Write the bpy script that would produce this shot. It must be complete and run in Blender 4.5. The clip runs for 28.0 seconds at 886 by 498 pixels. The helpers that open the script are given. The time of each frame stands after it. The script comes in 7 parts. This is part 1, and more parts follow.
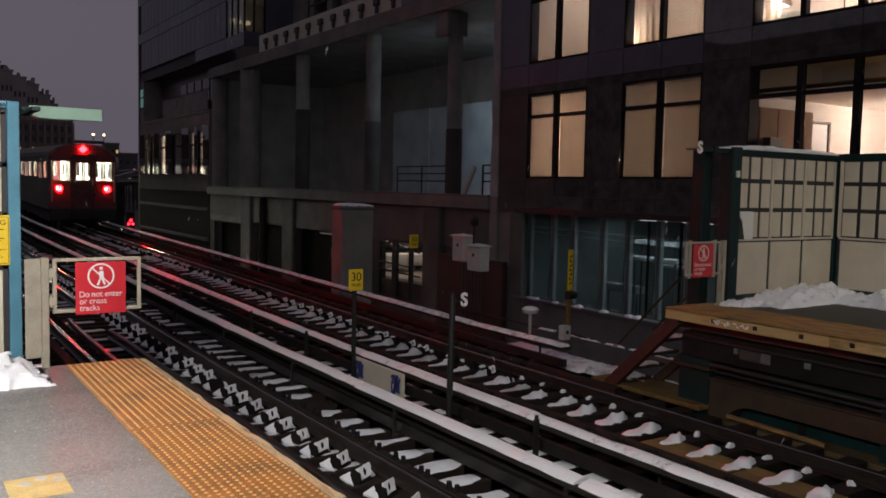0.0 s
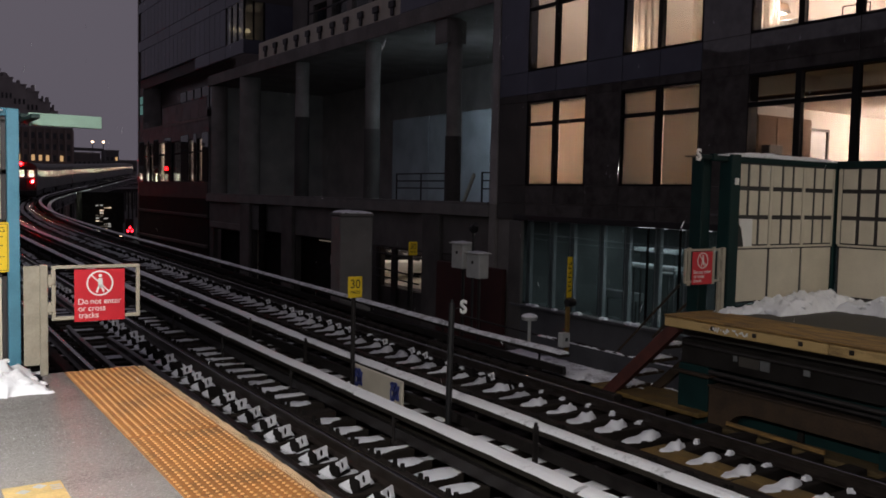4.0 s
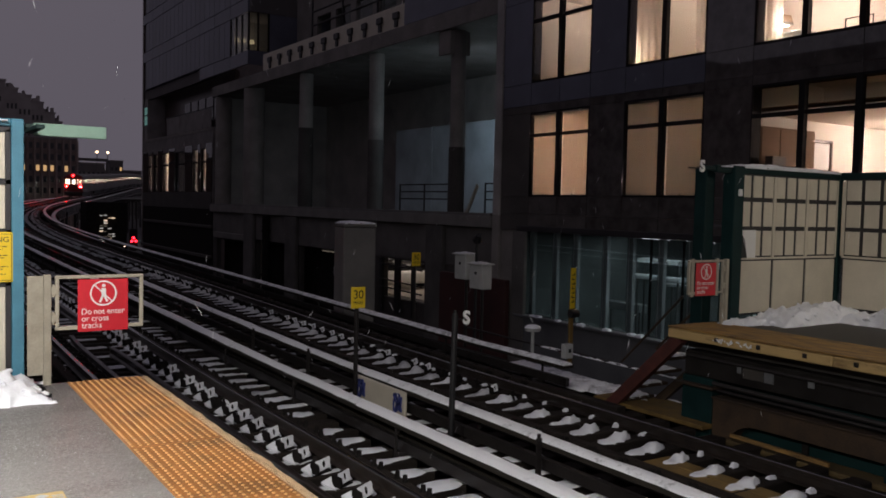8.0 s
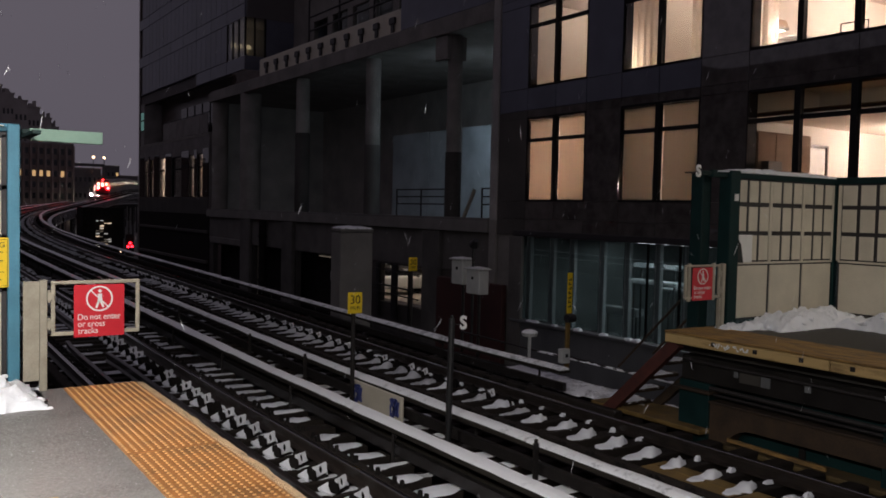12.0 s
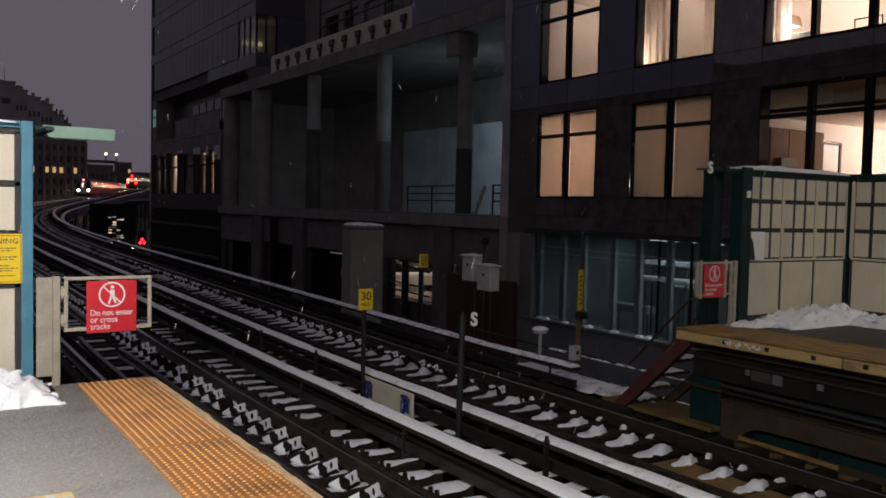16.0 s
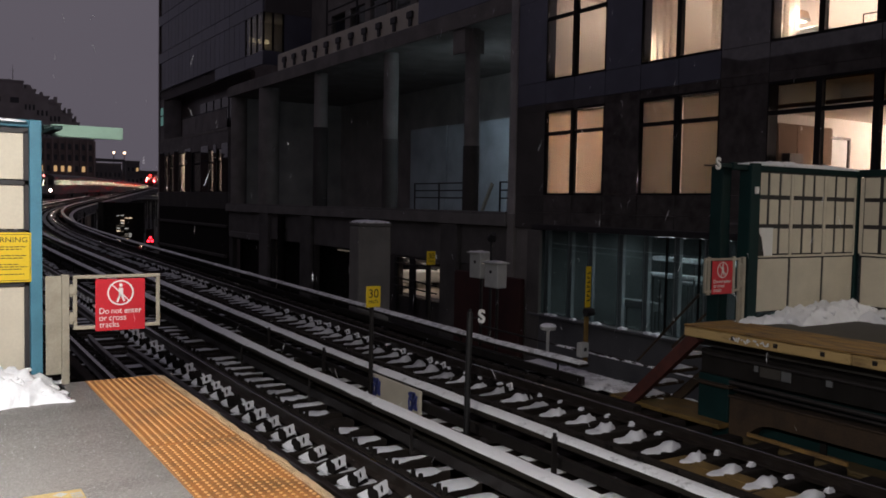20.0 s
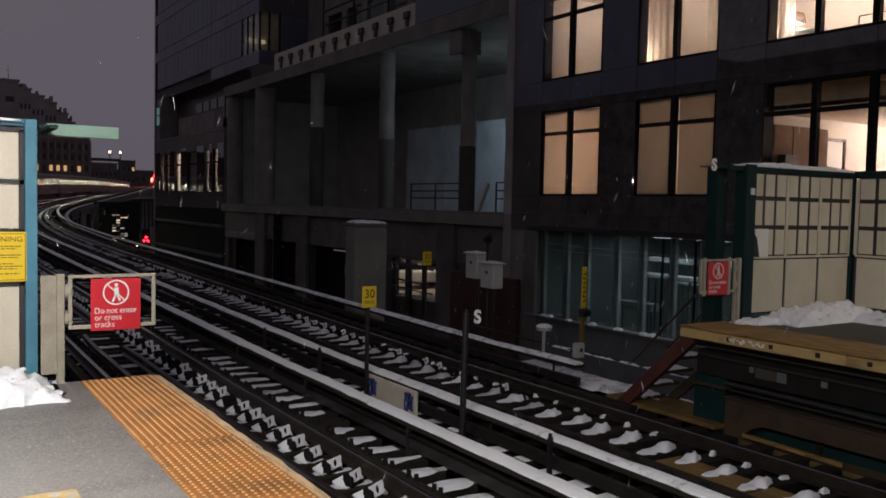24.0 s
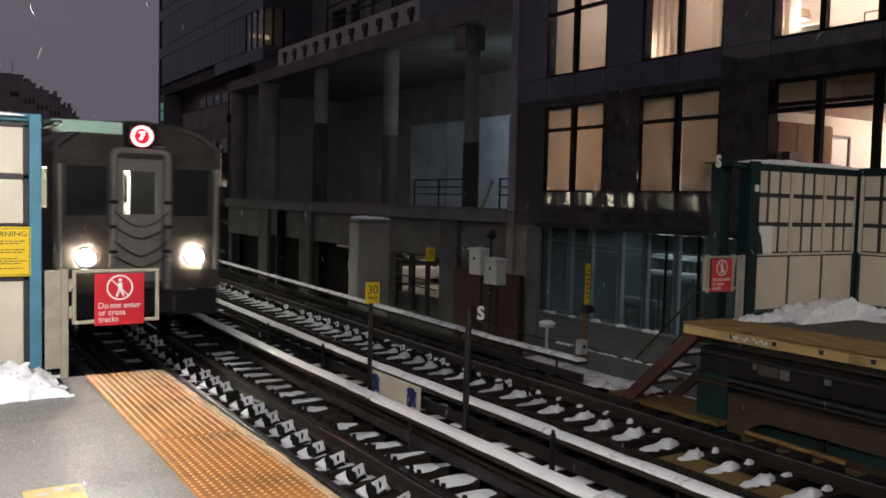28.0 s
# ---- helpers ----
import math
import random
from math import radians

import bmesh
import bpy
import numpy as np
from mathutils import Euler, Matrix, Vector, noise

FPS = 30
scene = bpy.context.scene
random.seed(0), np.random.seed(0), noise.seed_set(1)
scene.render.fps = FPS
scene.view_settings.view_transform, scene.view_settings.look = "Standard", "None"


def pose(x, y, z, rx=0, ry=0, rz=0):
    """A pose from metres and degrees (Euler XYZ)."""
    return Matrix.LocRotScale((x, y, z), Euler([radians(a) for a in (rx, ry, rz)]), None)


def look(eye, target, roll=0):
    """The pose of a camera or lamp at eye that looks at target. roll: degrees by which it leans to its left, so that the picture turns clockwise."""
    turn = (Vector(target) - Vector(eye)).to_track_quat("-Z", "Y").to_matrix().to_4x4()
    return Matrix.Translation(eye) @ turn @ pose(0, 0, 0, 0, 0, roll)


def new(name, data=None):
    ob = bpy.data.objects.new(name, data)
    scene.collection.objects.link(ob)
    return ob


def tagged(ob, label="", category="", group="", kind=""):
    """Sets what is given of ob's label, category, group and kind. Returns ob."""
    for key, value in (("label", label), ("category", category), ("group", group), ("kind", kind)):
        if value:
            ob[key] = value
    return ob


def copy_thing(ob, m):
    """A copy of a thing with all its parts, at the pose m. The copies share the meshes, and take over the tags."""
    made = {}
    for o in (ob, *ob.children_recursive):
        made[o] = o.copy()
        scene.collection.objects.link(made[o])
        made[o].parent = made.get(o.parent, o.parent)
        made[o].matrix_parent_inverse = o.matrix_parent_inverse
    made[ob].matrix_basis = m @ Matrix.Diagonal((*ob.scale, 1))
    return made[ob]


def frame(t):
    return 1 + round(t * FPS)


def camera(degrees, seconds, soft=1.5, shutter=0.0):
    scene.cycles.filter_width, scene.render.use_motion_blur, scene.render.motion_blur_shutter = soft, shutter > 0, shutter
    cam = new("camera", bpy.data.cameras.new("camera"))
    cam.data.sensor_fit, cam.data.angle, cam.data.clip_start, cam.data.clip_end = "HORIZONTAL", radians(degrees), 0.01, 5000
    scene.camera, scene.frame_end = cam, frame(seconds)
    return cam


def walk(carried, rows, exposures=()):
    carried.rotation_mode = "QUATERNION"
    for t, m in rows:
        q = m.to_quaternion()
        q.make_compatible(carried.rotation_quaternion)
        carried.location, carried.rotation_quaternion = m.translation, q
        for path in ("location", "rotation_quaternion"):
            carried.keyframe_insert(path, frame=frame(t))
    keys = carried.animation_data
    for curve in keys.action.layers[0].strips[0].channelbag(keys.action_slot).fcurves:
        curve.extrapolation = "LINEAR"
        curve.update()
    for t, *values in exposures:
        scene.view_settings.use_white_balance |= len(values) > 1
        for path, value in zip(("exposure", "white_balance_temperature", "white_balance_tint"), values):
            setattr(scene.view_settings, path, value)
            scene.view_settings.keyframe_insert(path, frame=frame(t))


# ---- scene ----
from itertools import product

# Plan: x across the tracks, y along them, z up; the platform's floor is z = 0, the rails' top -1.1
EYE = Vector((0.0, 0.0, 1.5))


def aim(yaw, down, lean):
    a, b = radians(yaw), radians(down)
    way = Vector((math.sin(a) * math.cos(b), math.cos(a) * math.cos(b), -math.sin(b)))
    return look(EYE, EYE + way, lean)


cam = camera(55.19, 28.0, soft=1.7, shutter=0.5)
walk(cam, [
    (0.0, aim(33.47, 4.16, 1.23)),
    (0.5, aim(33.51, 4.07, 1.25)),
    (1.0, aim(33.54, 3.97, 1.15)),
    (1.5, aim(33.50, 3.85, 1.12)),
    (2.0, aim(33.49, 3.81, 1.17)),
    (2.5, aim(33.49, 3.73, 1.24)),
    (3.0, aim(33.50, 3.73, 1.25)),
    (3.5, aim(33.53, 3.73, 1.26)),
    (5.5, aim(33.41, 3.38, 1.12)),
    (6.0, aim(33.40, 3.38, 1.13)),
    (6.5, aim(33.40, 3.25, 1.15)),
    (7.0, aim(33.35, 3.09, 1.22)),
    (7.5, aim(33.27, 3.02, 1.33)),
    (8.0, aim(33.28, 2.95, 1.34)),
    (8.5, aim(33.33, 2.90, 1.32)),
    (9.0, aim(33.34, 2.84, 1.33)),
    (9.5, aim(33.33, 2.75, 1.40)),
    (10.0, aim(33.33, 2.67, 1.36)),
    (10.5, aim(33.43, 2.63, 1.40)),
    (11.0, aim(33.49, 2.52, 1.40)),
    (11.5, aim(33.51, 2.54, 1.37)),
    (12.0, aim(33.49, 2.61, 1.29)),
    (12.5, aim(33.44, 2.67, 1.23)),
    (14.5, aim(32.98, 2.96, 1.27)),
    (15.0, aim(32.91, 2.92, 1.29)),
    (15.5, aim(32.81, 2.85, 1.31)),
    (16.0, aim(32.77, 2.85, 1.33)),
    (16.5, aim(32.74, 2.89, 1.37)),
    (17.0, aim(32.63, 2.80, 1.34)),
    (17.5, aim(32.47, 2.69, 1.24)),
    (18.0, aim(32.32, 2.66, 1.32)),
    (18.5, aim(32.13, 2.73, 1.35)),
    (19.0, aim(32.16, 2.83, 1.23)),
    (19.5, aim(32.22, 2.94, 1.14)),
    (20.0, aim(32.28, 3.05, 1.11)),
    (20.5, aim(32.29, 3.12, 1.19)),
    (21.0, aim(32.24, 3.20, 1.25)),
    (21.5, aim(32.35, 3.18, 1.24)),
    (23.5, aim(32.59, 2.89, 1.23)),
    (24.0, aim(32.54, 3.02, 1.25)),
    (24.5, aim(32.57, 3.15, 1.35)),
    (25.0, aim(32.55, 3.33, 1.34)),
    (25.5, aim(32.53, 3.50, 1.34)),
    (26.0, aim(32.48, 3.65, 1.38)),
    (26.5, aim(32.47, 3.64, 1.25)),
    (27.0, aim(32.42, 3.54, 1.21)),
    (27.5, aim(32.40, 3.42, 1.39)),
    (28.0, aim(32.32, 3.29, 1.41)),
], [(0.0, 0.0), (27.2, 0.0), (28.0, 0.14)])

# ---- light ----
world = bpy.data.worlds.new("dusk_sky")
scene.world = world
world.use_nodes = True
wn, wl = world.node_tree.nodes, world.node_tree.links
wn.clear()
w_out, w_bg = wn.new("ShaderNodeOutputWorld"), wn.new("ShaderNodeBackground")
w_tc, w_map, w_ns, w_rp = wn.new("ShaderNodeTexCoord"), wn.new("ShaderNodeMapping"), wn.new("ShaderNodeTexNoise"), wn.new("ShaderNodeValToRGB")
w_map.inputs["Scale"].default_value = (1.0, 1.0, 2.0)
w_ns.inputs["Scale"].default_value = 1.6
w_rp.color_ramp.elements[0].color = (0.078, 0.070, 0.090, 1)
w_rp.color_ramp.elements[1].color = (0.112, 0.098, 0.118, 1)
wl.new(w_tc.outputs["Generated"], w_map.inputs["Vector"])
wl.new(w_map.outputs["Vector"], w_ns.inputs["Vector"])
wl.new(w_ns.outputs["Fac"], w_rp.inputs["Fac"])
wl.new(w_rp.outputs["Color"], w_bg.inputs["Color"])
wl.new(w_bg.outputs["Background"], w_out.inputs["Surface"])
w_bg.inputs["Strength"].default_value = 1.1
scene.view_settings.exposure = 0.0


def area_lamp(name, eye, target, power, colour, sx, sy):
    d = bpy.data.lights.new(name, "AREA")
    d.shape, d.size, d.size_y, d.energy, d.color = "RECTANGLE", sx, sy, power, colour
    ob = new(name, d)
    ob.matrix_world = look(eye, target)
    return ob


def point_lamp(name, at, power, colour, radius=0.15):
    d = bpy.data.lights.new(name, "POINT")
    d.energy, d.color, d.shadow_soft_size = power, colour, radius
    ob = new(name, d)
    ob.location = at
    return ob


COOL = (1.0, 0.95, 0.91)
WARM = (1.0, 0.77, 0.67)
area_lamp("platform_lamp_light", (-0.6, 4.6, 3.18), (-0.2, 5.8, 0), 222, COOL, 0.2, 1.2)
area_lamp("platform_lamp_light", (-0.6, -0.6, 3.18), (0.6, 0.4, 0), 318, COOL, 0.2, 1.2)
area_lamp("platform_lamp_light", (11.2, 4.4, 3.18), (10.9, 4.9, 0), 28, (1.0, 0.9, 0.75), 0.2, 1.2)
area_lamp("platform_lamp_light", (11.2, -1.6, 3.18), (10.6, -1.4, 0), 31, (1.0, 0.9, 0.75), 0.2, 1.2)

# ---- materials ----


def material(name, colour, rough=0.7, metal=0.0, vary=0.25, scale=6.0, bump=0.15, fine=60.0, tint=None, spec=0.5, glow=0.0, streak=(1, 1, 1), grain=0.35, lo=0.40, hi=0.76):
    """A surface with stains at one scale and grain at a finer one."""
    m = bpy.data.materials.new(name)
    m.use_nodes = True
    n, l = m.node_tree.nodes, m.node_tree.links
    b = n["Principled BSDF"]
    tc, mp = n.new("ShaderNodeTexCoord"), n.new("ShaderNodeMapping")
    mp.inputs["Scale"].default_value = streak
    l.new(tc.outputs["Object"], mp.inputs["Vector"])
    n1, n2 = n.new("ShaderNodeTexNoise"), n.new("ShaderNodeTexNoise")
    n1.inputs["Scale"].default_value, n1.inputs["Detail"].default_value = scale, 5.0
    n2.inputs["Scale"].default_value, n2.inputs["Detail"].default_value = fine, 3.0
    for k in (n1, n2):
        l.new(mp.outputs["Vector"], k.inputs["Vector"])
    info = n.new("ShaderNodeObjectInfo")
    add = n.new("ShaderNodeMath")
    add.operation = "MULTIPLY_ADD"
    add.inputs[1].default_value = grain
    broad = n.new("ShaderNodeMath")
    broad.operation = "MULTIPLY"
    broad.inputs[1].default_value = 1.0 - grain
    l.new(n1.outputs["Fac"], broad.inputs[0])
    l.new(n2.outputs["Fac"], add.inputs[0])
    l.new(broad.outputs[0], add.inputs[2])
    add2 = n.new("ShaderNodeMath")
    add2.operation = "MULTIPLY_ADD"
    add2.inputs[1].default_value = 0.18
    l.new(info.outputs["Random"], add2.inputs[0])
    l.new(add.outputs[0], add2.inputs[2])
    ramp = n.new("ShaderNodeValToRGB")
    c, t = colour, tint or [v * (1 - vary) for v in colour]
    ramp.color_ramp.elements[0].position, ramp.color_ramp.elements[1].position = lo, hi
    ramp.color_ramp.elements[0].color = (*t, 1)
    ramp.color_ramp.elements[1].color = (*[min(1.0, v * (1 + vary * 0.5)) for v in c], 1)
    l.new(add2.outputs[0], ramp.inputs["Fac"])
    l.new(ramp.outputs["Color"], b.inputs["Base Color"])
    rr = n.new("ShaderNodeMapRange")
    rr.inputs["To Min"].default_value, rr.inputs["To Max"].default_value = max(0.02, rough * 0.8), min(1.0, rough * 1.2)
    l.new(n1.outputs["Fac"], rr.inputs["Value"])
    l.new(rr.outputs["Result"], b.inputs["Roughness"])
    b.inputs["Metallic"].default_value = metal
    b.inputs["Specular IOR Level"].default_value = spec
    if bump > 0:
        bp = n.new("ShaderNodeBump")
        bp.inputs["Strength"].default_value, bp.inputs["Distance"].default_value = bump, 0.02
        l.new(add.outputs[0], bp.inputs["Height"])
        l.new(bp.outputs["Normal"], b.inputs["Normal"])
    if glow:
        b.inputs["Emission Color"].default_value = (*colour, 1)
        b.inputs["Emission Strength"].default_value = glow
    return m


def emitter(name, colour, strength):
    m = bpy.data.materials.new(name)
    m.use_nodes = True
    n, l = m.node_tree.nodes, m.node_tree.links
    n.clear()
    o, e = n.new("ShaderNodeOutputMaterial"), n.new("ShaderNodeEmission")
    e.inputs["Color"].default_value, e.inputs["Strength"].default_value = (*colour, 1), strength
    l.new(e.outputs["Emission"], o.inputs["Surface"])
    return m


def glass_pane(name, tint=(0.9, 0.95, 0.95), base=0.05, rough=0.02, graze=0.9):
    """Thin glass: clear straight through, glossier the flatter the view."""
    m = bpy.data.materials.new(name)
    m.use_nodes = True
    n, l = m.node_tree.nodes, m.node_tree.links
    n.clear()
    o, mix = n.new("ShaderNodeOutputMaterial"), n.new("ShaderNodeMixShader")
    tr, gl, fr = n.new("ShaderNodeBsdfTransparent"), n.new("ShaderNodeBsdfGlossy"), n.new("ShaderNodeLayerWeight")
    pw, ad = n.new("ShaderNodeMath"), n.new("ShaderNodeMath")
    pw.operation, ad.operation = "POWER", "MULTIPLY_ADD"
    pw.inputs[1].default_value, ad.inputs[1].default_value, ad.inputs[2].default_value = 4.0, graze, base
    tr.inputs["Color"].default_value = (*tint, 1)
    gl.inputs["Roughness"].default_value = rough
    l.new(fr.outputs["Facing"], pw.inputs[0])
    l.new(pw.outputs[0], ad.inputs[0])
    l.new(ad.outputs[0], mix.inputs["Fac"])
    l.new(tr.outputs["BSDF"], mix.inputs[1])
    l.new(gl.outputs["BSDF"], mix.inputs[2])
    l.new(mix.outputs["Shader"], o.inputs["Surface"])
    return m


def shade_cloth(name, colour):
    """Roller-shade cloth that lets lamp light through."""
    m = bpy.data.materials.new(name)
    m.use_nodes = True
    n, l = m.node_tree.nodes, m.node_tree.links
    n.clear()
    o, mix = n.new("ShaderNodeOutputMaterial"), n.new("ShaderNodeMixShader")
    d, t, w = n.new("ShaderNodeBsdfDiffuse"), n.new("ShaderNodeBsdfTranslucent"), n.new("ShaderNodeTexNoise")
    r, tc = n.new("ShaderNodeValToRGB"), n.new("ShaderNodeTexCoord")
    w.inputs["Scale"].default_value = 3.0
    r.color_ramp.elements[0].color = (*[v * 0.88 for v in colour], 1)
    r.color_ramp.elements[1].color = (*colour, 1)
    l.new(tc.outputs["Object"], w.inputs["Vector"])
    l.new(w.outputs["Fac"], r.inputs["Fac"])
    l.new(r.outputs["Color"], d.inputs["Color"])
    l.new(r.outputs["Color"], t.inputs["Color"])
    mix.inputs["Fac"].default_value = 0.6
    l.new(d.outputs["BSDF"], mix.inputs[1])
    l.new(t.outputs["BSDF"], mix.inputs[2])
    l.new(mix.outputs["Shader"], o.inputs["Surface"])
    return m


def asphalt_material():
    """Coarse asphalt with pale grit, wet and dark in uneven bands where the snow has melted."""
    m = material("platform_asphalt", (0.275, 0.267, 0.26), 0.55, vary=0.35, scale=1.2, bump=1.0, fine=62, grain=0.46, lo=0.44, hi=0.64, streak=(0.5, 1.6, 1.0), tint=(0.06, 0.056, 0.053))
    n, l = m.node_tree.nodes, m.node_tree.links
    b = n["Principled BSDF"]
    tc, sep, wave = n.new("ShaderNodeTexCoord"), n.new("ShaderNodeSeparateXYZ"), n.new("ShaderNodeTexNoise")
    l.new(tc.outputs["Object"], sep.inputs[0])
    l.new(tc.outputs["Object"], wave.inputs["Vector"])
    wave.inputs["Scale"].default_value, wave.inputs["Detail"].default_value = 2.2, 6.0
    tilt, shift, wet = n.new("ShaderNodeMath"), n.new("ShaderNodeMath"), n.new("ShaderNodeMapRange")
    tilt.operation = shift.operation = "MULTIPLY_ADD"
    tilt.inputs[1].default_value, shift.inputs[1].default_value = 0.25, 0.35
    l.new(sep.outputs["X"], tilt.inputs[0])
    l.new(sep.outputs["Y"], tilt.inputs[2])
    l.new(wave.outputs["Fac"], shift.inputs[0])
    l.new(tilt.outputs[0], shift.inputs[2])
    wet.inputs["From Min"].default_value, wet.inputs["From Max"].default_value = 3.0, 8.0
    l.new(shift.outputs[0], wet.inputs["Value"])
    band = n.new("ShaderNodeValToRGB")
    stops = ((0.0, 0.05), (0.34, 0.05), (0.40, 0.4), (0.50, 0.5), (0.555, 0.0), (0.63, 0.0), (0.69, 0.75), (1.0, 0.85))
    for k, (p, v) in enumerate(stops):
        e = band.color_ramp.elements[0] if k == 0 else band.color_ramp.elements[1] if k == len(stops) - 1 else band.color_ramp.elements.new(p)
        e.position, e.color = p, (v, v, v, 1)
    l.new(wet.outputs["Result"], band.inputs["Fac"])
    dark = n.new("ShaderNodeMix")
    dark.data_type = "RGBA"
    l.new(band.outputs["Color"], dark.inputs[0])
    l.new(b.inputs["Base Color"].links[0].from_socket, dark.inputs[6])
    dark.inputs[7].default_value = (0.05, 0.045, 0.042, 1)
    grit, gate, pale = n.new("ShaderNodeTexVoronoi"), n.new("ShaderNodeMapRange"), n.new("ShaderNodeMix")
    grit.inputs["Scale"].default_value = 120.0
    l.new(tc.outputs["Object"], grit.inputs["Vector"])
    l.new(grit.outputs["Color"], gate.inputs["Value"])
    gate.inputs["From Min"].default_value, gate.inputs["From Max"].default_value, gate.inputs["To Max"].default_value = 0.55, 0.85, 0.4
    pale.data_type = "RGBA"
    l.new(gate.outputs["Result"], pale.inputs[0])
    l.new(dark.outputs[2], pale.inputs[6])
    pale.inputs[7].default_value = (0.46, 0.45, 0.44, 1)
    l.new(pale.outputs[2], b.inputs["Base Color"])
    return m


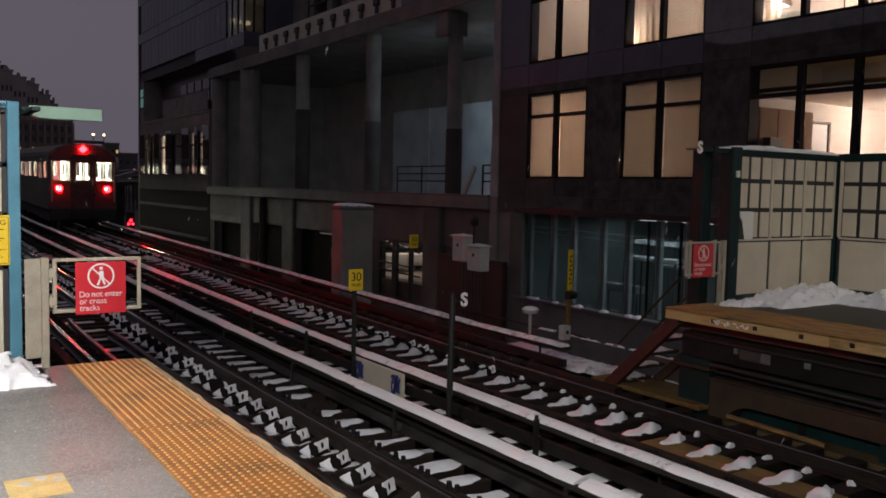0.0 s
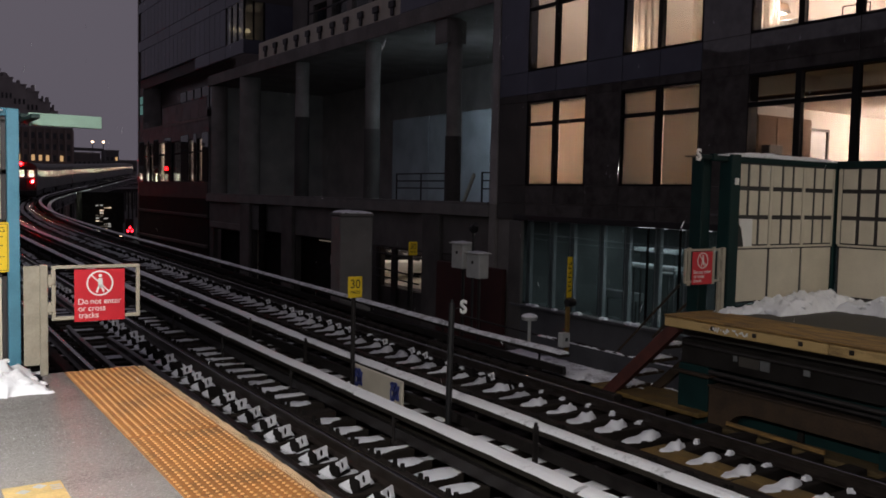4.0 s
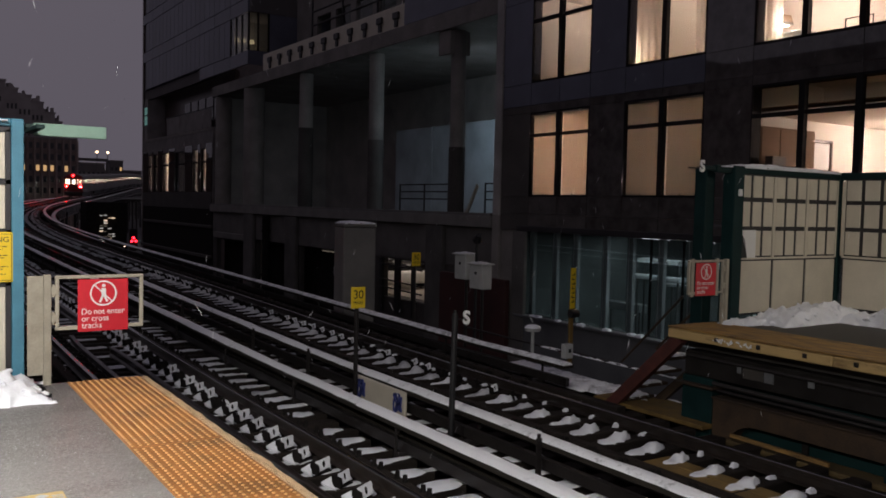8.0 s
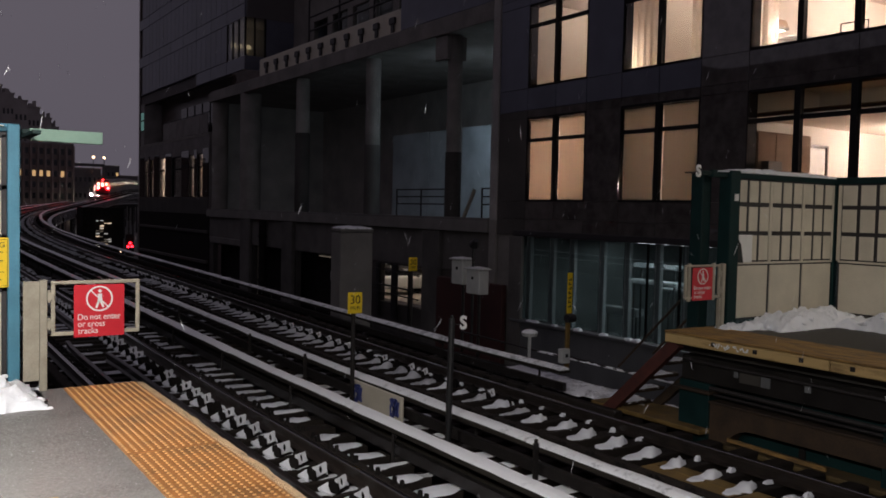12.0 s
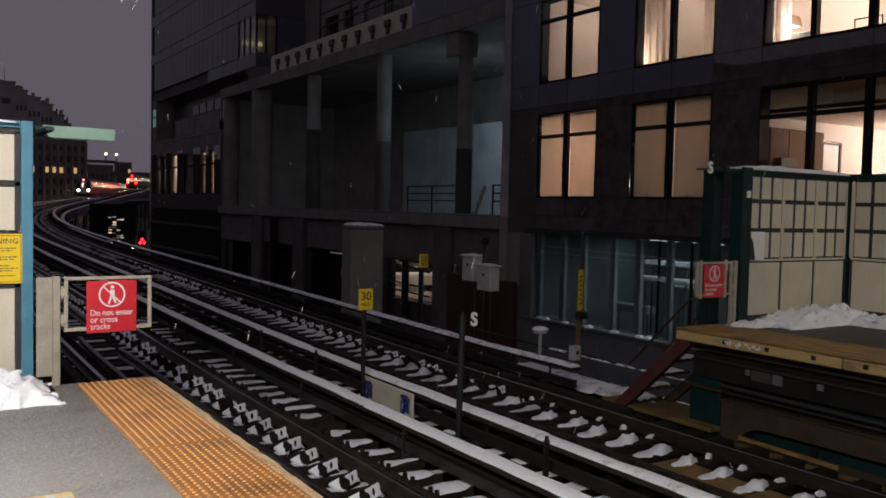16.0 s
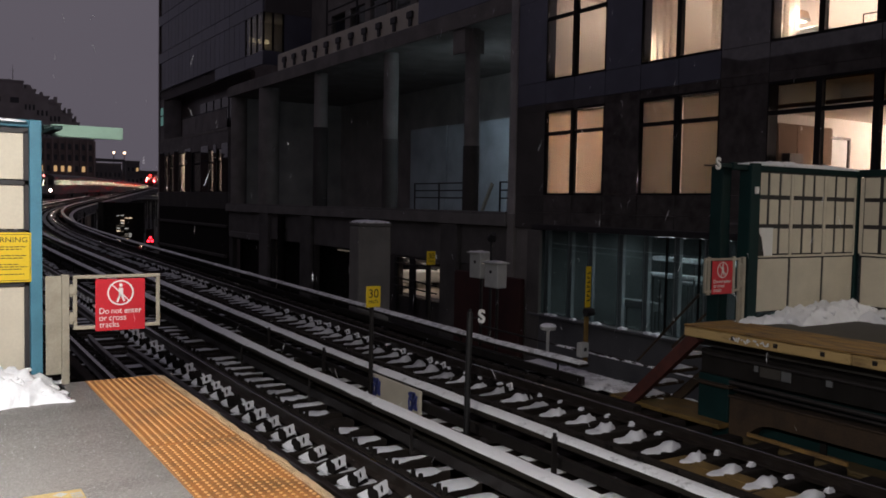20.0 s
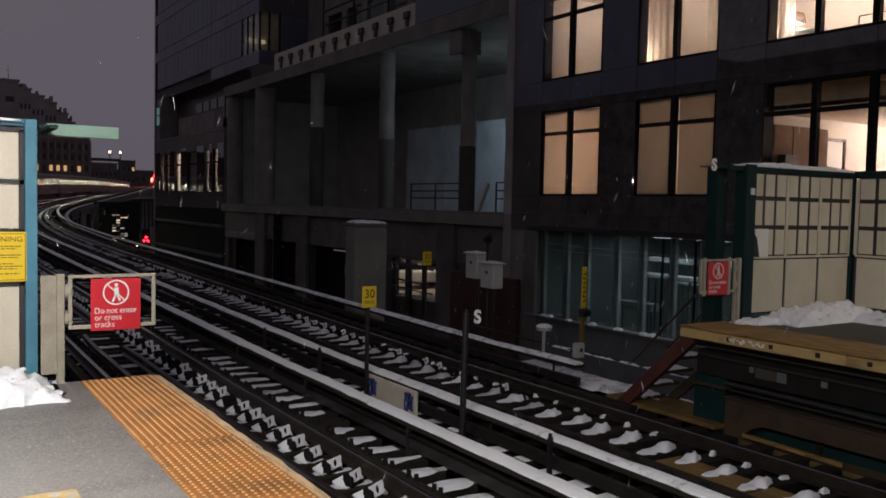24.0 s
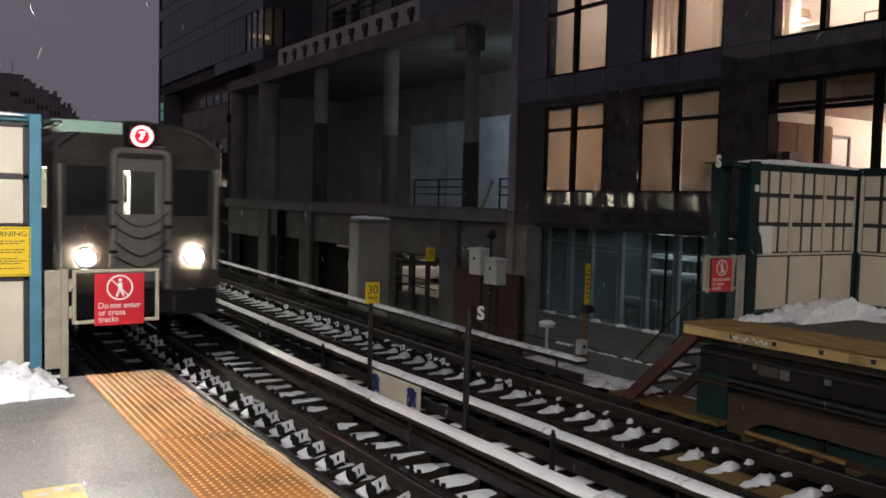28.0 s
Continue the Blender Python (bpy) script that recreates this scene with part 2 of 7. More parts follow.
M = {
    "snow": material("snow", (0.82, 0.84, 0.88), 0.6, vary=0.08, scale=9, bump=0.6, fine=45),
    "thin_snow": material("thin_snow", (0.62, 0.64, 0.67), 0.65, vary=0.35, scale=5, bump=0.5, fine=40),
    "dull_snow": material("darker_grey_snow", (0.47, 0.48, 0.505), 0.7, vary=0.45, scale=5, bump=0.5, fine=40, lo=0.42, hi=0.62),
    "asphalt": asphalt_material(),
    "tactile": material("tactile_yellow", (0.285, 0.112, 0.026), 0.5, vary=0.5, scale=3.2, bump=0.3, fine=55, tint=(0.11, 0.052, 0.02), lo=0.46, hi=0.70),
    "dome": material("tactile_dome", (0.43, 0.24, 0.09), 0.5, vary=0.6, scale=3.2, bump=0.1, lo=0.42, hi=0.62),
    "edge_wood": material("worn_edge_timber", (0.42, 0.30, 0.18), 0.8, vary=0.5, scale=7, bump=0.9, fine=60, streak=(6, 0.6, 6), tint=(0.10, 0.07, 0.045), lo=0.46, hi=0.66),
    "concrete": material("concrete", (0.19, 0.182, 0.172), 0.85, vary=0.35, scale=1.3, bump=0.3, fine=40),
    "dark_concrete": material("dark_concrete", (0.26, 0.243, 0.226), 0.85, vary=0.4, scale=0.9, bump=0.3, fine=30),
    "beige": material("beige_panel", (0.62, 0.57, 0.46), 0.55, vary=0.12, scale=3, bump=0.06, fine=50),
    "beige_metal": material("beige_gate_metal", (0.36, 0.33, 0.26), 0.5, vary=0.25, scale=6, bump=0.1),
    "blue_paint": material("blue_paint", (0.07, 0.22, 0.31), 0.45, vary=0.25, scale=5, bump=0.1),
    "green_paint": material("dark_green_paint", (0.010, 0.036, 0.033), 0.5, vary=0.35, scale=4, bump=0.15),
    "pale_green": material("pale_green_paint", (0.32, 0.50, 0.40), 0.5, vary=0.15, scale=4, bump=0.08),
    "frame_dark": material("dark_frame", (0.03, 0.028, 0.03), 0.5, vary=0.3),
    "ochre": material("ochre_timber", (0.27, 0.155, 0.042), 0.75, vary=0.6, scale=4, bump=0.6, fine=50, streak=(4, 0.9, 4), tint=(0.10, 0.06, 0.028), lo=0.42, hi=0.64),
    "pale_ochre": material("pale_ochre_timber", (0.40, 0.275, 0.115), 0.75, vary=0.5, scale=4, bump=0.6, fine=50, streak=(4, 0.9, 4), tint=(0.20, 0.125, 0.05), lo=0.42, hi=0.64),
    "rust": material("rusty_red_steel", (0.085, 0.022, 0.016), 0.75, vary=0.5, scale=8, bump=0.3),
    "brown_steel": material("brown_painted_steel", (0.042, 0.025, 0.013), 0.8, vary=0.7, scale=5, bump=0.3),
    "ochre_steel": material("ochre_painted_steel", (0.17, 0.105, 0.028), 0.7, vary=0.5, scale=5, bump=0.3),
    "drab_ochre": material("drab_ochre_steel", (0.075, 0.05, 0.016), 0.8, vary=0.6, scale=5, bump=0.4),
    "steel": material("dark_weathered_steel", (0.024, 0.021, 0.02), 0.4, vary=0.5, scale=6, bump=0.2, spec=0.4),
    "rail_top": material("polished_rail_steel", (0.5, 0.49, 0.48), 0.13, metal=1.0, vary=0.3, scale=8, bump=0.05),
    "rail_side": material("dark_brown_rail_steel", (0.030, 0.023, 0.019), 0.32, vary=0.5, scale=7, bump=0.15, spec=0.5),
    "tie": material("tarred_timber_tie", (0.026, 0.021, 0.018), 0.85, vary=0.5, scale=5, bump=0.7, fine=60, streak=(0.6, 5, 5), spec=0.15),
    "board": material("third_rail_board", (0.03, 0.026, 0.021), 0.8, vary=0.5, scale=5, bump=0.5, streak=(5, 0.6, 5), spec=0.2),
    "red": material("red_sign_enamel", (0.62, 0.025, 0.04), 0.4, vary=0.12, scale=3, bump=0.03),
    "white": material("white_sign_paint", (0.82, 0.82, 0.80), 0.5, vary=0.06, bump=0.02),
    "black": material("black_paint", (0.012, 0.012, 0.013), 0.5, vary=0.3, bump=0.05),
    "yellow": material("yellow_sign_enamel", (0.75, 0.53, 0.02), 0.45, vary=0.1, scale=4, bump=0.03),
    "grey_box": material("grey_painted_box", (0.42, 0.43, 0.42), 0.5, vary=0.15, scale=6, bump=0.08),
    "blue_scrawl": material("blue_spray_paint", (0.07, 0.09, 0.30), 0.6, vary=0.3, bump=0.02),
    "panel_blue": material("blue_grey_metal_panel", (0.13, 0.138, 0.178), 0.4, metal=0.3, vary=0.3, scale=0.8, bump=0.05),
    "granite": material("black_polished_granite", (0.10, 0.092, 0.09), 0.012, vary=0.5, scale=3, bump=0.0, fine=120, spec=1.0),
    "brown_panel": material("dark_brown_panel", (0.095, 0.072, 0.064), 0.3, vary=0.4, scale=2, bump=0.04),
    "mullion": material("black_window_frame", (0.012, 0.011, 0.012), 0.75, spec=0.2, vary=0.2, bump=0.02),
    "facade_glass": glass_pane("facade_glass", (0.82, 0.84, 0.84), 0.05, 0.012),
    "shop_glass": glass_pane("shop_glass", (0.58, 0.62, 0.63), 0.05, 0.02),
    "room": material("warm_room_paint", (0.74, 0.68, 0.61), 0.8, vary=0.06, scale=1.5, bump=0.03),
    "room_wood": material("room_floor_wood", (0.30, 0.18, 0.09), 0.5, vary=0.3, scale=3, bump=0.1, streak=(1, 8, 1)),
    "shade_light": shade_cloth("beige_shade_cloth", (0.80, 0.72, 0.64)),
    "curtain": shade_cloth("sheer_curtain_cloth", (0.86, 0.77, 0.68)),
    "lamp_warm": emitter("warm_lamp_glow", (1.0, 0.78, 0.56), 14.0),
    "lamp_dim": emitter("dim_lamp_glow", (1.0, 0.70, 0.40), 0.8),
    "lamp_cool": emitter("cool_tube_glow", (0.9, 0.96, 1.0), 1.6),
    "blue_wall": material("pale_blue_wall", (0.38, 0.43, 0.46), 0.8, vary=0.3, scale=0.9, bump=0.1),
    "brick": material("dark_brick", (0.15, 0.105, 0.09), 0.85, vary=0.4, scale=1.2, bump=0.3, fine=8),
    "far_dark": material("far_dark_masonry", (0.12, 0.11, 0.11), 0.9, vary=0.3, scale=0.3, bump=0.0),
    "street": material("wet_street", (0.035, 0.034, 0.036), 0.85, vary=0.5, scale=0.25, bump=0.2, fine=6),
    "stainless": material("brushed_stainless_steel", (0.14, 0.135, 0.125), 0.65, metal=0.2, vary=0.2, scale=2.0, bump=0.03, streak=(1, 1, 10)),
    "car_dark": material("car_underframe_black", (0.02, 0.02, 0.02), 0.7, vary=0.4, bump=0.2),
    "car_front": material("grimy_dark_car_front", (0.13, 0.115, 0.10), 0.4, metal=0.3, vary=0.5, scale=3, bump=0.05),
    "faded_yellow": material("faded_yellow_sticker", (0.55, 0.40, 0.16), 0.6, vary=0.35, scale=9, bump=0.05),
    "matte_dark": material("matte_dark_wall", (0.20, 0.185, 0.18), 0.7, vary=0.4, scale=1.5, bump=0.05),
    "car_inside": material("car_lining_cream", (0.70, 0.67, 0.60), 0.6, vary=0.1, bump=0.02),
    "car_red": material("dark_red_car_paint", (0.16, 0.02, 0.022), 0.45, vary=0.3, scale=2.5, bump=0.05),
    "car_glass": glass_pane("car_window_glass", (0.88, 0.92, 0.90), 0.04, 0.02, 0.3),
    "car_tube": emitter("car_ceiling_tube", (1.0, 0.94, 0.80), 27.0),
    "tail_red": emitter("tail_lamp_red", (1.0, 0.0005, 0.0007), 900.0),
    "tail_bulb": emitter("tail_lamp_bulb", (1.0, 0.0005, 0.0007), 140000.0),
    "marker_red": emitter("marker_lamp_red", (1.0, 0.003, 0.004), 120.0),
    "head_white": emitter("headlight_white", (1.0, 0.88, 0.72), 800.0),
    "head_bulb": emitter("headlight_bulb", (1.0, 0.88, 0.74), 40000.0),
    "route_red": emitter("route_sign_red", (1.0, 0.008, 0.02), 2.2),
    "route_white": emitter("route_sign_white", (1.0, 0.85, 0.78), 2.2),
    "warm_window": emitter("far_warm_window", (1.0, 0.60, 0.28), 0.55),
    "tube_dim": emitter("dim_tube_glow", (1.0, 0.95, 0.88), 0.35),
    "garage_glow": emitter("garage_tube_glow", (1.0, 0.86, 0.74), 2.8),
    "dim_window": emitter("far_dim_window", (0.9, 0.75, 0.6), 0.09),
    "street_glow": emitter("street_lamp_glow", (1.0, 0.66, 0.42), 5.0),
    "shop_glow": emitter("shop_light_glow", (1.0, 0.74, 0.52), 0.8),
    "signal_red": emitter("signal_red_glow", (1.0, 0.006, 0.012), 25.0),
    # far walls paler than their masonry: haze of snowy air put into the tone
    "hazed_stone": material("hazed_grey_masonry", (0.30, 0.27, 0.26), 0.9, vary=0.3, scale=0.3, bump=0.0),
    "hazed_brick": material("hazed_brown_brick", (0.26, 0.20, 0.18), 0.9, vary=0.4, scale=0.4, bump=0.0),
    "dim_blue": material("dim_blue_grey_wall", (0.20, 0.225, 0.23), 0.7, vary=0.4, scale=0.7, bump=0.1),
    "mirror_dark": material("dark_curtain_glass", (0.016, 0.014, 0.014), 0.02, vary=0.3, scale=1.0, bump=0.0, spec=0.8),
    "door_steel": material("pale_brushed_steel", (0.40, 0.385, 0.35), 0.42, metal=0.3, vary=0.25, scale=3, bump=0.03, streak=(1, 1, 8)),
    "base_dark": material("dark_stucco_base", (0.075, 0.068, 0.063), 0.8, vary=0.5, scale=0.8, bump=0.2, fine=20),
    "taupe_brown": material("matte_taupe_brown", (0.27, 0.185, 0.13), 0.8, spec=0.1, vary=0.3, scale=2, bump=0.05, streak=(1, 1, 0.2)),
    "dirty_snow": material("grey_patchy_snow", (0.74, 0.75, 0.77), 0.65, vary=0.5, scale=6, bump=0.7, fine=30, lo=0.38, hi=0.56),
    "lifted_concrete": material("lifted_grey_concrete", (0.42, 0.40, 0.38), 0.85, vary=0.35, scale=0.8, bump=0.3, fine=30),
    # near-black for dark iron, and for girders and walls that lie in shade
    "near_black": material("near_black_matte", (0.021, 0.019, 0.018), 0.9, vary=0.5, scale=3, bump=0.3, spec=0.05),
    "dark_glass": material("unlit_window_glass", (0.02, 0.02, 0.024), 0.12, vary=0.3, scale=2, bump=0.02),
    "wet_deck": material("wet_dark_platform_deck", (0.046, 0.041, 0.035), 0.65, vary=0.6, scale=1.6, bump=0.6, fine=55),
    "fin_grey": material("blue_grey_fin_paint", (0.46, 0.49, 0.51), 0.5, vary=0.3, scale=2, bump=0.05),
    "deep_green": material("deep_green_paint", (0.006, 0.025, 0.025), 0.6, spec=0.2, vary=0.4, scale=4, bump=0.15),
    "slate": material("slate_grey_plaster", (0.135, 0.14, 0.145), 0.7, vary=0.3, scale=1.2, bump=0.1),
    "deep_grey_concrete": material("deep_grey_concrete", (0.13, 0.123, 0.116), 0.85, vary=0.45, scale=1.1, bump=0.3, fine=30),
    "oxblood": material("dark_red_painted_wall", (0.055, 0.018, 0.016), 0.7, vary=0.5, scale=2, bump=0.2),
    "green_glow": emitter("teal_sign_glow", (0.4, 0.8, 0.75), 0.16),
}

# ---- mesh helpers ----


def box(bm, x0, x1, y0, y1, z0, z1):
    v = [bm.verts.new(p) for p in product((x0, x1), (y0, y1), (z0, z1))]
    for f in ((0, 1, 3, 2), (4, 6, 7, 5), (0, 4, 5, 1), (2, 3, 7, 6), (0, 2, 6, 4), (1, 5, 7, 3)):
        bm.faces.new([v[i] for i in f])
    return v


def soft_box(bm, x0, x1, y0, y1, z0, z1, w=0.01, seg=1):
    b2 = bmesh.new()
    box(b2, x0, x1, y0, y1, z0, z1)
    bmesh.ops.bevel(b2, geom=b2.edges[:], offset=w, segments=seg, affect="EDGES", profile=0.6)
    merge(bm, b2)


def merge(bm, other, m=None):
    t = bpy.data.meshes.new("tmp")
    if m is not None:
        bmesh.ops.transform(other, matrix=m, verts=other.verts)
    other.to_mesh(t)
    other.free()
    bm.from_mesh(t)
    bpy.data.meshes.remove(t)


def rod(bm, p0, p1, r, n=10, r1=None):
    p0, p1 = Vector(p0), Vector(p1)
    d = p1 - p0
    m = Matrix.Translation((p0 + p1) / 2) @ d.to_track_quat("Z", "Y").to_matrix().to_4x4()
    bmesh.ops.create_cone(bm, cap_ends=True, segments=n, radius1=r, radius2=r if r1 is None else r1, depth=d.length, matrix=m)


def bar(bm, p0, p1, w, h):
    """A square bar between two points."""
    p0, p1 = Vector(p0), Vector(p1)
    d = p1 - p0
    b2 = bmesh.new()
    box(b2, -w / 2, w / 2, -h / 2, h / 2, -d.length / 2, d.length / 2)
    merge(bm, b2, Matrix.Translation((p0 + p1) / 2) @ d.to_track_quat("Z", "Y").to_matrix().to_4x4())


def mesh_of(name, bm, mat, smooth=False):
    bmesh.ops.recalc_face_normals(bm, faces=bm.faces)
    me = bpy.data.meshes.new(name)
    bm.to_mesh(me)
    bm.free()
    me.materials.append(mat)
    if smooth:
        me.shade_smooth()
    return me


def part(name, bm, mat, parent=None, label="", smooth=False):
    ob = new(name, mesh_of(name, bm, mat, smooth))
    ob.parent = parent
    return tagged(ob, label)


def piece(name, me, parent, m):
    """One of many alike pieces on a shared mesh."""
    ob = new(name, me)
    ob.parent = parent
    ob.matrix_local = m
    return ob


def thing(name, label, category="", group="", kind="", at=(0, 0, 0)):
    ob = new(name)
    ob.empty_display_size = 0.2
    ob.location = at
    return tagged(ob, label, category, group, kind)


def plain(name, bm, mat, label, category="", group="", kind="", smooth=False):
    ob = part(name, bm, mat, None, label, smooth)
    return tagged(ob, "", category, group, kind)


def wall_x(bm, x0, x1, y0, y1, z0, z1, holes, gap=0.0):
    """A wall of thickness x0 to x1 with openings (ya, yb, za, zb)."""
    ys = sorted({y0, y1, *[v for h in holes for v in h[:2] if y0 < v < y1]})
    zs = sorted({z0, z1, *[v for h in holes for v in h[2:] if z0 < v < z1]})
    for a, b in zip(ys, ys[1:]):
        for c, d in zip(zs, zs[1:]):
            y, z = (a + b) / 2, (c + d) / 2
            if not any(h[0] < y < h[1] and h[2] < z < h[3] for h in holes):
                box(bm, x0, x1, a + gap, b - gap, c + gap, d - gap)


def lettering(name, text, size, mat, parent, m, label="", wide=1.0, thick=0.0015, bold=0.0):
    cu = bpy.data.curves.new("text", "FONT")
    cu.offset = bold
    cu.body, cu.size, cu.extrude, cu.align_x, cu.align_y = text, size, thick, "CENTER", "CENTER"
    t = bpy.data.objects.new("text", cu)
    scene.collection.objects.link(t)
    me = bpy.data.meshes.new_from_object(t.evaluated_get(bpy.context.evaluated_depsgraph_get()))
    bpy.data.objects.remove(t)
    bpy.data.curves.remove(cu)
    me.materials.clear()
    me.materials.append(mat)
    me.transform(Matrix.Diagonal((wide, 1, 1, 1)))
    ob = new(name, me)
    ob.parent = parent
    ob.matrix_local = m
    return tagged(ob, label)


def mound(bm, x0, x1, y0, y1, z, h, nx, ny, seed, rough=0.35):
    """A heap of snow: a closed height field that falls to its rim, with lumps."""
    top, low = {}, {}
    for i, j in product(range(nx + 1), range(ny + 1)):
        u, v = i / nx, j / ny
        x, y = x0 + (x1 - x0) * u, y0 + (y1 - y0) * v
        e = min(u, 1 - u, v, 1 - v) * 2
        n1 = noise.noise((x * 1.7 + seed, y * 1.7, seed)) * 0.5 + 0.5
        n2 = noise.noise((x * 7.0 + seed, y * 7.0, seed * 2.0))
        n3 = noise.noise((x * 19.0 + seed, y * 19.0, seed * 3.0))
        r = max(0.0, min(1.0, (e - 0.25 * n1 * rough * 2) * 2.4)) ** 0.5
        top[i, j] = bm.verts.new((x + 0.05 * n2, y + 0.05 * n3, z + r * h * (0.45 + 0.6 * n1 + 0.38 * n2 + 0.22 * n3) - (0.0 if e > 0 else 0.01)))
        low[i, j] = bm.verts.new((x, y, z - 0.02))
    for i, j in product(range(nx), range(ny)):
        bm.faces.new((top[i, j], top[i + 1, j], top[i + 1, j + 1], top[i, j + 1]))
        bm.faces.new((low[i, j], low[i, j + 1], low[i + 1, j + 1], low[i + 1, j]))
    spots = {q: v.co.copy() for q, v in top.items()}
    rim = [(i, 0) for i in range(nx)] + [(nx, j) for j in range(ny)] + [(i, ny) for i in range(nx, 0, -1)] + [(0, j) for j in range(ny, 0, -1)]
    for a, b in zip(rim, rim[1:] + rim[:1]):
        bm.faces.new((low[a], low[b], top[b], top[a]))
    if h > 0.15:
        rnd = random.Random(int(seed * 10))
        for k in range(int((x1 - x0) * (y1 - y0) * 45)):
            i, j = rnd.randint(1, nx - 1), rnd.randint(1, ny - 1)
            c = spots[i, j]
            r = rnd.uniform(0.022, 0.06)
            b2 = bmesh.new()
            bmesh.ops.create_icosphere(b2, subdivisions=2, radius=r)
            for v in b2.verts:
                v.co *= 1 + 0.9 * noise.noise(v.co * (1.3 / r) + c * 5)
            merge(bm, b2, Matrix.Translation(c + Vector((0, 0, -0.5 * r))) @ Matrix.Diagonal((1, 1, rnd.uniform(0.6, 0.95), 1)))


# ---- the line of the tracks ----
TURN_AT, RADIUS, ARC, MID = 40.0, 300.0, 90.0, 5.2
C1, C2, RAIL = 3.21, 7.03, -1.1
RISE1 = ((-60, 12, 34, 80, 119, 165, 226, 300, 700), (0, 0, 0.25, 1.0, 1.76, 2.5, 3.0, 3.3, 3.5))
RISE2 = ((-60, 12, 38, 50, 85, 119, 155, 197, 236, 257, 330, 700), (0, 0, 0.36, 0.55, 1.08, 1.66, 2.7, 3.95, 5.2, 5.7, 6.6, 7.2))


def on_line(s, off, rise):
    """The point s metres along the line at that offset across it, and its heading."""
    z = float(np.interp(s, *rise))
    if s <= TURN_AT:
        return Vector((off, s, z)), 0.0
    a, r = min(s - TURN_AT, ARC) / RADIUS, RADIUS - (off - MID)
    e = max(0.0, s - TURN_AT - ARC)
    return Vector((MID + RADIUS - r * math.cos(a) + e * math.sin(a), TURN_AT + r * math.sin(a) + e * math.cos(a), z)), a


def sweep(bm, profile, off, rise, stations, z=RAIL):
    """A closed profile of (across, up) carried along the line."""
    rings = []
    for s in stations:
        p, a = on_line(s, off, rise)
        c, d = math.cos(a), math.sin(a)
        rings.append([bm.verts.new((p.x + u * c, p.y - u * d, p.z + z + w)) for u, w in profile])
    k = len(profile)
    for r0, r1 in zip(rings, rings[1:]):
        for i in range(k):
            bm.faces.new((r0[i], r0[(i + 1) % k], r1[(i + 1) % k], r1[i]))
    bm.faces.new(rings[0][::-1])
    bm.faces.new(rings[-1])


def steps(a, b, fine=2.0):
    n = max(1, int(round((b - a) / fine)))
    return [a + (b - a) * i / n for i in range(n + 1)]

# ---- ground and viaduct ----
STREET = -7.0
bm = bmesh.new()
box(bm, -900, 900, -300, 1500, STREET - 0.5, STREET)
plain("ground", bm, M["street"], "dark wet street ground far below the tracks", "ground", kind="structure")

viaduct = thing("viaduct", "dark steel elevated railway structure on columns", "viaduct", kind="structure")
for off, rise in ((1.15, RISE1), (C1 - 0.75, RISE1), (C1 + 0.75, RISE1), (C2 - 0.75, RISE2), (C2 + 0.75, RISE2), (9.35, RISE2)):
    bm = bmesh.new()
    deep = 1.15 if off in (1.15, 9.35) else 0.9
    top = -0.30 if off in (1.15, 9.35) else -0.47
    st = steps(-12, 530, 6.0) if off != 1.15 else steps(7.6, 530, 6.0)
    sweep(bm, ((-0.02, top), (0.02, top), (0.02, top - deep), (-0.02, top - deep)), off, rise, st)
    sweep(bm, ((-0.17, top + 0.02), (0.17, top + 0.02), (0.17, top), (-0.17, top)), off, rise, st)
    sweep(bm, ((-0.17, top - deep), (0.17, top - deep), (0.17, top - deep - 0.02), (-0.17, top - deep - 0.02)), off, rise, st)
    part("girder", bm, M["steel"], viaduct)
bm = bmesh.new()
for s in steps(-10, 300, 1.5):
    if s > 8:
        p, a = on_line(s, 9.37, RISE2)
        box(bm, p.x - 0.05, p.x + 0.05, p.y - 0.02, p.y + 0.02, p.z + RAIL - 1.4, p.z + RAIL - 0.32)
tagged(part("stiffener_rib", bm, M["steel"], viaduct), kind="stuff")
bm = bmesh.new()
sweep(bm, ((-0.16, -0.28), (0.16, -0.28), (0.12, -0.23), (-0.1, -0.22)), 9.35, RISE2, steps(48, 300, 4.0))
tagged(part("snow_cap", bm, M["thin_snow"], viaduct, "thin snow lying along the girder's flange"), kind="stuff")
for s in steps(-6, 520, 15.0):
    p, a = on_line(s, MID, RISE1)
    if s < 60 or s > 200:
        q = on_line(s, MID, RISE2)[0]
    else:
        q = p
    m = pose(p.x, p.y, 0, 0, 0, -math.degrees(a))
    bm = bmesh.new()
    for x in (-3.7, 3.7):
        box(bm, x - 0.2, x + 0.2, -0.2, 0.2, STREET, p.z - 2.6)
    box(bm, -4.4, 4.4, -0.22, 0.22, p.z - 2.7, p.z - 2.1)
    bmesh.ops.transform(bm, matrix=m, verts=bm.verts)
    part("bent", bm, M["steel"], viaduct)

# ---- tracks: ties, rails, third rails ----
def tie_mesh(seed, long):
    rnd = random.Random(seed)
    b2 = bmesh.new()
    soft_box(b2, -long / 2 - rnd.uniform(0, 0.06), long / 2 + rnd.uniform(0, 0.06), -0.11, 0.11, -0.2, 0, 0.012)
    return mesh_of("tie", b2, M["tie"])


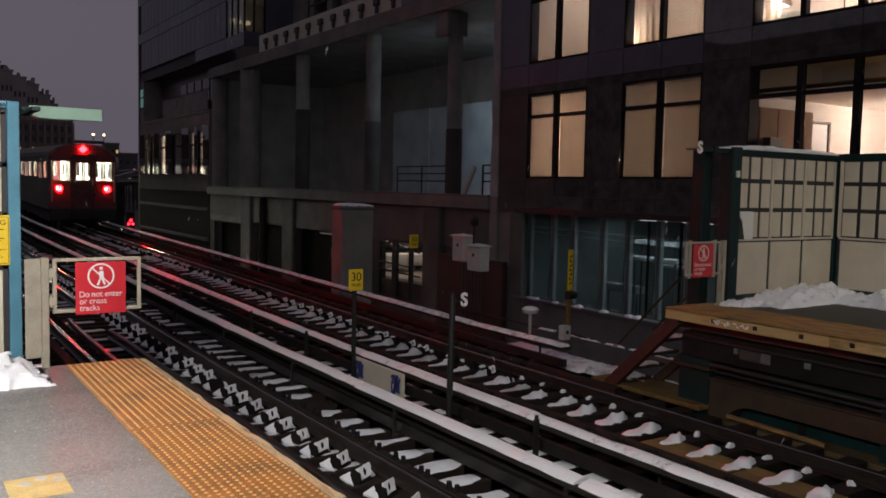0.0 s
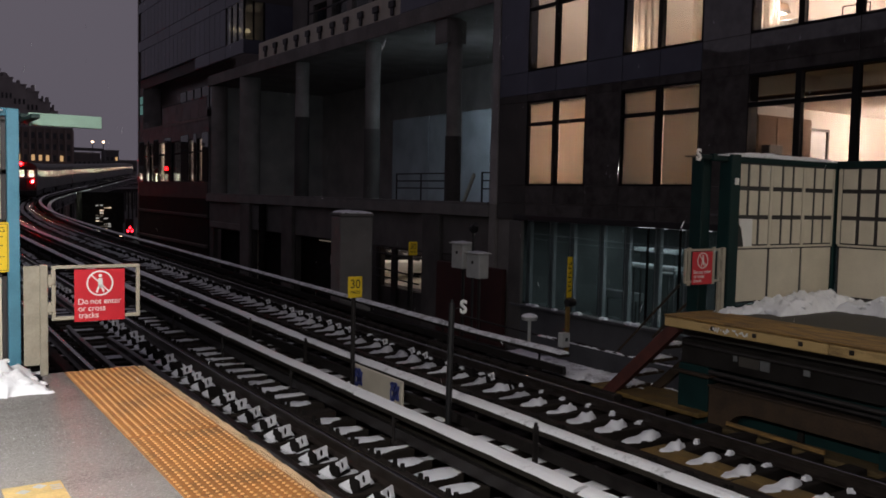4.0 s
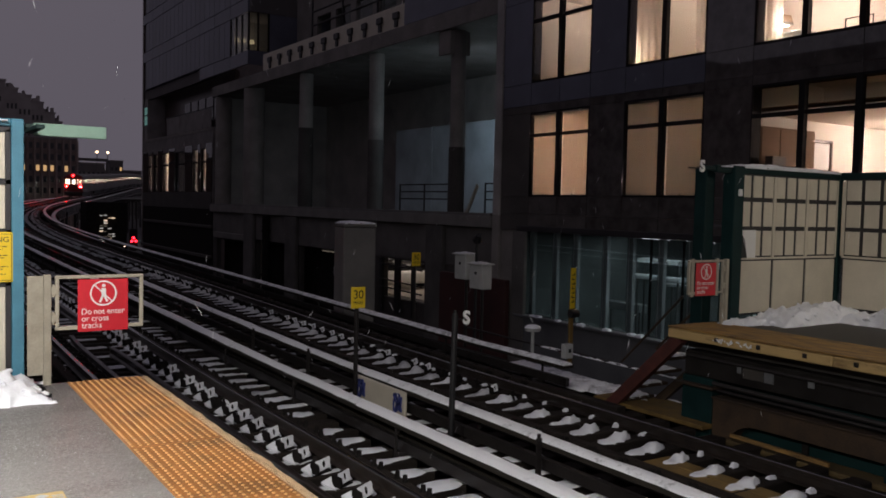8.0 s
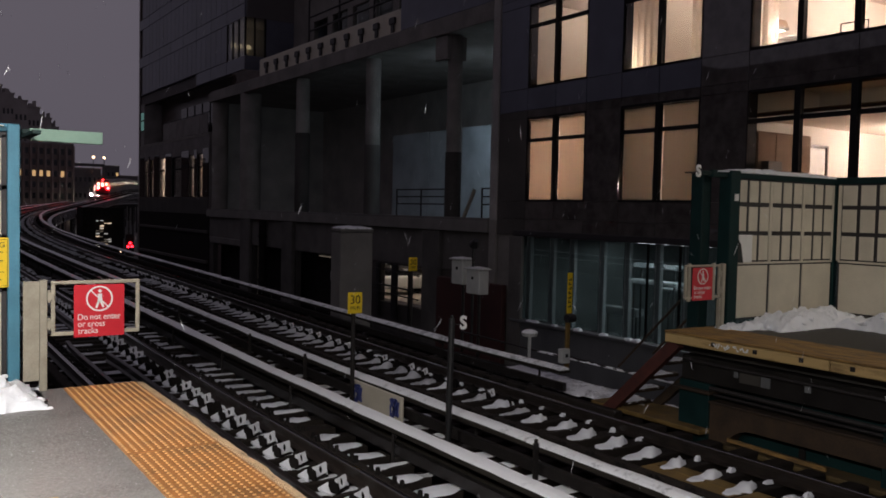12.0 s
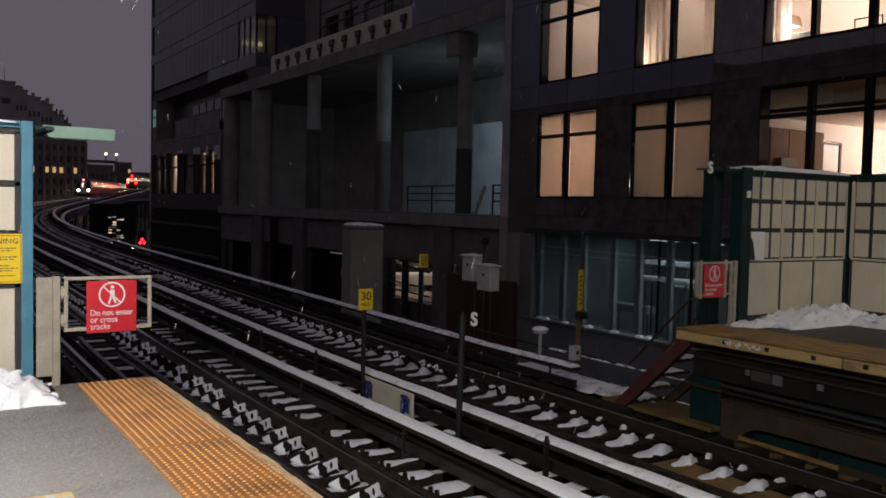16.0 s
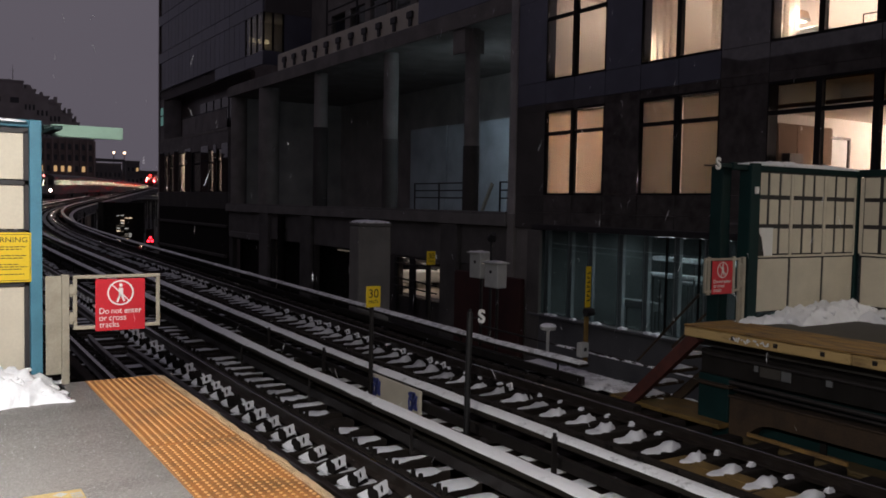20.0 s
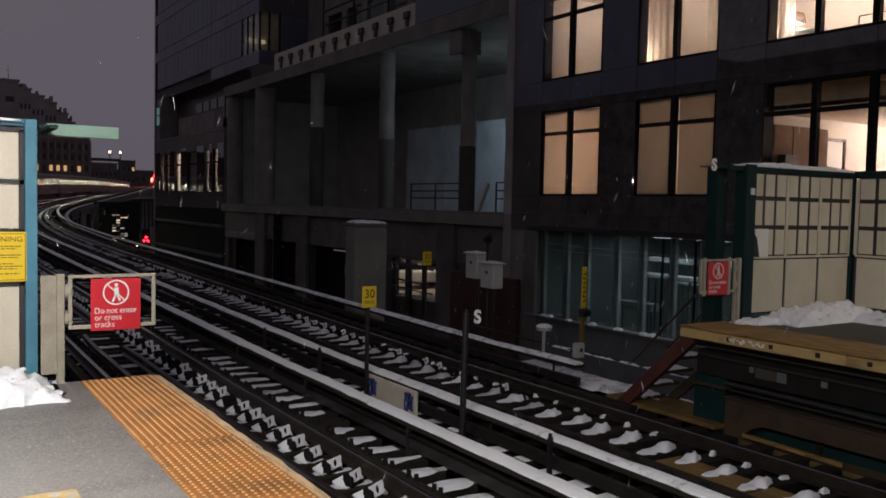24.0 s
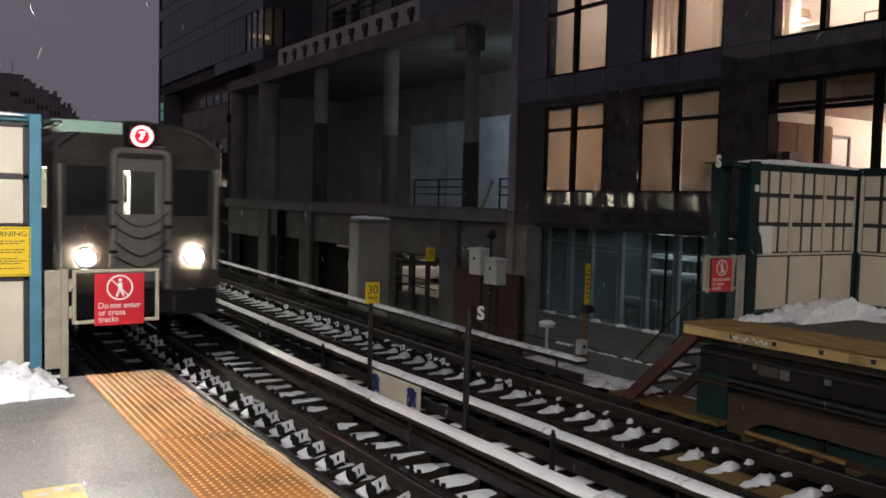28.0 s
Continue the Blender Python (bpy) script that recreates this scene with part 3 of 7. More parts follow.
def patch_mesh(name, seed, lx, ly, h, mat, jag=0.35):
    """A lump of snow with a ragged rim that tapers to it."""
    rnd = random.Random(seed)
    b2 = bmesh.new()
    n = 22
    pw, turn = rnd.uniform(1.0, 2.2), rnd.choice((-1, 1))
    c = b2.verts.new((rnd.uniform(-0.1, 0.1) * lx, 0, h * rnd.uniform(0.85, 1.1)))
    rings = []
    for k, (f, g) in enumerate(((0.62, 0.8), (0.9, 0.5), (1.0, 0.0))):
        ring = []
        for i in range(n):
            t = 2 * math.pi * i / n
            sx = math.copysign(abs(math.cos(t)) ** 0.6, math.cos(t)) * lx / 2
            sy = math.copysign(abs(math.sin(t)) ** 0.6, math.sin(t)) * ly / 2
            w = 1 + jag * noise.noise((math.cos(t) * 1.6 + seed * 3.1, math.sin(t) * 1.6, seed))
            sy *= 1.15 * max(0.12, 1 - abs(2 * sx / lx) ** pw) if sx * turn > 0 else 1.0
            ring.append(b2.verts.new((sx * f * w * (rnd.uniform(0.62, 1.25) if k else 1), sy * f * (1 + (w - 1) * 0.7) * (rnd.uniform(0.7, 1.12) if k else 1), h * g * rnd.uniform(0.7, 1.3))))
        rings.append(ring)
    for i in range(n):
        j = (i + 1) % n
        b2.faces.new((c, rings[0][i], rings[0][j]))
        for r0, r1 in zip(rings, rings[1:]):
            b2.faces.new((r0[i], r1[i], r1[j], r0[j]))
    b2.faces.new([v for v in rings[-1]][::-1])
    return mesh_of(name, b2, mat, jag < 0.7)


def drift_mesh(name, seed, lx, ly, h, mat, left=0.9, right=0.5, lobes=1.0, hump=0.0):
    """A sheet of snow lying along a tie: wavy sides, each end narrowed to its share of the width, humped towards the right."""
    b2 = bmesh.new()
    nx, ny = 16, 5
    g = {}
    for i, j in product(range(nx + 1), range(ny + 1)):
        u, v = i / nx, j / ny * 2 - 1
        end = (left + (1 - left) * min(1, u / 0.3)) * (right + (1 - right) * min(1, (1 - u) / 0.45))
        side = 0 if v < 0 else 7.7
        w = end * (1 + 0.35 * lobes * noise.noise((u * 3.2 + seed * 1.7, side, seed)) + 0.14 * lobes * noise.noise((u * 9 + seed, side, 3.0)))
        x = (u - 0.5) * lx + 0.05 * lx * noise.noise((seed, v * 1.5, 5.0)) * (u - 0.5)
        rim = min(1.0, (1 - abs(v)) * 2.2, u * 9, (1 - u) * 9)
        z = h * rim ** 0.5 * (0.75 + 0.5 * noise.noise((u * 5 + seed, v, 2.0)))
        z *= 1 - hump + hump * max(0.0, min(1.0, (u - 0.42) * 5)) * (1.25 if u < 0.85 else 0.7)
        w *= 1 - 0.5 * hump * math.exp(-((u - 0.42) / 0.08) ** 2) * (v < 0)
        g[i, j] = b2.verts.new((x, v * ly / 2 * w + 0.02 * noise.noise((u * 2.0, seed, 9.0)), max(z, 0.0) if rim > 0 else -0.004))
    for i, j in product(range(nx), range(ny)):
        b2.faces.new((g[i, j], g[i + 1, j], g[i + 1, j + 1], g[i, j + 1]))
    return mesh_of(name, b2, mat, True)


TIES = {C1: [tie_mesh(i, 3.0) for i in range(4)], C2: [tie_mesh(4 + i, 3.0) for i in range(4)]}
SMALL = [patch_mesh("snow_patch", 20 + i, 0.22 + 0.05 * (i % 4), 0.2, 0.06, M["snow"], 0.8) for i in range(8)]
TINY = [patch_mesh("snow_patch", 40 + i, 0.08 + 0.025 * (i % 3), 0.07, 0.05, M["snow"], 0.8) for i in range(6)]
def drifts(kind, mat):
    """A set of drifts of one kind: long ones, level sheets, or humped lumps."""
    if kind == "long":
        return [drift_mesh("snow_drift", i, 0.70 + 0.07 * (i % 4), 0.25, 0.03, mat, 1.0 - 0.2 * (i % 2), 0.12 + 0.35 * (i % 3), 1.5) for i in range(12)]
    if kind == "sheet":
        return [drift_mesh("snow_drift", 20 + i, 0.56, 0.27, 0.022, mat, 0.95, 0.9, 0.5) for i in range(6)]
    return [drift_mesh("snow_drift", 40 + i, 0.46 + 0.05 * (i % 3), 0.22, 0.085, mat, 0.4, 0.3, 1.4, 0.75) for i in range(8)]


LONG, SHEET, LOBED = (drifts(k, M["snow"]) for k in ("long", "sheet", "lump"))
DARKER = [drifts(k, M["dull_snow"]) for k in ("long", "sheet", "lump")]
THIN = [drift_mesh("snow_drift", 60 + i, 0.50, 0.16, 0.012, M["thin_snow"], 0.7, 0.5, 1.5) for i in range(6)]
PITCH, HALF_GAUGE = 0.46, 0.742
tracks = {}
for off, rise, first in ((C1, RISE1, -1.88), (C2, RISE2, -2.02)):
    tk = tracks[off] = thing("track", "snow-dusted railway track with timber ties on an open deck", "track", "pair of tracks", "structure")
    for side in (-HALF_GAUGE, HALF_GAUGE):
        bm = bmesh.new()
        prof = ((-0.065, -0.15), (0.065, -0.15), (0.065, -0.135), (0.012, -0.12), (0.012, -0.045), (0.036, -0.036), (0.036, -0.004), (-0.036, -0.004), (-0.036, -0.036), (-0.012, -0.045), (-0.012, -0.12), (-0.065, -0.135))
        sweep(bm, prof, off + side, rise, steps(-10, 530, 3.0))
        rail = part("rail", bm, M["rail_side"], tk)
        bm = bmesh.new()
        sweep(bm, ((-0.024, -0.004), (0.024, -0.004), (0.018, 0.0), (-0.018, 0.0)), off + side, rise, steps(-10, 530, 3.0))
        part("running_surface", bm, M["rail_top"], rail, "polished running surface of the rail")
    rnd = random.Random(int(off * 10))
    far_t, far_s = bmesh.new(), bmesh.new()
    # where snow lies along a tie, how it is shaped and how often
    near_beds = ((1.16, LONG, 0.9, 0.05), (0.42, THIN, 0.6, 0.05), (-0.2, SHEET, 0.9, 0.05), (-0.95, THIN, 0.7, 0.1), (1.62, THIN, 0.3, 0.1))
    far_beds = ((0.18, LOBED, 0.95, 0.04), (0.63, TINY, 0.85, 0.03), (-1.2, SHEET, 0.9, 0.05), (-0.45, SMALL, 0.5, 0.08), (0.95, TINY, 0.35, 0.1))
    for i in range(-8, 1150):
        s = first + PITCH * i
        p, a = on_line(s, off, rise)
        m = pose(p.x + rnd.uniform(-0.04, 0.04), p.y, p.z + RAIL - 0.155, 0, 0, -math.degrees(a) + rnd.uniform(-0.7, 0.7))
        if 3 <= i < 140:
            piece("tie", TIES[off][i % 4], tk, m)
        else:
            for v in box(far_t, -1.28, 1.28, -0.11, 0.11, -0.2, 0):
                v.co = m @ v.co
        if s > 170:
            continue
        for u, kinds, chance, loose in near_beds if off == C1 else far_beds:
            if rnd.random() > chance * (1.0 if s < 10 else 0.84):
                continue
            flip = 0 if kinds is LONG or kinds is LOBED else rnd.choice((0, 180))
            mm = m @ pose(u + rnd.uniform(-loose, loose), rnd.uniform(-0.012, 0.012), 0.001, 0, 0, flip + rnd.uniform(-4, 4)) @ Matrix.Diagonal((rnd.uniform(0.42, 1.15) if kinds is LONG and s > 8.5 else rnd.uniform(0.8, 1.15), rnd.uniform(0.75, 1.1) if s < 9 else rnd.uniform(0.4, 1.0), rnd.uniform(0.7, 1.2), 1))
            if s < 32:
                # drifts farther along the track take the darker snow
                old = DARKER[0] if kinds is LONG else DARKER[1] if kinds is SHEET else DARKER[2] if kinds is LOBED else kinds
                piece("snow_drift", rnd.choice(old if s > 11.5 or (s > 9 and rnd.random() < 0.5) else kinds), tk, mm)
            else:
                b2 = bmesh.new()
                b2.from_mesh(SMALL[0])
                merge(far_s, b2, mm)
    tagged(part("far_ties", far_t, M["tie"], tk), kind="stuff")
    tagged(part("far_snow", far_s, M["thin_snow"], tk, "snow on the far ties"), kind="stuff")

# inner guard rails of the near track, with flared ends, and timbers beside the rails
guards = thing("guard_rail_set", "dark inner guard rails and bolted timbers along the tracks", "guard rail", kind="structure")
GUARD = ((-0.06, -0.15), (0.06, -0.15), (0.055, -0.13), (0.018, -0.11), (0.018, -0.05), (0.036, -0.04), (0.036, -0.008), (0.026, 0.0), (-0.026, 0.0), (-0.036, -0.008), (-0.036, -0.04), (-0.018, -0.05), (-0.018, -0.11), (-0.055, -0.13))
for off, a, b, turn in ((2.77, -4, 16.7, 1), (3.255, -4, 15.2, -1), (3.33, 18.4, 120, 0), (2.83, 18.4, 120, 0)):
    bm = bmesh.new()
    sweep(bm, GUARD, off, RISE1, steps(a, b, 0.8 if b < 20 else 3.0))
    for v in bm.verts:
        d = v.co.y - (b - 1.6)
        if turn and d > 0:
            v.co.x += turn * 0.018 * d * d
    part("guard_rail", bm, M["rail_side"], guards)
for off, rise, a, b, w, top in ((4.085, RISE1, -4, 150, 0.05, -0.03), (C1 - 1.02, RISE1, 8, 150, 0.075, -0.02), (C2 - 0.50, RISE2, -4, 150, 0.06, -0.02), (C2 + 1.12, RISE2, 8, 150, 0.075, -0.02)):
    bm = bmesh.new()
    sweep(bm, ((-w, -0.155), (w, -0.155), (w, top - 0.015), (w - 0.015, top), (-w + 0.015, top), (-w, top - 0.015)), off, rise, steps(a, b, 3.0))
    part("timber", bm, M["tie"], guards)
b2 = bmesh.new()
rod(b2, (0, 0, -0.02), (0, 0, 0.065), 0.029, 8, 0.023)
rod(b2, (0, 0, -0.02), (0, 0, 0.008), 0.036, 8)
BOLT = mesh_of("bolt", b2, M["near_black"])
for i in range(100):
    p, a = on_line(4.56 + PITCH * (i // 2) + (0.075 if i % 2 else -0.065), 4.09, RISE1)
    rnd = random.Random(i)
    piece("bolt", BOLT, guards, pose(p.x + rnd.uniform(-0.008, 0.008), p.y + rnd.uniform(-0.02, 0.02), p.z + RAIL - 0.03, rnd.uniform(-5, 5), rnd.uniform(-5, 5), 0))

# a rail chair: a cast shoe on the tie with a cheek and a leaning face, snow on the face round its bolt hole
b2 = bmesh.new()
soft_box(b2, -0.128, 0.10, -0.06, 0.06, 0.0, 0.022, 0.006)
v = [b2.verts.new((x, y, z)) for x in (-0.128, -0.095) for y, z in ((-0.075, 0.02), (0.06, 0.02), (0.06, 0.135), (-0.055, 0.11))]
for f in ((0, 1, 2, 3), (7, 6, 5, 4), (0, 4, 5, 1), (1, 5, 6, 2), (2, 6, 7, 3), (3, 7, 4, 0)):
    b2.faces.new([v[i] for i in f])
v = [b2.verts.new(c) for c in ((-0.10, -0.02, 0.02), (0.10, -0.02, 0.02), (0.10, 0.05, 0.13), (-0.10, 0.04, 0.118), (-0.10, 0.06, 0.02), (0.10, 0.06, 0.02), (0.10, 0.06, 0.13), (-0.10, 0.06, 0.118))]
for f in ((0, 1, 2, 3), (1, 5, 6, 2), (5, 4, 7, 6), (4, 0, 3, 7), (3, 2, 6, 7), (0, 4, 5, 1)):
    b2.faces.new([v[i] for i in f])
CHAIR = mesh_of("rail_chair", b2, M["near_black"])
FACE = []
for k in range(4):
    rnd = random.Random(60 + k)
    b2 = bmesh.new()
    n = 20
    rings = []
    for z, cut in ((0.0, 1.0), (0.016, 0.94)):
        outer, inner = [], []
        for i in range(n):
            t = 2 * math.pi * (i + 0.5) / n
            q = 1 / max(abs(math.cos(t)), abs(math.sin(t)))
            w = 1 + 0.10 * noise.noise((math.cos(t) * 2, math.sin(t) * 2, k * 3.0))
            outer.append(b2.verts.new(((0.1 * q * math.cos(t) + 0.02 * math.sin(t)) * w * cut, (0.07 * q * math.sin(t) + 0.014 * math.cos(t)) * w * cut, z)))
            inner.append(b2.verts.new((0.006 + 0.026 * math.cos(t) + 0.01 * math.sin(t), 0.002 + 0.044 * math.sin(t), z)))
        rings.append((outer, inner))
    (o0, i0), (o1, i1) = rings
    for i in range(n):
        j = (i + 1) % n
        for f in ((o1[i], o1[j], i1[j], i1[i]), (o0[j], o0[i], i0[i], i0[j]), (o0[i], o0[j], o1[j], o1[i]), (i0[j], i0[i], i1[i], i1[j])):
            b2.faces.new(f)
    FACE.append(mesh_of("snowy_face", b2, M["snow"]))
WEDGE = []
for k in range(5):
    rnd = random.Random(70 + k)
    b2 = bmesh.new()
    rim = [(x + rnd.uniform(-0.012, 0.012), y + rnd.uniform(-0.012, 0.012), z * rnd.uniform(0.85, 1.15)) for x, y, z in ((-0.15, 0.185, 0.04), (-0.185, 0.06, 0.028), (-0.199, -0.045, 0.02), (-0.136, 0.03, 0.062), (-0.075, 0.105, 0.105))]
    hi_v = [b2.verts.new(c) for c in rim]
    lo_v = [b2.verts.new((x + 0.006, y, max(z - 0.03, 0.0))) for x, y, z in rim]
    b2.faces.new(lo_v[::-1])
    b2.faces.new(hi_v)
    for q in range(5):
        b2.faces.new((lo_v[q], lo_v[(q + 1) % 5], hi_v[(q + 1) % 5], hi_v[q]))
    WEDGE.append(mesh_of("snow_wedge", b2, M["snow"]))
LUMP = []
for i in range(4):
    rnd = random.Random(90 + i)
    b2 = bmesh.new()
    base = [b2.verts.new((x + rnd.uniform(-0.02, 0.02), y + rnd.uniform(-0.02, 0.02), 0)) for x, y in ((-0.16, -0.10), (0.0, -0.15), (0.14, -0.11), (0.03, 0.05), (-0.04, 0.17))]
    tip = [b2.verts.new((v.co.x * 0.55 - 0.01, v.co.y * 0.55 + 0.01, 0.04 + rnd.uniform(-0.012, 0.012))) for v in base]
    for q in range(5):
        b2.faces.new((base[q], base[(q + 1) % 5], tip[(q + 1) % 5], tip[q]))
    b2.faces.new(tip)
    b2.faces.new(base[::-1])
    LUMP.append(mesh_of("snow_lump", b2, M["snow"]))
for start, off, rise, count, size in ((4.56, 3.70, RISE1, 62, 0.9), (9.48, C2 + 0.46, RISE2, 56, 0.8)):
    for i in range(count):
        p, a = on_line(start + PITCH * i, off, rise)
        rnd = random.Random(i + int(off * 100))
        m = pose(p.x + rnd.uniform(-0.012, 0.012), p.y + 0.0, p.z + RAIL - 0.152, 0, 0, 22 + rnd.uniform(-7, 7)) @ Matrix.Scale(size, 4)
        piece("rail_chair", CHAIR, guards, m)
        if rise is RISE1:
            piece("snow_wedge", WEDGE[rnd.randrange(5)], guards, m @ Matrix.Diagonal((1, 1, rnd.uniform(0.85, 1.1), 1)))
            piece("snow_lump", LUMP[i % 4], guards, m @ pose(0.15, 0.06, 0.0, 0, 0, rnd.uniform(0, 360)) @ Matrix.Diagonal((0.4, 0.4, 1.3, 1)))
        if rnd.random() < (0.35 if rise is RISE2 else 0.95 if p.y < 11 else 0.6):
            piece("snowy_face", FACE[i % 4], guards, m @ pose(0.01, 0.0, 0.088, 63 + rnd.uniform(-5, 5), rnd.uniform(-5, 5), 0) @ Matrix.Diagonal((rnd.uniform(0.9, 1.08), rnd.uniform(0.85, 1.1), 1, 1)))

# clips and snow along the rails of the far track and the outer side of the near one
b2 = bmesh.new()
soft_box(b2, -0.07, 0.07, -0.08, 0.08, 0.0, 0.12, 0.012)
rod(b2, (0.0, -0.03, 0.08), (0.0, -0.03, 0.16), 0.022, 7)
rod(b2, (0.0, 0.05, 0.08), (0.0, 0.05, 0.15), 0.022, 7)
CLIP = mesh_of("rail_clip", b2, M["near_black"])
for off, rise, n in ((C2 - 0.60, RISE2, 64), (C2 + 1.10, RISE2, 60), (C1 - 0.58, RISE1, 30)):
    for i in range(n):
        rnd = random.Random(i * 7 + int(off * 31))
        p, a = on_line((9.94 if off > 8 else 4.42 if off > 5 else 8.24) + PITCH * i, off, rise)
        piece("rail_clip", CLIP, guards, pose(p.x, p.y, p.z + RAIL - 0.155, 0, 0, -math.degrees(a) + rnd.uniform(-8, 8)))
        if rnd.random() < 0.6 and off < 8:
            piece("snow_lump", LUMP[i % 4], guards, pose(p.x + rnd.uniform(-0.05, 0.05), p.y - 0.16, p.z + RAIL - 0.155, 0, 0, rnd.uniform(0, 360)) @ Matrix.Diagonal((rnd.uniform(0.5, 0.8), rnd.uniform(0.4, 0.6), rnd.uniform(1.0, 1.8), 1)))

# third rails under their snow-covered boards
for off, rise, a, b, word in ((4.72, RISE1, -4, 150, "beside the near track"), (5.66, RISE2, -4, 150, "beside the far track"), (8.62, RISE2, 9.6, 150, "ending before the opposite platform")):
    tr = thing("third_rail", "third rail under a snow-covered timber board " + word, "third rail", "third rails", "structure")
    st = steps(a, b, 2.4)
    bm = bmesh.new()
    sweep(bm, ((-0.035, -0.1), (0.035, -0.1), (0.035, 0.02), (-0.035, 0.02)), off, rise, st)
    part("conductor_rail", bm, M["steel"], tr)
    bm = bmesh.new()
    sweep(bm, ((-0.11, 0.17), (0.11, 0.17), (0.11, 0.215), (-0.11, 0.215)), off, rise, st)
    part("cover_board", bm, M["board"], tr)
    side = 0.10 if off == 4.72 else -0.10
    if off == 4.72:
        bm = bmesh.new()
        sweep(bm, ((side - 0.022, -0.04), (side + 0.022, -0.04), (side + 0.022, 0.168), (side - 0.022, 0.168)), off, rise, st)
        part("side_board", bm, M["board"], tr)
    bm = bmesh.new()
    rnd = random.Random(int(off * 7))
    s = a
    while s < min(b, 60):
        e = min(b, s + rnd.uniform(2.6, 5.2))
        l_, r_ = rnd.uniform(0.072, 0.105), rnd.uniform(0.082, 0.106)
        sweep(bm, ((-l_, 0.216), (r_, 0.216), (r_ - 0.008, 0.238), (r_ * 0.5, 0.252 + rnd.uniform(0, 0.012)), (-l_ * 0.4, 0.255), (-l_ + 0.01, 0.238)), off, rise, steps(s, e - rnd.uniform(0.01, 0.08), 0.22))
        s = e
    if b > 60:
        sweep(bm, ((-0.115, 0.216), (0.115, 0.216), (0.10, 0.245), (-0.09, 0.25)), off, rise, steps(60, b, 3.0))
    for v in bm.verts:
        v.co.x += 0.012 * noise.noise((v.co.y * 1.3, off, 0.0)) + 0.02 * noise.noise((v.co.y * 4.1, off, v.co.x * 5))
        v.co.z += 0.008 * noise.noise((v.co.y * 2.3, off, v.co.x * 9))
    part("snow_cover", bm, M["dirty_snow"], tr, "smooth ridge of snow on the board")
    bm = bmesh.new()
    rod(bm, (-0.09, 0, -0.16), (-0.09, 0, 0.17), 0.018, 8)
    rod(bm, (-0.09, 0, 0.1), (0.05, 0, 0.17), 0.014, 6)
    soft_box(bm, -0.09, 0.09, -0.06, 0.06, -0.16, -0.1, 0.01)
    br = mesh_of("bracket", bm, M["steel"])
    s = a + 0.7
    while s < min(b, 45):
        p, h = on_line(s, off, rise)
        piece("bracket", br, tr, pose(p.x, p.y, p.z + RAIL, 0, 0, -math.degrees(h) + (180 if side < 0 else 0)))
        s += 2.8
# an ochre walking plank inside the far third rail
plank = thing("walking_plank", "ochre timber plank laid along the far track's ties", "plank", kind="structure")
for k, x in product(range(4), (6.67, 6.89, 7.11)):
    bm = bmesh.new()
    soft_box(bm, x + 0.004, x + 0.216, 1.66 + 1.2 * k, 2.84 + 1.2 * k, RAIL - 0.2, RAIL - 0.1535, 0.006)
    part("board", bm, M["ochre_steel"], plank)
# upright stakes of old iron by the boards
b2 = bmesh.new()
box(b2, -0.03, 0.03, -0.012, 0.012, -0.2, 0.26)
rod(b2, (0, 0, 0.26), (0, 0, 0.30), 0.02, 6)
STAKE = mesh_of("stake", b2, M["steel"])
for s in (6.55, 12.2, 14.6, 19.0, 24.5):
    st = thing("track_stake", "thin dark iron stake standing between the third rails", "stake", "track stakes", at=(5.52, s, RAIL))
    piece("stake", STAKE, st, Matrix())

# the white-painted joint box with blue scrawl on the far third rail
jb = thing("joint_cover", "cream metal cover with blue scrawl over a third-rail joint", "cover", at=(5.60, 9.85, RAIL))
bm = bmesh.new()
soft_box(bm, -0.10, -0.06, -0.66, 0.68, -0.16, 0.20, 0.01)
part("shield", bm, M["beige"], jb)
for y in (0.5, -0.5):
    rnd = random.Random(int(y * 10))
    pts = [(-0.115, y + rnd.uniform(-0.11, 0.11), rnd.uniform(-0.12, 0.17)) for i in range(19)]
    for p0, p1 in zip(pts, pts[1:]):
        bm = bmesh.new()
        bar(bm, p0, p1, 0.012, 0.022)
        part("paint_stroke", bm, M["blue_scrawl"], jb)

# ---- the near platform ----
platform = thing("platform_near", "grey asphalt station platform with a worn yellow tactile edge", "platform", kind="structure")
bm = bmesh.new()
box(bm, -6.0, 1.77, -14, 7.33, -0.32, 0.0)
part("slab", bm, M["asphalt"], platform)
bm = bmesh.new()
rnd = random.Random(77)
for i in range(1300):
    x, y = rnd.uniform(-0.3, 1.19), (rnd.gauss(5.55, 0.28) if i % 3 == 0 else rnd.uniform(3.6, 7.2))
    q = rnd.uniform(0.0011, 0.0026) * (1.8 if rnd.random() < 0.05 else 1)
    rim = [bm.verts.new((x + q * rnd.uniform(0.6, 1.3) * math.cos(t), y + q * rnd.uniform(0.6, 1.3) * math.sin(t), 0.0025)) for t in (0.3, 1.9, 3.4, 5.0)]
    tip = bm.verts.new((x, y, 0.003 + q * 1.1))
    for k in range(4):
        bm.faces.new((rim[k], rim[(k + 1) % 4], tip))
tagged(part("snow_grit", bm, M["thin_snow"], platform, "fine crumbs of snow and salt"), kind="stuff")
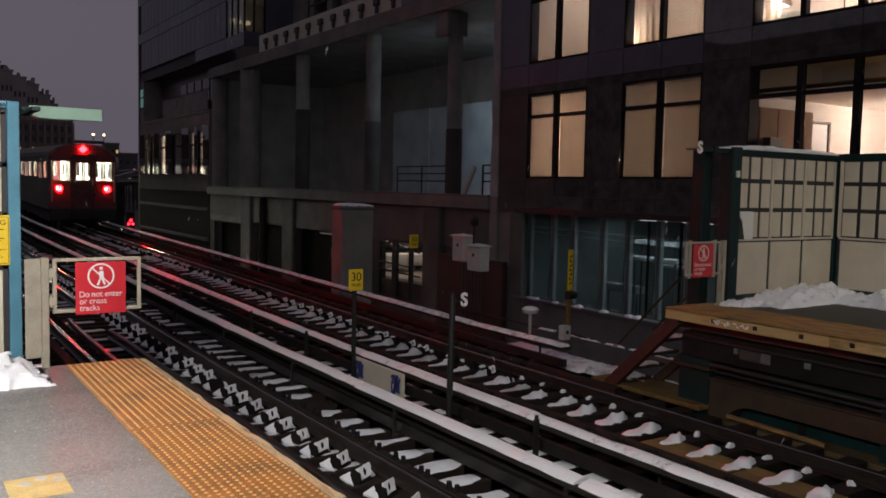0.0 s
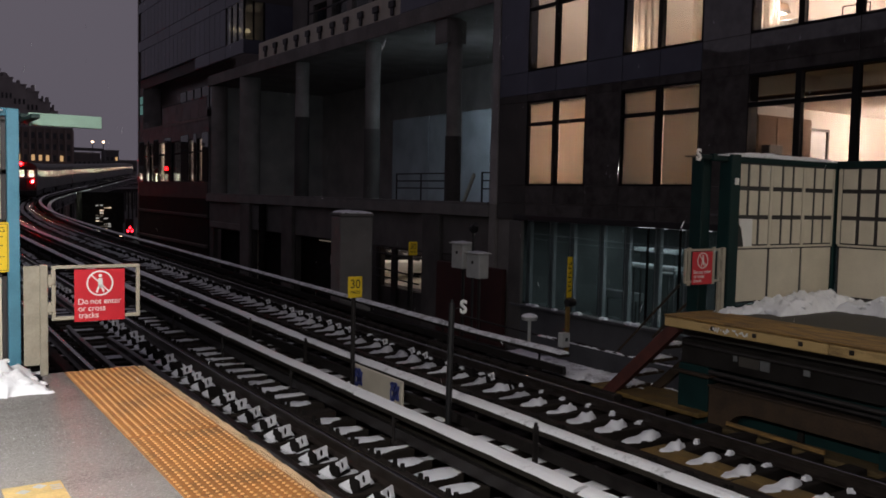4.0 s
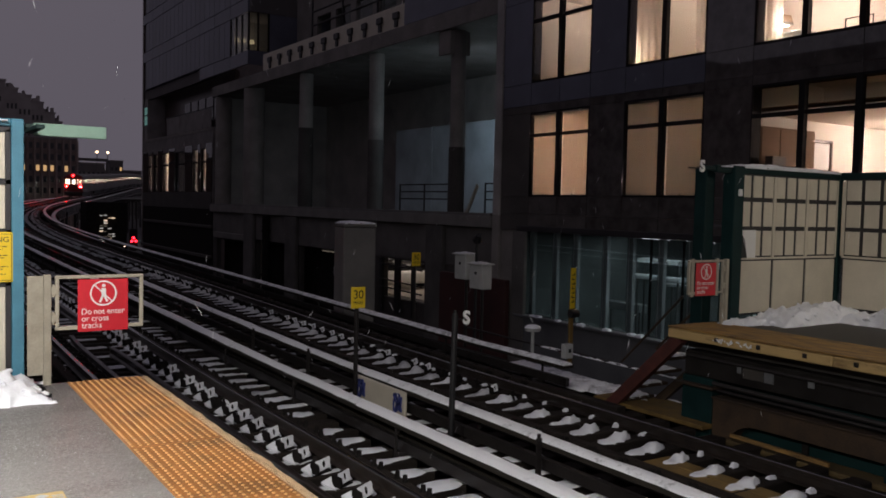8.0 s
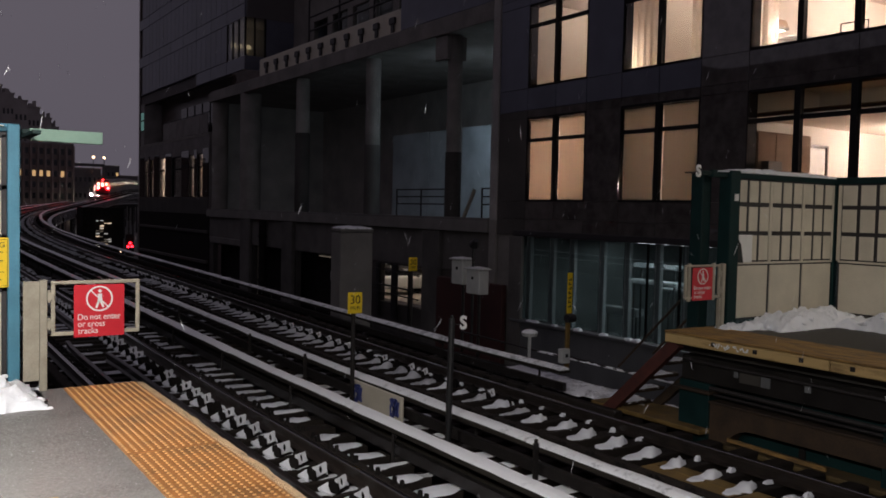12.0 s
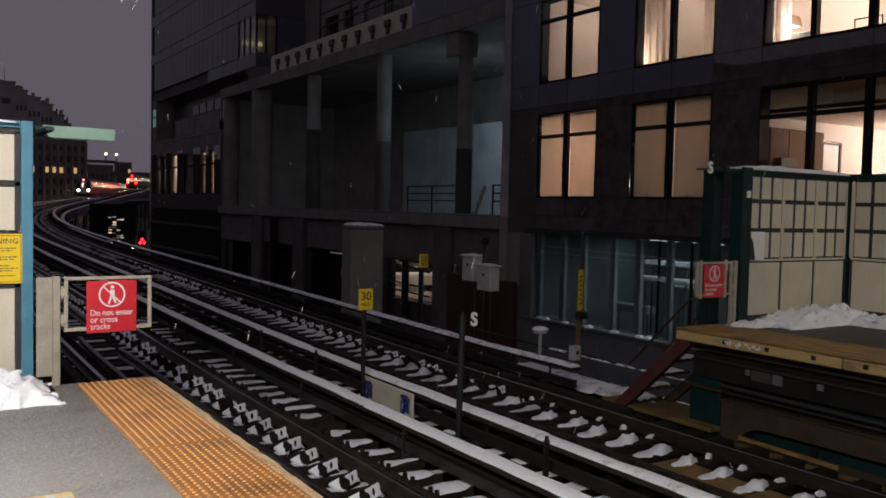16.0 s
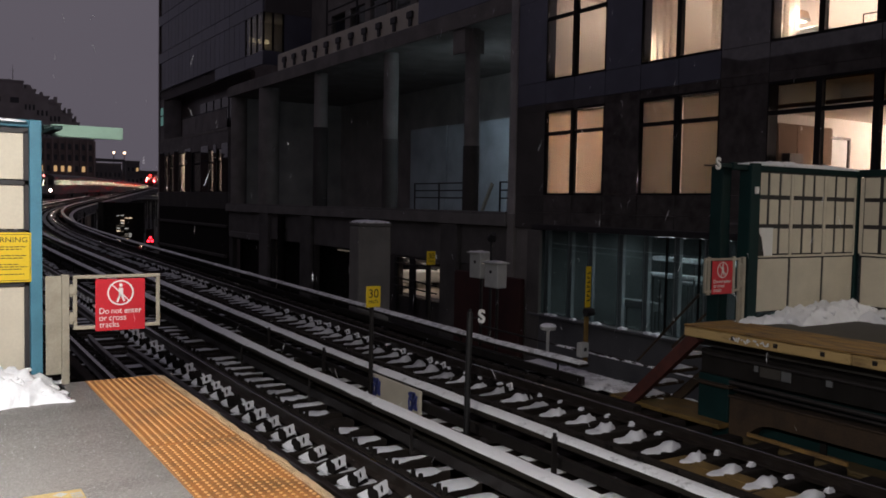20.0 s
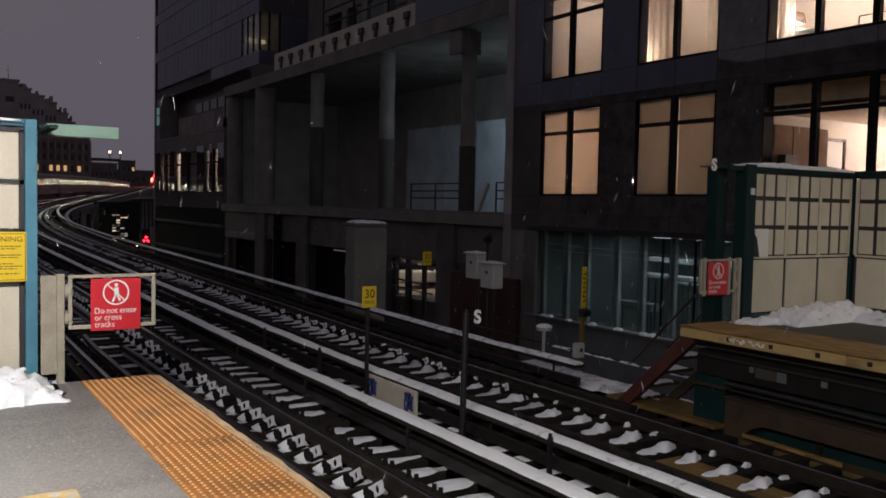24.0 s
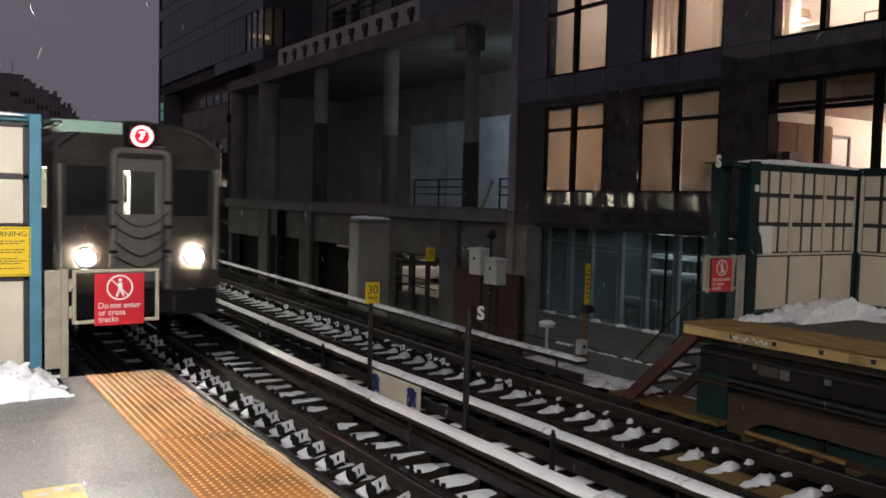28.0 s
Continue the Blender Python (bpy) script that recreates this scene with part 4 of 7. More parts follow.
for y1 in [7.30 - 2.13 * k for k in range(10)]:
    bm = bmesh.new()
    soft_box(bm, 1.20, 1.765, y1 - 2.12, y1, -0.01, 0.007, 0.003)
    tp = part("tactile_panel", bm, M["tactile"], platform)
    if y1 < 0.5:
        continue
    bm = bmesh.new()
    for j, k in product(range(12), range(44)):
        x, y = 1.222 + 0.0472 * j, y1 - 0.04 - 0.0476 * k
        v = [bm.verts.new((x + 0.0125 * math.cos(t), y + 0.0125 * math.sin(t), 0.007)) for t in (0.5, 1.55, 2.6, 3.64, 4.69, 5.74)]
        w = [bm.verts.new((x + 0.008 * math.cos(t), y + 0.008 * math.sin(t), 0.0125)) for t in (0.5, 1.55, 2.6, 3.64, 4.69, 5.74)]
        for q in range(6):
            bm.faces.new((v[q], v[(q + 1) % 6], w[(q + 1) % 6], w[q]))
        bm.faces.new(w)
    tagged(part("domes", bm, M["dome"], tp, "rows of raised tactile domes"), kind="stuff")
rnd = random.Random(4)
y = 7.3
while y > -13.5:
    e = y - rnd.uniform(2.2, 2.9)
    bm = bmesh.new()
    n = 40
    rows_v = []
    for i in range(n + 1):
        yy = y - (y - e - 0.008) * i / n
        w = 0.009 * noise.noise((yy * 4, 1.0, 0)) + 0.011 * noise.noise((yy * 23, 4.0, 0))
        rows_v.append([bm.verts.new(c) for c in ((1.768, yy, -0.2), (1.768, yy, 0.001 + w * 0.3), (1.825 + w, yy, 0.0 + w * 0.4), (1.85 + w, yy, -0.022 + w), (1.852 + w * 0.5, yy, -0.2))])
    for r0, r1 in zip(rows_v, rows_v[1:]):
        for q in range(5):
            bm.faces.new((r0[q], r0[(q + 1) % 5], r1[(q + 1) % 5], r1[q]))
    bm.faces.new(rows_v[0])
    bm.faces.new(rows_v[-1][::-1])
    part("edge_board", bm, M["edge_wood"], platform)
    y = e
bm = bmesh.new()
box(bm, -6.0, 1.80, 7.0, 7.30, -2.0, -0.33)
box(bm, 1.5, 1.80, -14, 7.0, -2.2, -0.33)
part("girder", bm, M["steel"], platform)

mk = thing("floor_marker", "yellow square sticker with grey shapes on the platform floor", "floor marker", at=(0.60, 4.44, 0.0))
bm = bmesh.new()
soft_box(bm, -0.135, 0.135, -0.16, 0.16, -0.001, 0.004, 0.0015)
part("sheet", bm, M["faded_yellow"], mk)
for x in (-0.05, 0.03):
    bm = bmesh.new()
    rod(bm, (x, 0.09 + 0.6 * x, 0.0035), (x, 0.09 + 0.6 * x, 0.0052), 0.034, 4)
    part("shape", bm, M["fin_grey"], mk)
bm = bmesh.new()
for k in range(3):
    box(bm, 0.075, 0.125, 0.03 + 0.03 * k, 0.045 + 0.03 * k, 0.0035, 0.0052)
part("text_bar", bm, M["fin_grey"], mk)

# end windscreen of the near platform
ws = thing("windscreen", "beige panelled windscreen with blue posts and snow on top", "windscreen", "platform windscreens")
bm = bmesh.new()
soft_box(bm, 0.83, 0.92, 7.55, 7.65, 0.0, 2.11, 0.006)
soft_box(bm, -3.2, 0.83, 7.56, 7.64, 2.05, 2.11, 0.006)
part("post", bm, M["blue_paint"], ws)
for x in (-0.45, -1.75, -3.05):
    bm = bmesh.new()
    soft_box(bm, x - 0.045, x + 0.045, 7.55, 7.65, 0.0, 2.05, 0.006)
    part("post", bm, M["blue_paint"], ws)
bays = ((-0.405, 0.825), (-1.705, -0.495), (-3.005, -1.795))
for a, b in bays:
    bm = bmesh.new()
    for z in (0.04, 0.79, 1.205, 1.605, 2.02):
        box(bm, a, b, 7.57, 7.63, z - 0.018, z + 0.018)
    box(bm, b - 0.035, b, 7.57, 7.63, 0.04, 2.02)
    box(bm, a, a + 0.03, 7.57, 7.63, 0.04, 2.02)
    part("screen_frame", bm, M["frame_dark"], ws)
    for z0, z1 in ((0.065, 0.765), (0.815, 1.18), (1.23, 1.58), (1.63, 2.0)):
        bm = bmesh.new()
        soft_box(bm, a + 0.032, b - 0.037, 7.585, 7.615, z0, z1, 0.004)
        part("panel", bm, M["beige"], ws)
bm = bmesh.new()
mound(bm, -3.2, 0.80, 7.5, 7.68, 2.105, 0.09, 50, 6, 3.0)
part("snow_cap", bm, M["snow"], ws, "cap of fresh snow", smooth=True)

wsn = thing("warning_sign", "yellow enamel warning notice screwed to the windscreen", "sign", at=(0.655, 7.56, 1.005))
bm = bmesh.new()
soft_box(bm, -0.185, 0.185, -0.012, 0.0, -0.20, 0.20, 0.004)
part("plate", bm, M["yellow"], wsn)
bm = bmesh.new()
for x0, x1, z0, z1 in ((-0.175, 0.175, 0.183, 0.187), (-0.175, 0.175, -0.187, -0.183), (-0.175, -0.171, -0.187, 0.187), (0.171, 0.175, -0.187, 0.187)):
    box(bm, x0, x1, -0.0135, -0.012, z0, z1)
part("border", bm, M["black"], wsn)
lettering("heading", "WARNING", 0.058, M["black"], wsn, pose(0.0, -0.0125, 0.14, 90, 0, 0), wide=1.12)
for z, w in ((0.085, 0.14), (0.065, 0.11), (0.015, 0.145), (-0.005, 0.12), (-0.055, 0.09), (-0.075, 0.15), (-0.095, 0.11), (-0.135, 0.13)):
    x = -w
    rnd = random.Random(int(z * 1000))
    while x < w:
        e = x + rnd.uniform(0.015, 0.04)
        bm = bmesh.new()
        box(bm, x, min(e, w), -0.0135, -0.012, z - 0.0035, z + 0.0035)
        part("text_bar", bm, M["black"], wsn)
        x = e + 0.008



def exit_gate(name, label, x, y, flip, scale):
    """The barrier at a platform's end: a post plate, a hinged frame and a red notice."""
    g = thing(name, label, "gate", "platform end gates", at=(x, y, 0))
    f = -1 if flip else 1
    def fb(bm, x0, x1, y0, y1, z0, z1, w=0.004):
        a, b = sorted((x0 * f, x1 * f))
        soft_box(bm, a, b, y0, y1, z0, z1, w)
    bm = bmesh.new()
    fb(bm, -0.09 if flip else -0.17, -0.055, -0.006, 0.02, 0.08, 0.87)
    part("post_plate", bm, M["beige_metal"], g)
    bm = bmesh.new()
    fb(bm, -0.055, 0.0, -0.03, 0.03, 0.0, 0.88)
    part("post", bm, M["beige_metal"], g)
    bm = bmesh.new()
    for x0, x1, z0, z1 in ((0.03, 0.71, 0.842, 0.87), (0.03, 0.71, 0.43, 0.46), (0.03, 0.06, 0.46, 0.842), (0.68, 0.71, 0.46, 0.842)):
        fb(bm, x0, x1, -0.015, 0.015, z0, z1)
    part("gate_frame", bm, M["beige_metal"], g)
    for z in (0.75, 0.53):
        bm = bmesh.new()
        rod(bm, (0.015 * f, -0.01, z - 0.05), (0.015 * f, -0.01, z + 0.05), 0.012, 8)
        fb(bm, -0.02, 0.05, -0.022, -0.016, z - 0.03, z + 0.03, 0.002)
        part("hinge", bm, M["beige_metal"], g)
    notice = part("notice", bmesh_box(0.195 * f, 0.585 * f, -0.024, -0.016, 0.41, 0.835), M["red"], g, "red enamel notice")
    cx = 0.39 * f
    bm = bmesh.new()
    n = 32
    for i in range(n):
        t0, t1 = 2 * math.pi * i / n, 2 * math.pi * (i + 1) / n
        v = [bm.verts.new((cx + r * math.cos(t), q, 0.72 + r * math.sin(t))) for q in (-0.0245, -0.0262) for t in (t0, t1) for r in (0.0915, 0.104)]
        bm.faces.new((v[0], v[1], v[3], v[2]))
        bm.faces.new((v[4], v[6], v[7], v[5]))
        bm.faces.new((v[1], v[5], v[7], v[3]))
    bar(bm, (cx - 0.068, -0.0255, 0.788), (cx + 0.068, -0.0255, 0.652), 0.0035, 0.010)
    part("ring_and_bar", bm, M["white"], notice)
    bm = bmesh.new()
    bar(bm, (cx + 0.004, -0.0252, 0.69), (cx + 0.002, -0.0252, 0.76), 0.002, 0.034)
    bar(bm, (cx - 0.006, -0.0252, 0.70), (cx - 0.026, -0.0252, 0.645), 0.002, 0.016)
    bar(bm, (cx + 0.008, -0.0252, 0.70), (cx + 0.03, -0.0252, 0.650), 0.002, 0.016)
    rod(bm, (cx + 0.002, -0.0245, 0.782), (cx + 0.002, -0.0262, 0.782), 0.0145, 12)
    part("plain_mark", bm, M["white"], notice)
    for k, text in enumerate(("Do not enter", "or cross", "tracks")):
        x = cx - 0.165
        for word in text.split():
            t = lettering("word", word, 0.068, M["white"], notice, pose(0, -0.0252, 0.572 - 0.056 * k, 90, 0, 0), wide=0.93)
            xs = [v.co.x for v in t.data.vertices]
            t.location.x = x - min(xs)
            x += max(xs) - min(xs) + 0.018
    if flip:
        bm = bmesh.new()
        soft_box(bm, -0.05, -0.01, -0.02, 0.02, -0.0, 0.42, 0.003)
        part("support", bm, M["beige_metal"], g)
        for x0, x1 in ((0.13, 0.18), (0.60, 0.66)):
            bm = bmesh.new()
            fb(bm, x0, x1, -0.014, 0.012, 0.4, 0.89)
            part("side_plate", bm, M["beige_metal"], g)
    return g


def bmesh_box(x0, x1, y0, y1, z0, z1, w=0.003):
    bm = bmesh.new()
    a, b = sorted((x0, x1))
    soft_box(bm, a, b, y0, y1, z0, z1, w)
    return bm


exit_gate("platform_gate", "beige gate with red notice at the snowy platform end", 1.08, 7.30, False, 1.0)

bm = bmesh.new()
mound(bm, -1.6, 1.05, 6.58, 7.48, 0.0, 0.27, 90, 30, 7.0)
plain("snow_heap", bm, M["snow"], "heap of white snow shovelled against the windscreen", "snow", kind="stuff", smooth=True)

# pale green end of the canopy's gutter beam, past the windscreen
cb = thing("canopy_beam", "pale green painted canopy beam over the platform end", "beam", at=(0, 8.3, 0))
bm = bmesh.new()
soft_box(bm, 1.09, 1.70, 0.0, 0.06, 2.035, 2.145, 0.006)
part("fascia", bm, M["pale_green"], cb)
bm = bmesh.new()
soft_box(bm, 1.02, 1.09, -0.65, 0.05, 2.05, 2.085, 0.006)
part("side_beam", bm, M["green_paint"], cb)
bm = bmesh.new()
soft_box(bm, 1.03, 1.69, 0.062, 0.5, 2.10, 2.14, 0.006)
part("roof_sheet", bm, M["green_paint"], cb)

# the station roof over and behind the camera, with its tube lamps
roof = thing("platform_roof", "dark green canopy roof over the platform", "roof", kind="structure")
bm = bmesh.new()
box(bm, -5.0, 1.2, -14, 2.2, 3.35, 3.5)
part("roof_deck", bm, M["green_paint"], roof)
for y in (-12, -7, -2):
    bm = bmesh.new()
    soft_box(bm, -2.62, -2.38, y - 0.12, y + 0.12, 0, 3.35, 0.01)
    part("column", bm, M["green_paint"], roof)
for x, y in ((-0.6, 4.6), (-0.6, -0.6), (11.2, 4.4), (11.2, -1.6)):
    pl = thing("platform_lamp", "long white tube lamp over the platform", "lamp", "platform lamps", at=(x, y, 3.22))
    bm = bmesh.new()
    soft_box(bm, -0.11, 0.11, -0.65, 0.65, 0.0, 0.07, 0.01)
    part("housing", bm, M["grey_box"], pl)
    if y > 2:
        bm = bmesh.new()
        rod(bm, (-0.2, 0, -3.2), (-0.2, 0, 0.05), 0.05, 10)
        bar(bm, (-0.2, 0, 0.03), (0, 0, 0.03), 0.05, 0.05)
        part("pole", bm, M["green_paint"], pl)

# ---- signs and posts along the tracks ----
sp = thing("speed_sign", "yellow speed board with black 30 on a dark post", "sign", "speed signs", at=(5.43, 10.4, -1.25))
bm = bmesh.new()
rod(bm, (0, 0.02, 0), (0, 0.02, 1.58), 0.032, 10)
part("post", bm, M["steel"], sp)
bm = bmesh.new()
soft_box(bm, -0.11, 0.11, -0.03, -0.015, 1.30, 1.595, 0.006)
plate = part("plate", bm, M["yellow"], sp)
lettering("number", "30", 0.172, M["black"], plate, pose(0, -0.031, 1.487, 90, 0, 0), wide=0.95)
lettering("text_line", "MILES", 0.062, M["black"], plate, pose(0, -0.031, 1.377, 90, 0, 0), wide=0.95)
sp2 = copy_thing(sp, pose(9.6, 15.7, -1.13))
tagged(sp2, "small yellow speed board with black 30 on a post")

ss = thing("s_marker", "white letter S on a tall dark post between the tracks", "sign", "letter markers", at=(5.43, 7.9, -1.25))
bm = bmesh.new()
rod(bm, (-0.06, 0.03, 0), (-0.04, 0.03, 1.52), 0.036, 10)
rod(bm, (-0.04, 0.03, 1.52), (-0.04, 0.03, 1.56), 0.02, 8)
part("post", bm, M["black"], ss)
bm = bmesh.new()
bar(bm, (-0.045, 0.01, 1.46), (0.08, -0.01, 1.46), 0.02, 0.008)
part("arm", bm, M["black"], ss)
lettering("letter", "S", 0.21, M["white"], ss, pose(0.085, -0.02, 1.47, 90, 0, 0), thick=0.012, bold=0.006, wide=0.92, label="white cut-out letter")

pier = thing("concrete_pier", "square concrete pier with a snow-capped lid beyond the tracks", "pier", at=(10.34, 20.0, 0))
pier.rotation_euler.z = radians(-10)
bm = bmesh.new()
soft_box(bm, -0.44, 0.44, -0.43, 0.43, STREET, 0.87, 0.03)
part("shaft", bm, M["concrete"], pier)
bm = bmesh.new()
soft_box(bm, -0.455, 0.455, -0.45, 0.45, 0.87, 0.98, 0.03)
part("lid", bm, M["concrete"], pier)
bm = bmesh.new()
mound(bm, -0.44, 0.44, -0.44, 0.44, 0.98, 0.065, 16, 16, 5.0, 0.1)
part("snow_cap", bm, M["snow"], pier, smooth=True)


def relay_box(x, y, z, w, h, snow):
    g = thing("relay_box", "grey steel relay box with a snowy lid on a rail fence", "box", "relay boxes", at=(x, y, z))
    bm = bmesh.new()
    soft_box(bm, -0.12, 0.12, -w / 2, w / 2, 0, h, 0.015)
    part("case", bm, M["grey_box"], g)
    bm = bmesh.new()
    soft_box(bm, -0.17, 0.16, -w / 2 - 0.03, w / 2 + 0.03, h, h + 0.03, 0.008)
    part("lid", bm, M["grey_box"], g)
    bm = bmesh.new()
    mound(bm, -0.16, 0.15, -w / 2 - 0.02, w / 2 + 0.02, h + 0.03, 0.035, 10, 12, x * 3.0, 0.1)
    part("snow_cap", bm, M["thin_snow"], g, smooth=True)
    bm = bmesh.new()
    soft_box(bm, -0.135, -0.12, -0.03, 0.03, h * 0.6, h * 0.72, 0.004)
    part("lock", bm, M["black"], g)
    bm = bmesh.new()
    rod(bm, (0.05, 0, -1.0 - z - 0.4), (0.05, 0, 0.01), 0.035, 8)
    part("leg", bm, M["steel"], g)


relay_box(9.85, 13.62, -0.14, 0.44, 0.48, True)
relay_box(9.9, 14.25, 0.0, 0.40, 0.5, True)
lp = thing("track_lamp", "unlit dark hooded lamp on a short post", "lamp", at=(9.9, 13.85, 0.3))
bm = bmesh.new()
rod(bm, (0, 0, -1.5), (0, 0, 0.55), 0.03, 8)
part("post", bm, M["black"], lp)
bm = bmesh.new()
rod(bm, (0.0, 0, 0.52), (-0.05, -0.14, 0.62), 0.1, 10, 0.05)
part("hood", bm, M["black"], lp)

yp = thing("gap_marker", "tall yellow marker post with black characters and a grey box", "post", at=(9.55, 10.6, -1.15))
bm = bmesh.new()
soft_box(bm, -0.04, 0.04, -0.02, 0.02, 0, 1.1, 0.004)
part("post", bm, M["ochre_steel"], yp)
bm = bmesh.new()
soft_box(bm, -0.055, 0.055, -0.03, -0.02, 0.98, 1.66, 0.004)
part("board", bm, M["yellow"], yp)
for k in range(7):
    z = 1.08 + 0.075 * k
    bm = bmesh.new()
    box(bm, -0.03, 0.03, -0.034, -0.03, z, z + 0.018)
    box(bm, -0.03 if k % 2 else 0.012, -0.012 if k % 2 else 0.03, -0.034, -0.03, z + 0.018, z + 0.045)
    part("character_bar", bm, M["black"], yp)

bm = bmesh.new()
rod(bm, (-0.08, -0.06, 0.9), (0.08, -0.06, 0.9), 0.07, 12)
part("clamp", bm, M["black"], yp)
bm = bmesh.new()
soft_box(bm, -0.20, -0.03, -0.12, 0.0, 0.16, 0.40, 0.01)
part("box", bm, M["grey_box"], yp)
bm = bmesh.new()
soft_box(bm, -0.14, -0.08, -0.125, -0.12, 0.26, 0.32, 0.002)
part("label", bm, M["black"], yp)
sb = thing("vent_post", "short grey post with a snow-capped round head", "post", at=(9.6, 11.65, -1.2))
bm = bmesh.new()
rod(bm, (0, 0, 0), (0, 0, 0.5), 0.03, 8)
part("stem", bm, M["grey_box"], sb)
bm = bmesh.new()
rod(bm, (0, 0, 0.5), (0, 0, 0.56), 0.13, 14, 0.15)
part("head", bm, M["grey_box"], sb)
part("snow_cap", (lambda b: (bmesh.ops.create_uvsphere(b, u_segments=14, v_segments=8, radius=0.15, matrix=Matrix.Translation((0, 0, 0.56)) @ Matrix.Diagonal((1, 1, 0.4, 1))), b)[1])(bmesh.new()), M["snow"], sb, smooth=True)

# walkway ledge with a fence of cable beyond the far track
lg = thing("service_ledge", "snowy service walkway beside the far track", "walkway", kind="structure")
bm = bmesh.new()
box(bm, 8.95, 9.3, 7.6, 15.0, -1.32, -1.24)
part("plank", bm, M["board"], lg)
for i in range(5):
    bm = bmesh.new()
    mound(bm, 8.72 + 0.1 * (i % 2), 9.5, 7.9 + 0.75 * i, 8.75 + 0.75 * i, -1.24, 0.07, 12, 10, 11.0 + i)
    part("snow_sheet", bm, M["dirty_snow"], lg, smooth=True)
for y0, y1 in ((9.2, 11.0), (7.7, 9.2), (11.0, 14.0)):
    bm = bmesh.new()
    rod(bm, (9.75, y0, -0.98), (9.75, y1, -0.94), 0.02, 6)
    part("cable", bm, M["steel"], lg)
for i in range(7):
    bm = bmesh.new()
    mound(bm, 9.728, 9.772, 7.8 + 0.55 * i, 8.28 + 0.55 * i, -0.965, 0.02, 4, 8, 21.0 + i)
    part("snow_strip", bm, M["snow"], lg)

# ---- the opposite platform ----
op = thing("platform_opposite", "opposite station platform with an ochre timber edge on steel", "platform", kind="structure")
bm = bmesh.new()
box(bm, 8.80, 16.0, -16, 7.62, -0.28, 0.0)
part("slab", bm, M["wet_deck"], op)
bm = bmesh.new()
soft_box(bm, 8.42, 9.30, -16, 7.5, 0.0, 0.02, 0.006)
bmesh.ops.subdivide_edges(bm, edges=[e for e in bm.edges if e.calc_length() > 5], cuts=60)
part("edge_strip", bm, M["ochre"], op)
rnd = random.Random(8)
y = 7.5
while y > -10:
    bm = bmesh.new()
    e = y - rnd.uniform(2.2, 2.6)
    soft_box(bm, 8.43, 8.80, e + 0.01, y, -0.13, -0.012, 0.012)
    part("edge_timber", bm, M["pale_ochre"], op)
    y = e
for k in range(16):
    bm = bmesh.new()
    soft_box(bm, 8.412, 8.445, 6.73 - 0.595 * k - 0.025, 6.73 - 0.595 * k + 0.025, -0.085, -0.035, 0.004)
    rod(bm, (8.405, 6.73 - 0.595 * k, -0.06), (8.414, 6.73 - 0.595 * k, -0.06), 0.014, 8)
    part("bolt_plate", bm, M["steel"], op)
bm = bmesh.new()
for i in range(16):
    p0 = (8.395, 6.75 - 0.036 * i + rnd.uniform(-0.02, 0.02), rnd.uniform(-0.1, -0.03))
    bar(bm, p0, (8.395, p0[1] + rnd.uniform(-0.05, 0.05), rnd.uniform(-0.1, -0.03)), 0.006, 0.018)
part("pale_scrawl", bm, M["white"], op, "pale scrawl on the edge timber")
# steel under it; the shade below the platform is put into its dark colours
bm = bmesh.new()
soft_box(bm, 8.72, 9.1, -16, 7.45, -0.62, -0.30, 0.01)
part("edge_girder", bm, M["near_black"], op)
bm = bmesh.new()
box(bm, 8.88, 8.92, -16, 7.3, -1.75, -0.63)
part("web_plate", bm, M["deep_green"], op)
bm = bmesh.new()
outline = [(6.93, -1.42), (6.93, -0.845), (-16, -0.845), (-16, -1.08)] + [(6.28 + 0.38 * math.sin(math.pi / 2 * k / 10), -1.35 + 0.27 * math.cos(math.pi / 2 * k / 10)) for k in range(11)] + [(6.66, -1.42)]
sides = [[bm.verts.new((x, y, z)) for y, z in outline] for x in (8.66, 8.86)]
bm.faces.new(sides[0])
bm.faces.new(sides[1][::-1])
for k in range(len(outline)):
    q = (k + 1) % len(outline)
    bm.faces.new((sides[0][k], sides[1][k], sides[1][q], sides[0][q]))
part("arched_girder", bm, M["brown_steel"], op, "rusty brown girder with an arched end")
bm = bmesh.new()
soft_box(bm, 8.64, 8.90, -16, 6.95, -0.842, -0.815, 0.006)
part("girder_flange", bm, M["brown_steel"], op)
for k in range(9):
    bm = bmesh.new()
    soft_box(bm, 8.84, 8.875, 5.72 - 1.1 * k, 5.80 - 1.1 * k, -1.34, -1.06, 0.006)
    part("stiffener", bm, M["near_black"], op)
bm = bmesh.new()
soft_box(bm, 8.50, 9.25, 6.95, 8.9, -1.24, -1.18, 0.01)
part("walk_plank", bm, M["ochre_steel"], op)
bm = bmesh.new()
bar(bm, (8.60, 6.6, -1.222), (8.60, 5.3, -1.245), 0.03, 0.045)
part("yellow_angle", bm, M["ochre"], op, "worn yellow steel angle")
for y0, z0, y1, z1, x, q in ((6.95, -0.66, 2.0, -0.70, 8.68, 0.03), (6.9, -0.74, -3.0, -0.78, 8.70, 0.022), (7.4, -0.36, -3.0, -0.40, 8.69, 0.026)):
    bm = bmesh.new()
    rod(bm, (x, y0, z0), (x, y1, z1), q, 8)
    part("conduit", bm, M["steel"], op)
bm = bmesh.new()
soft_box(bm, 8.60, 9.05, 6.9, 7.5, -0.74, -0.70, 0.008)
part("column_cap", bm, M["brown_steel"], op)

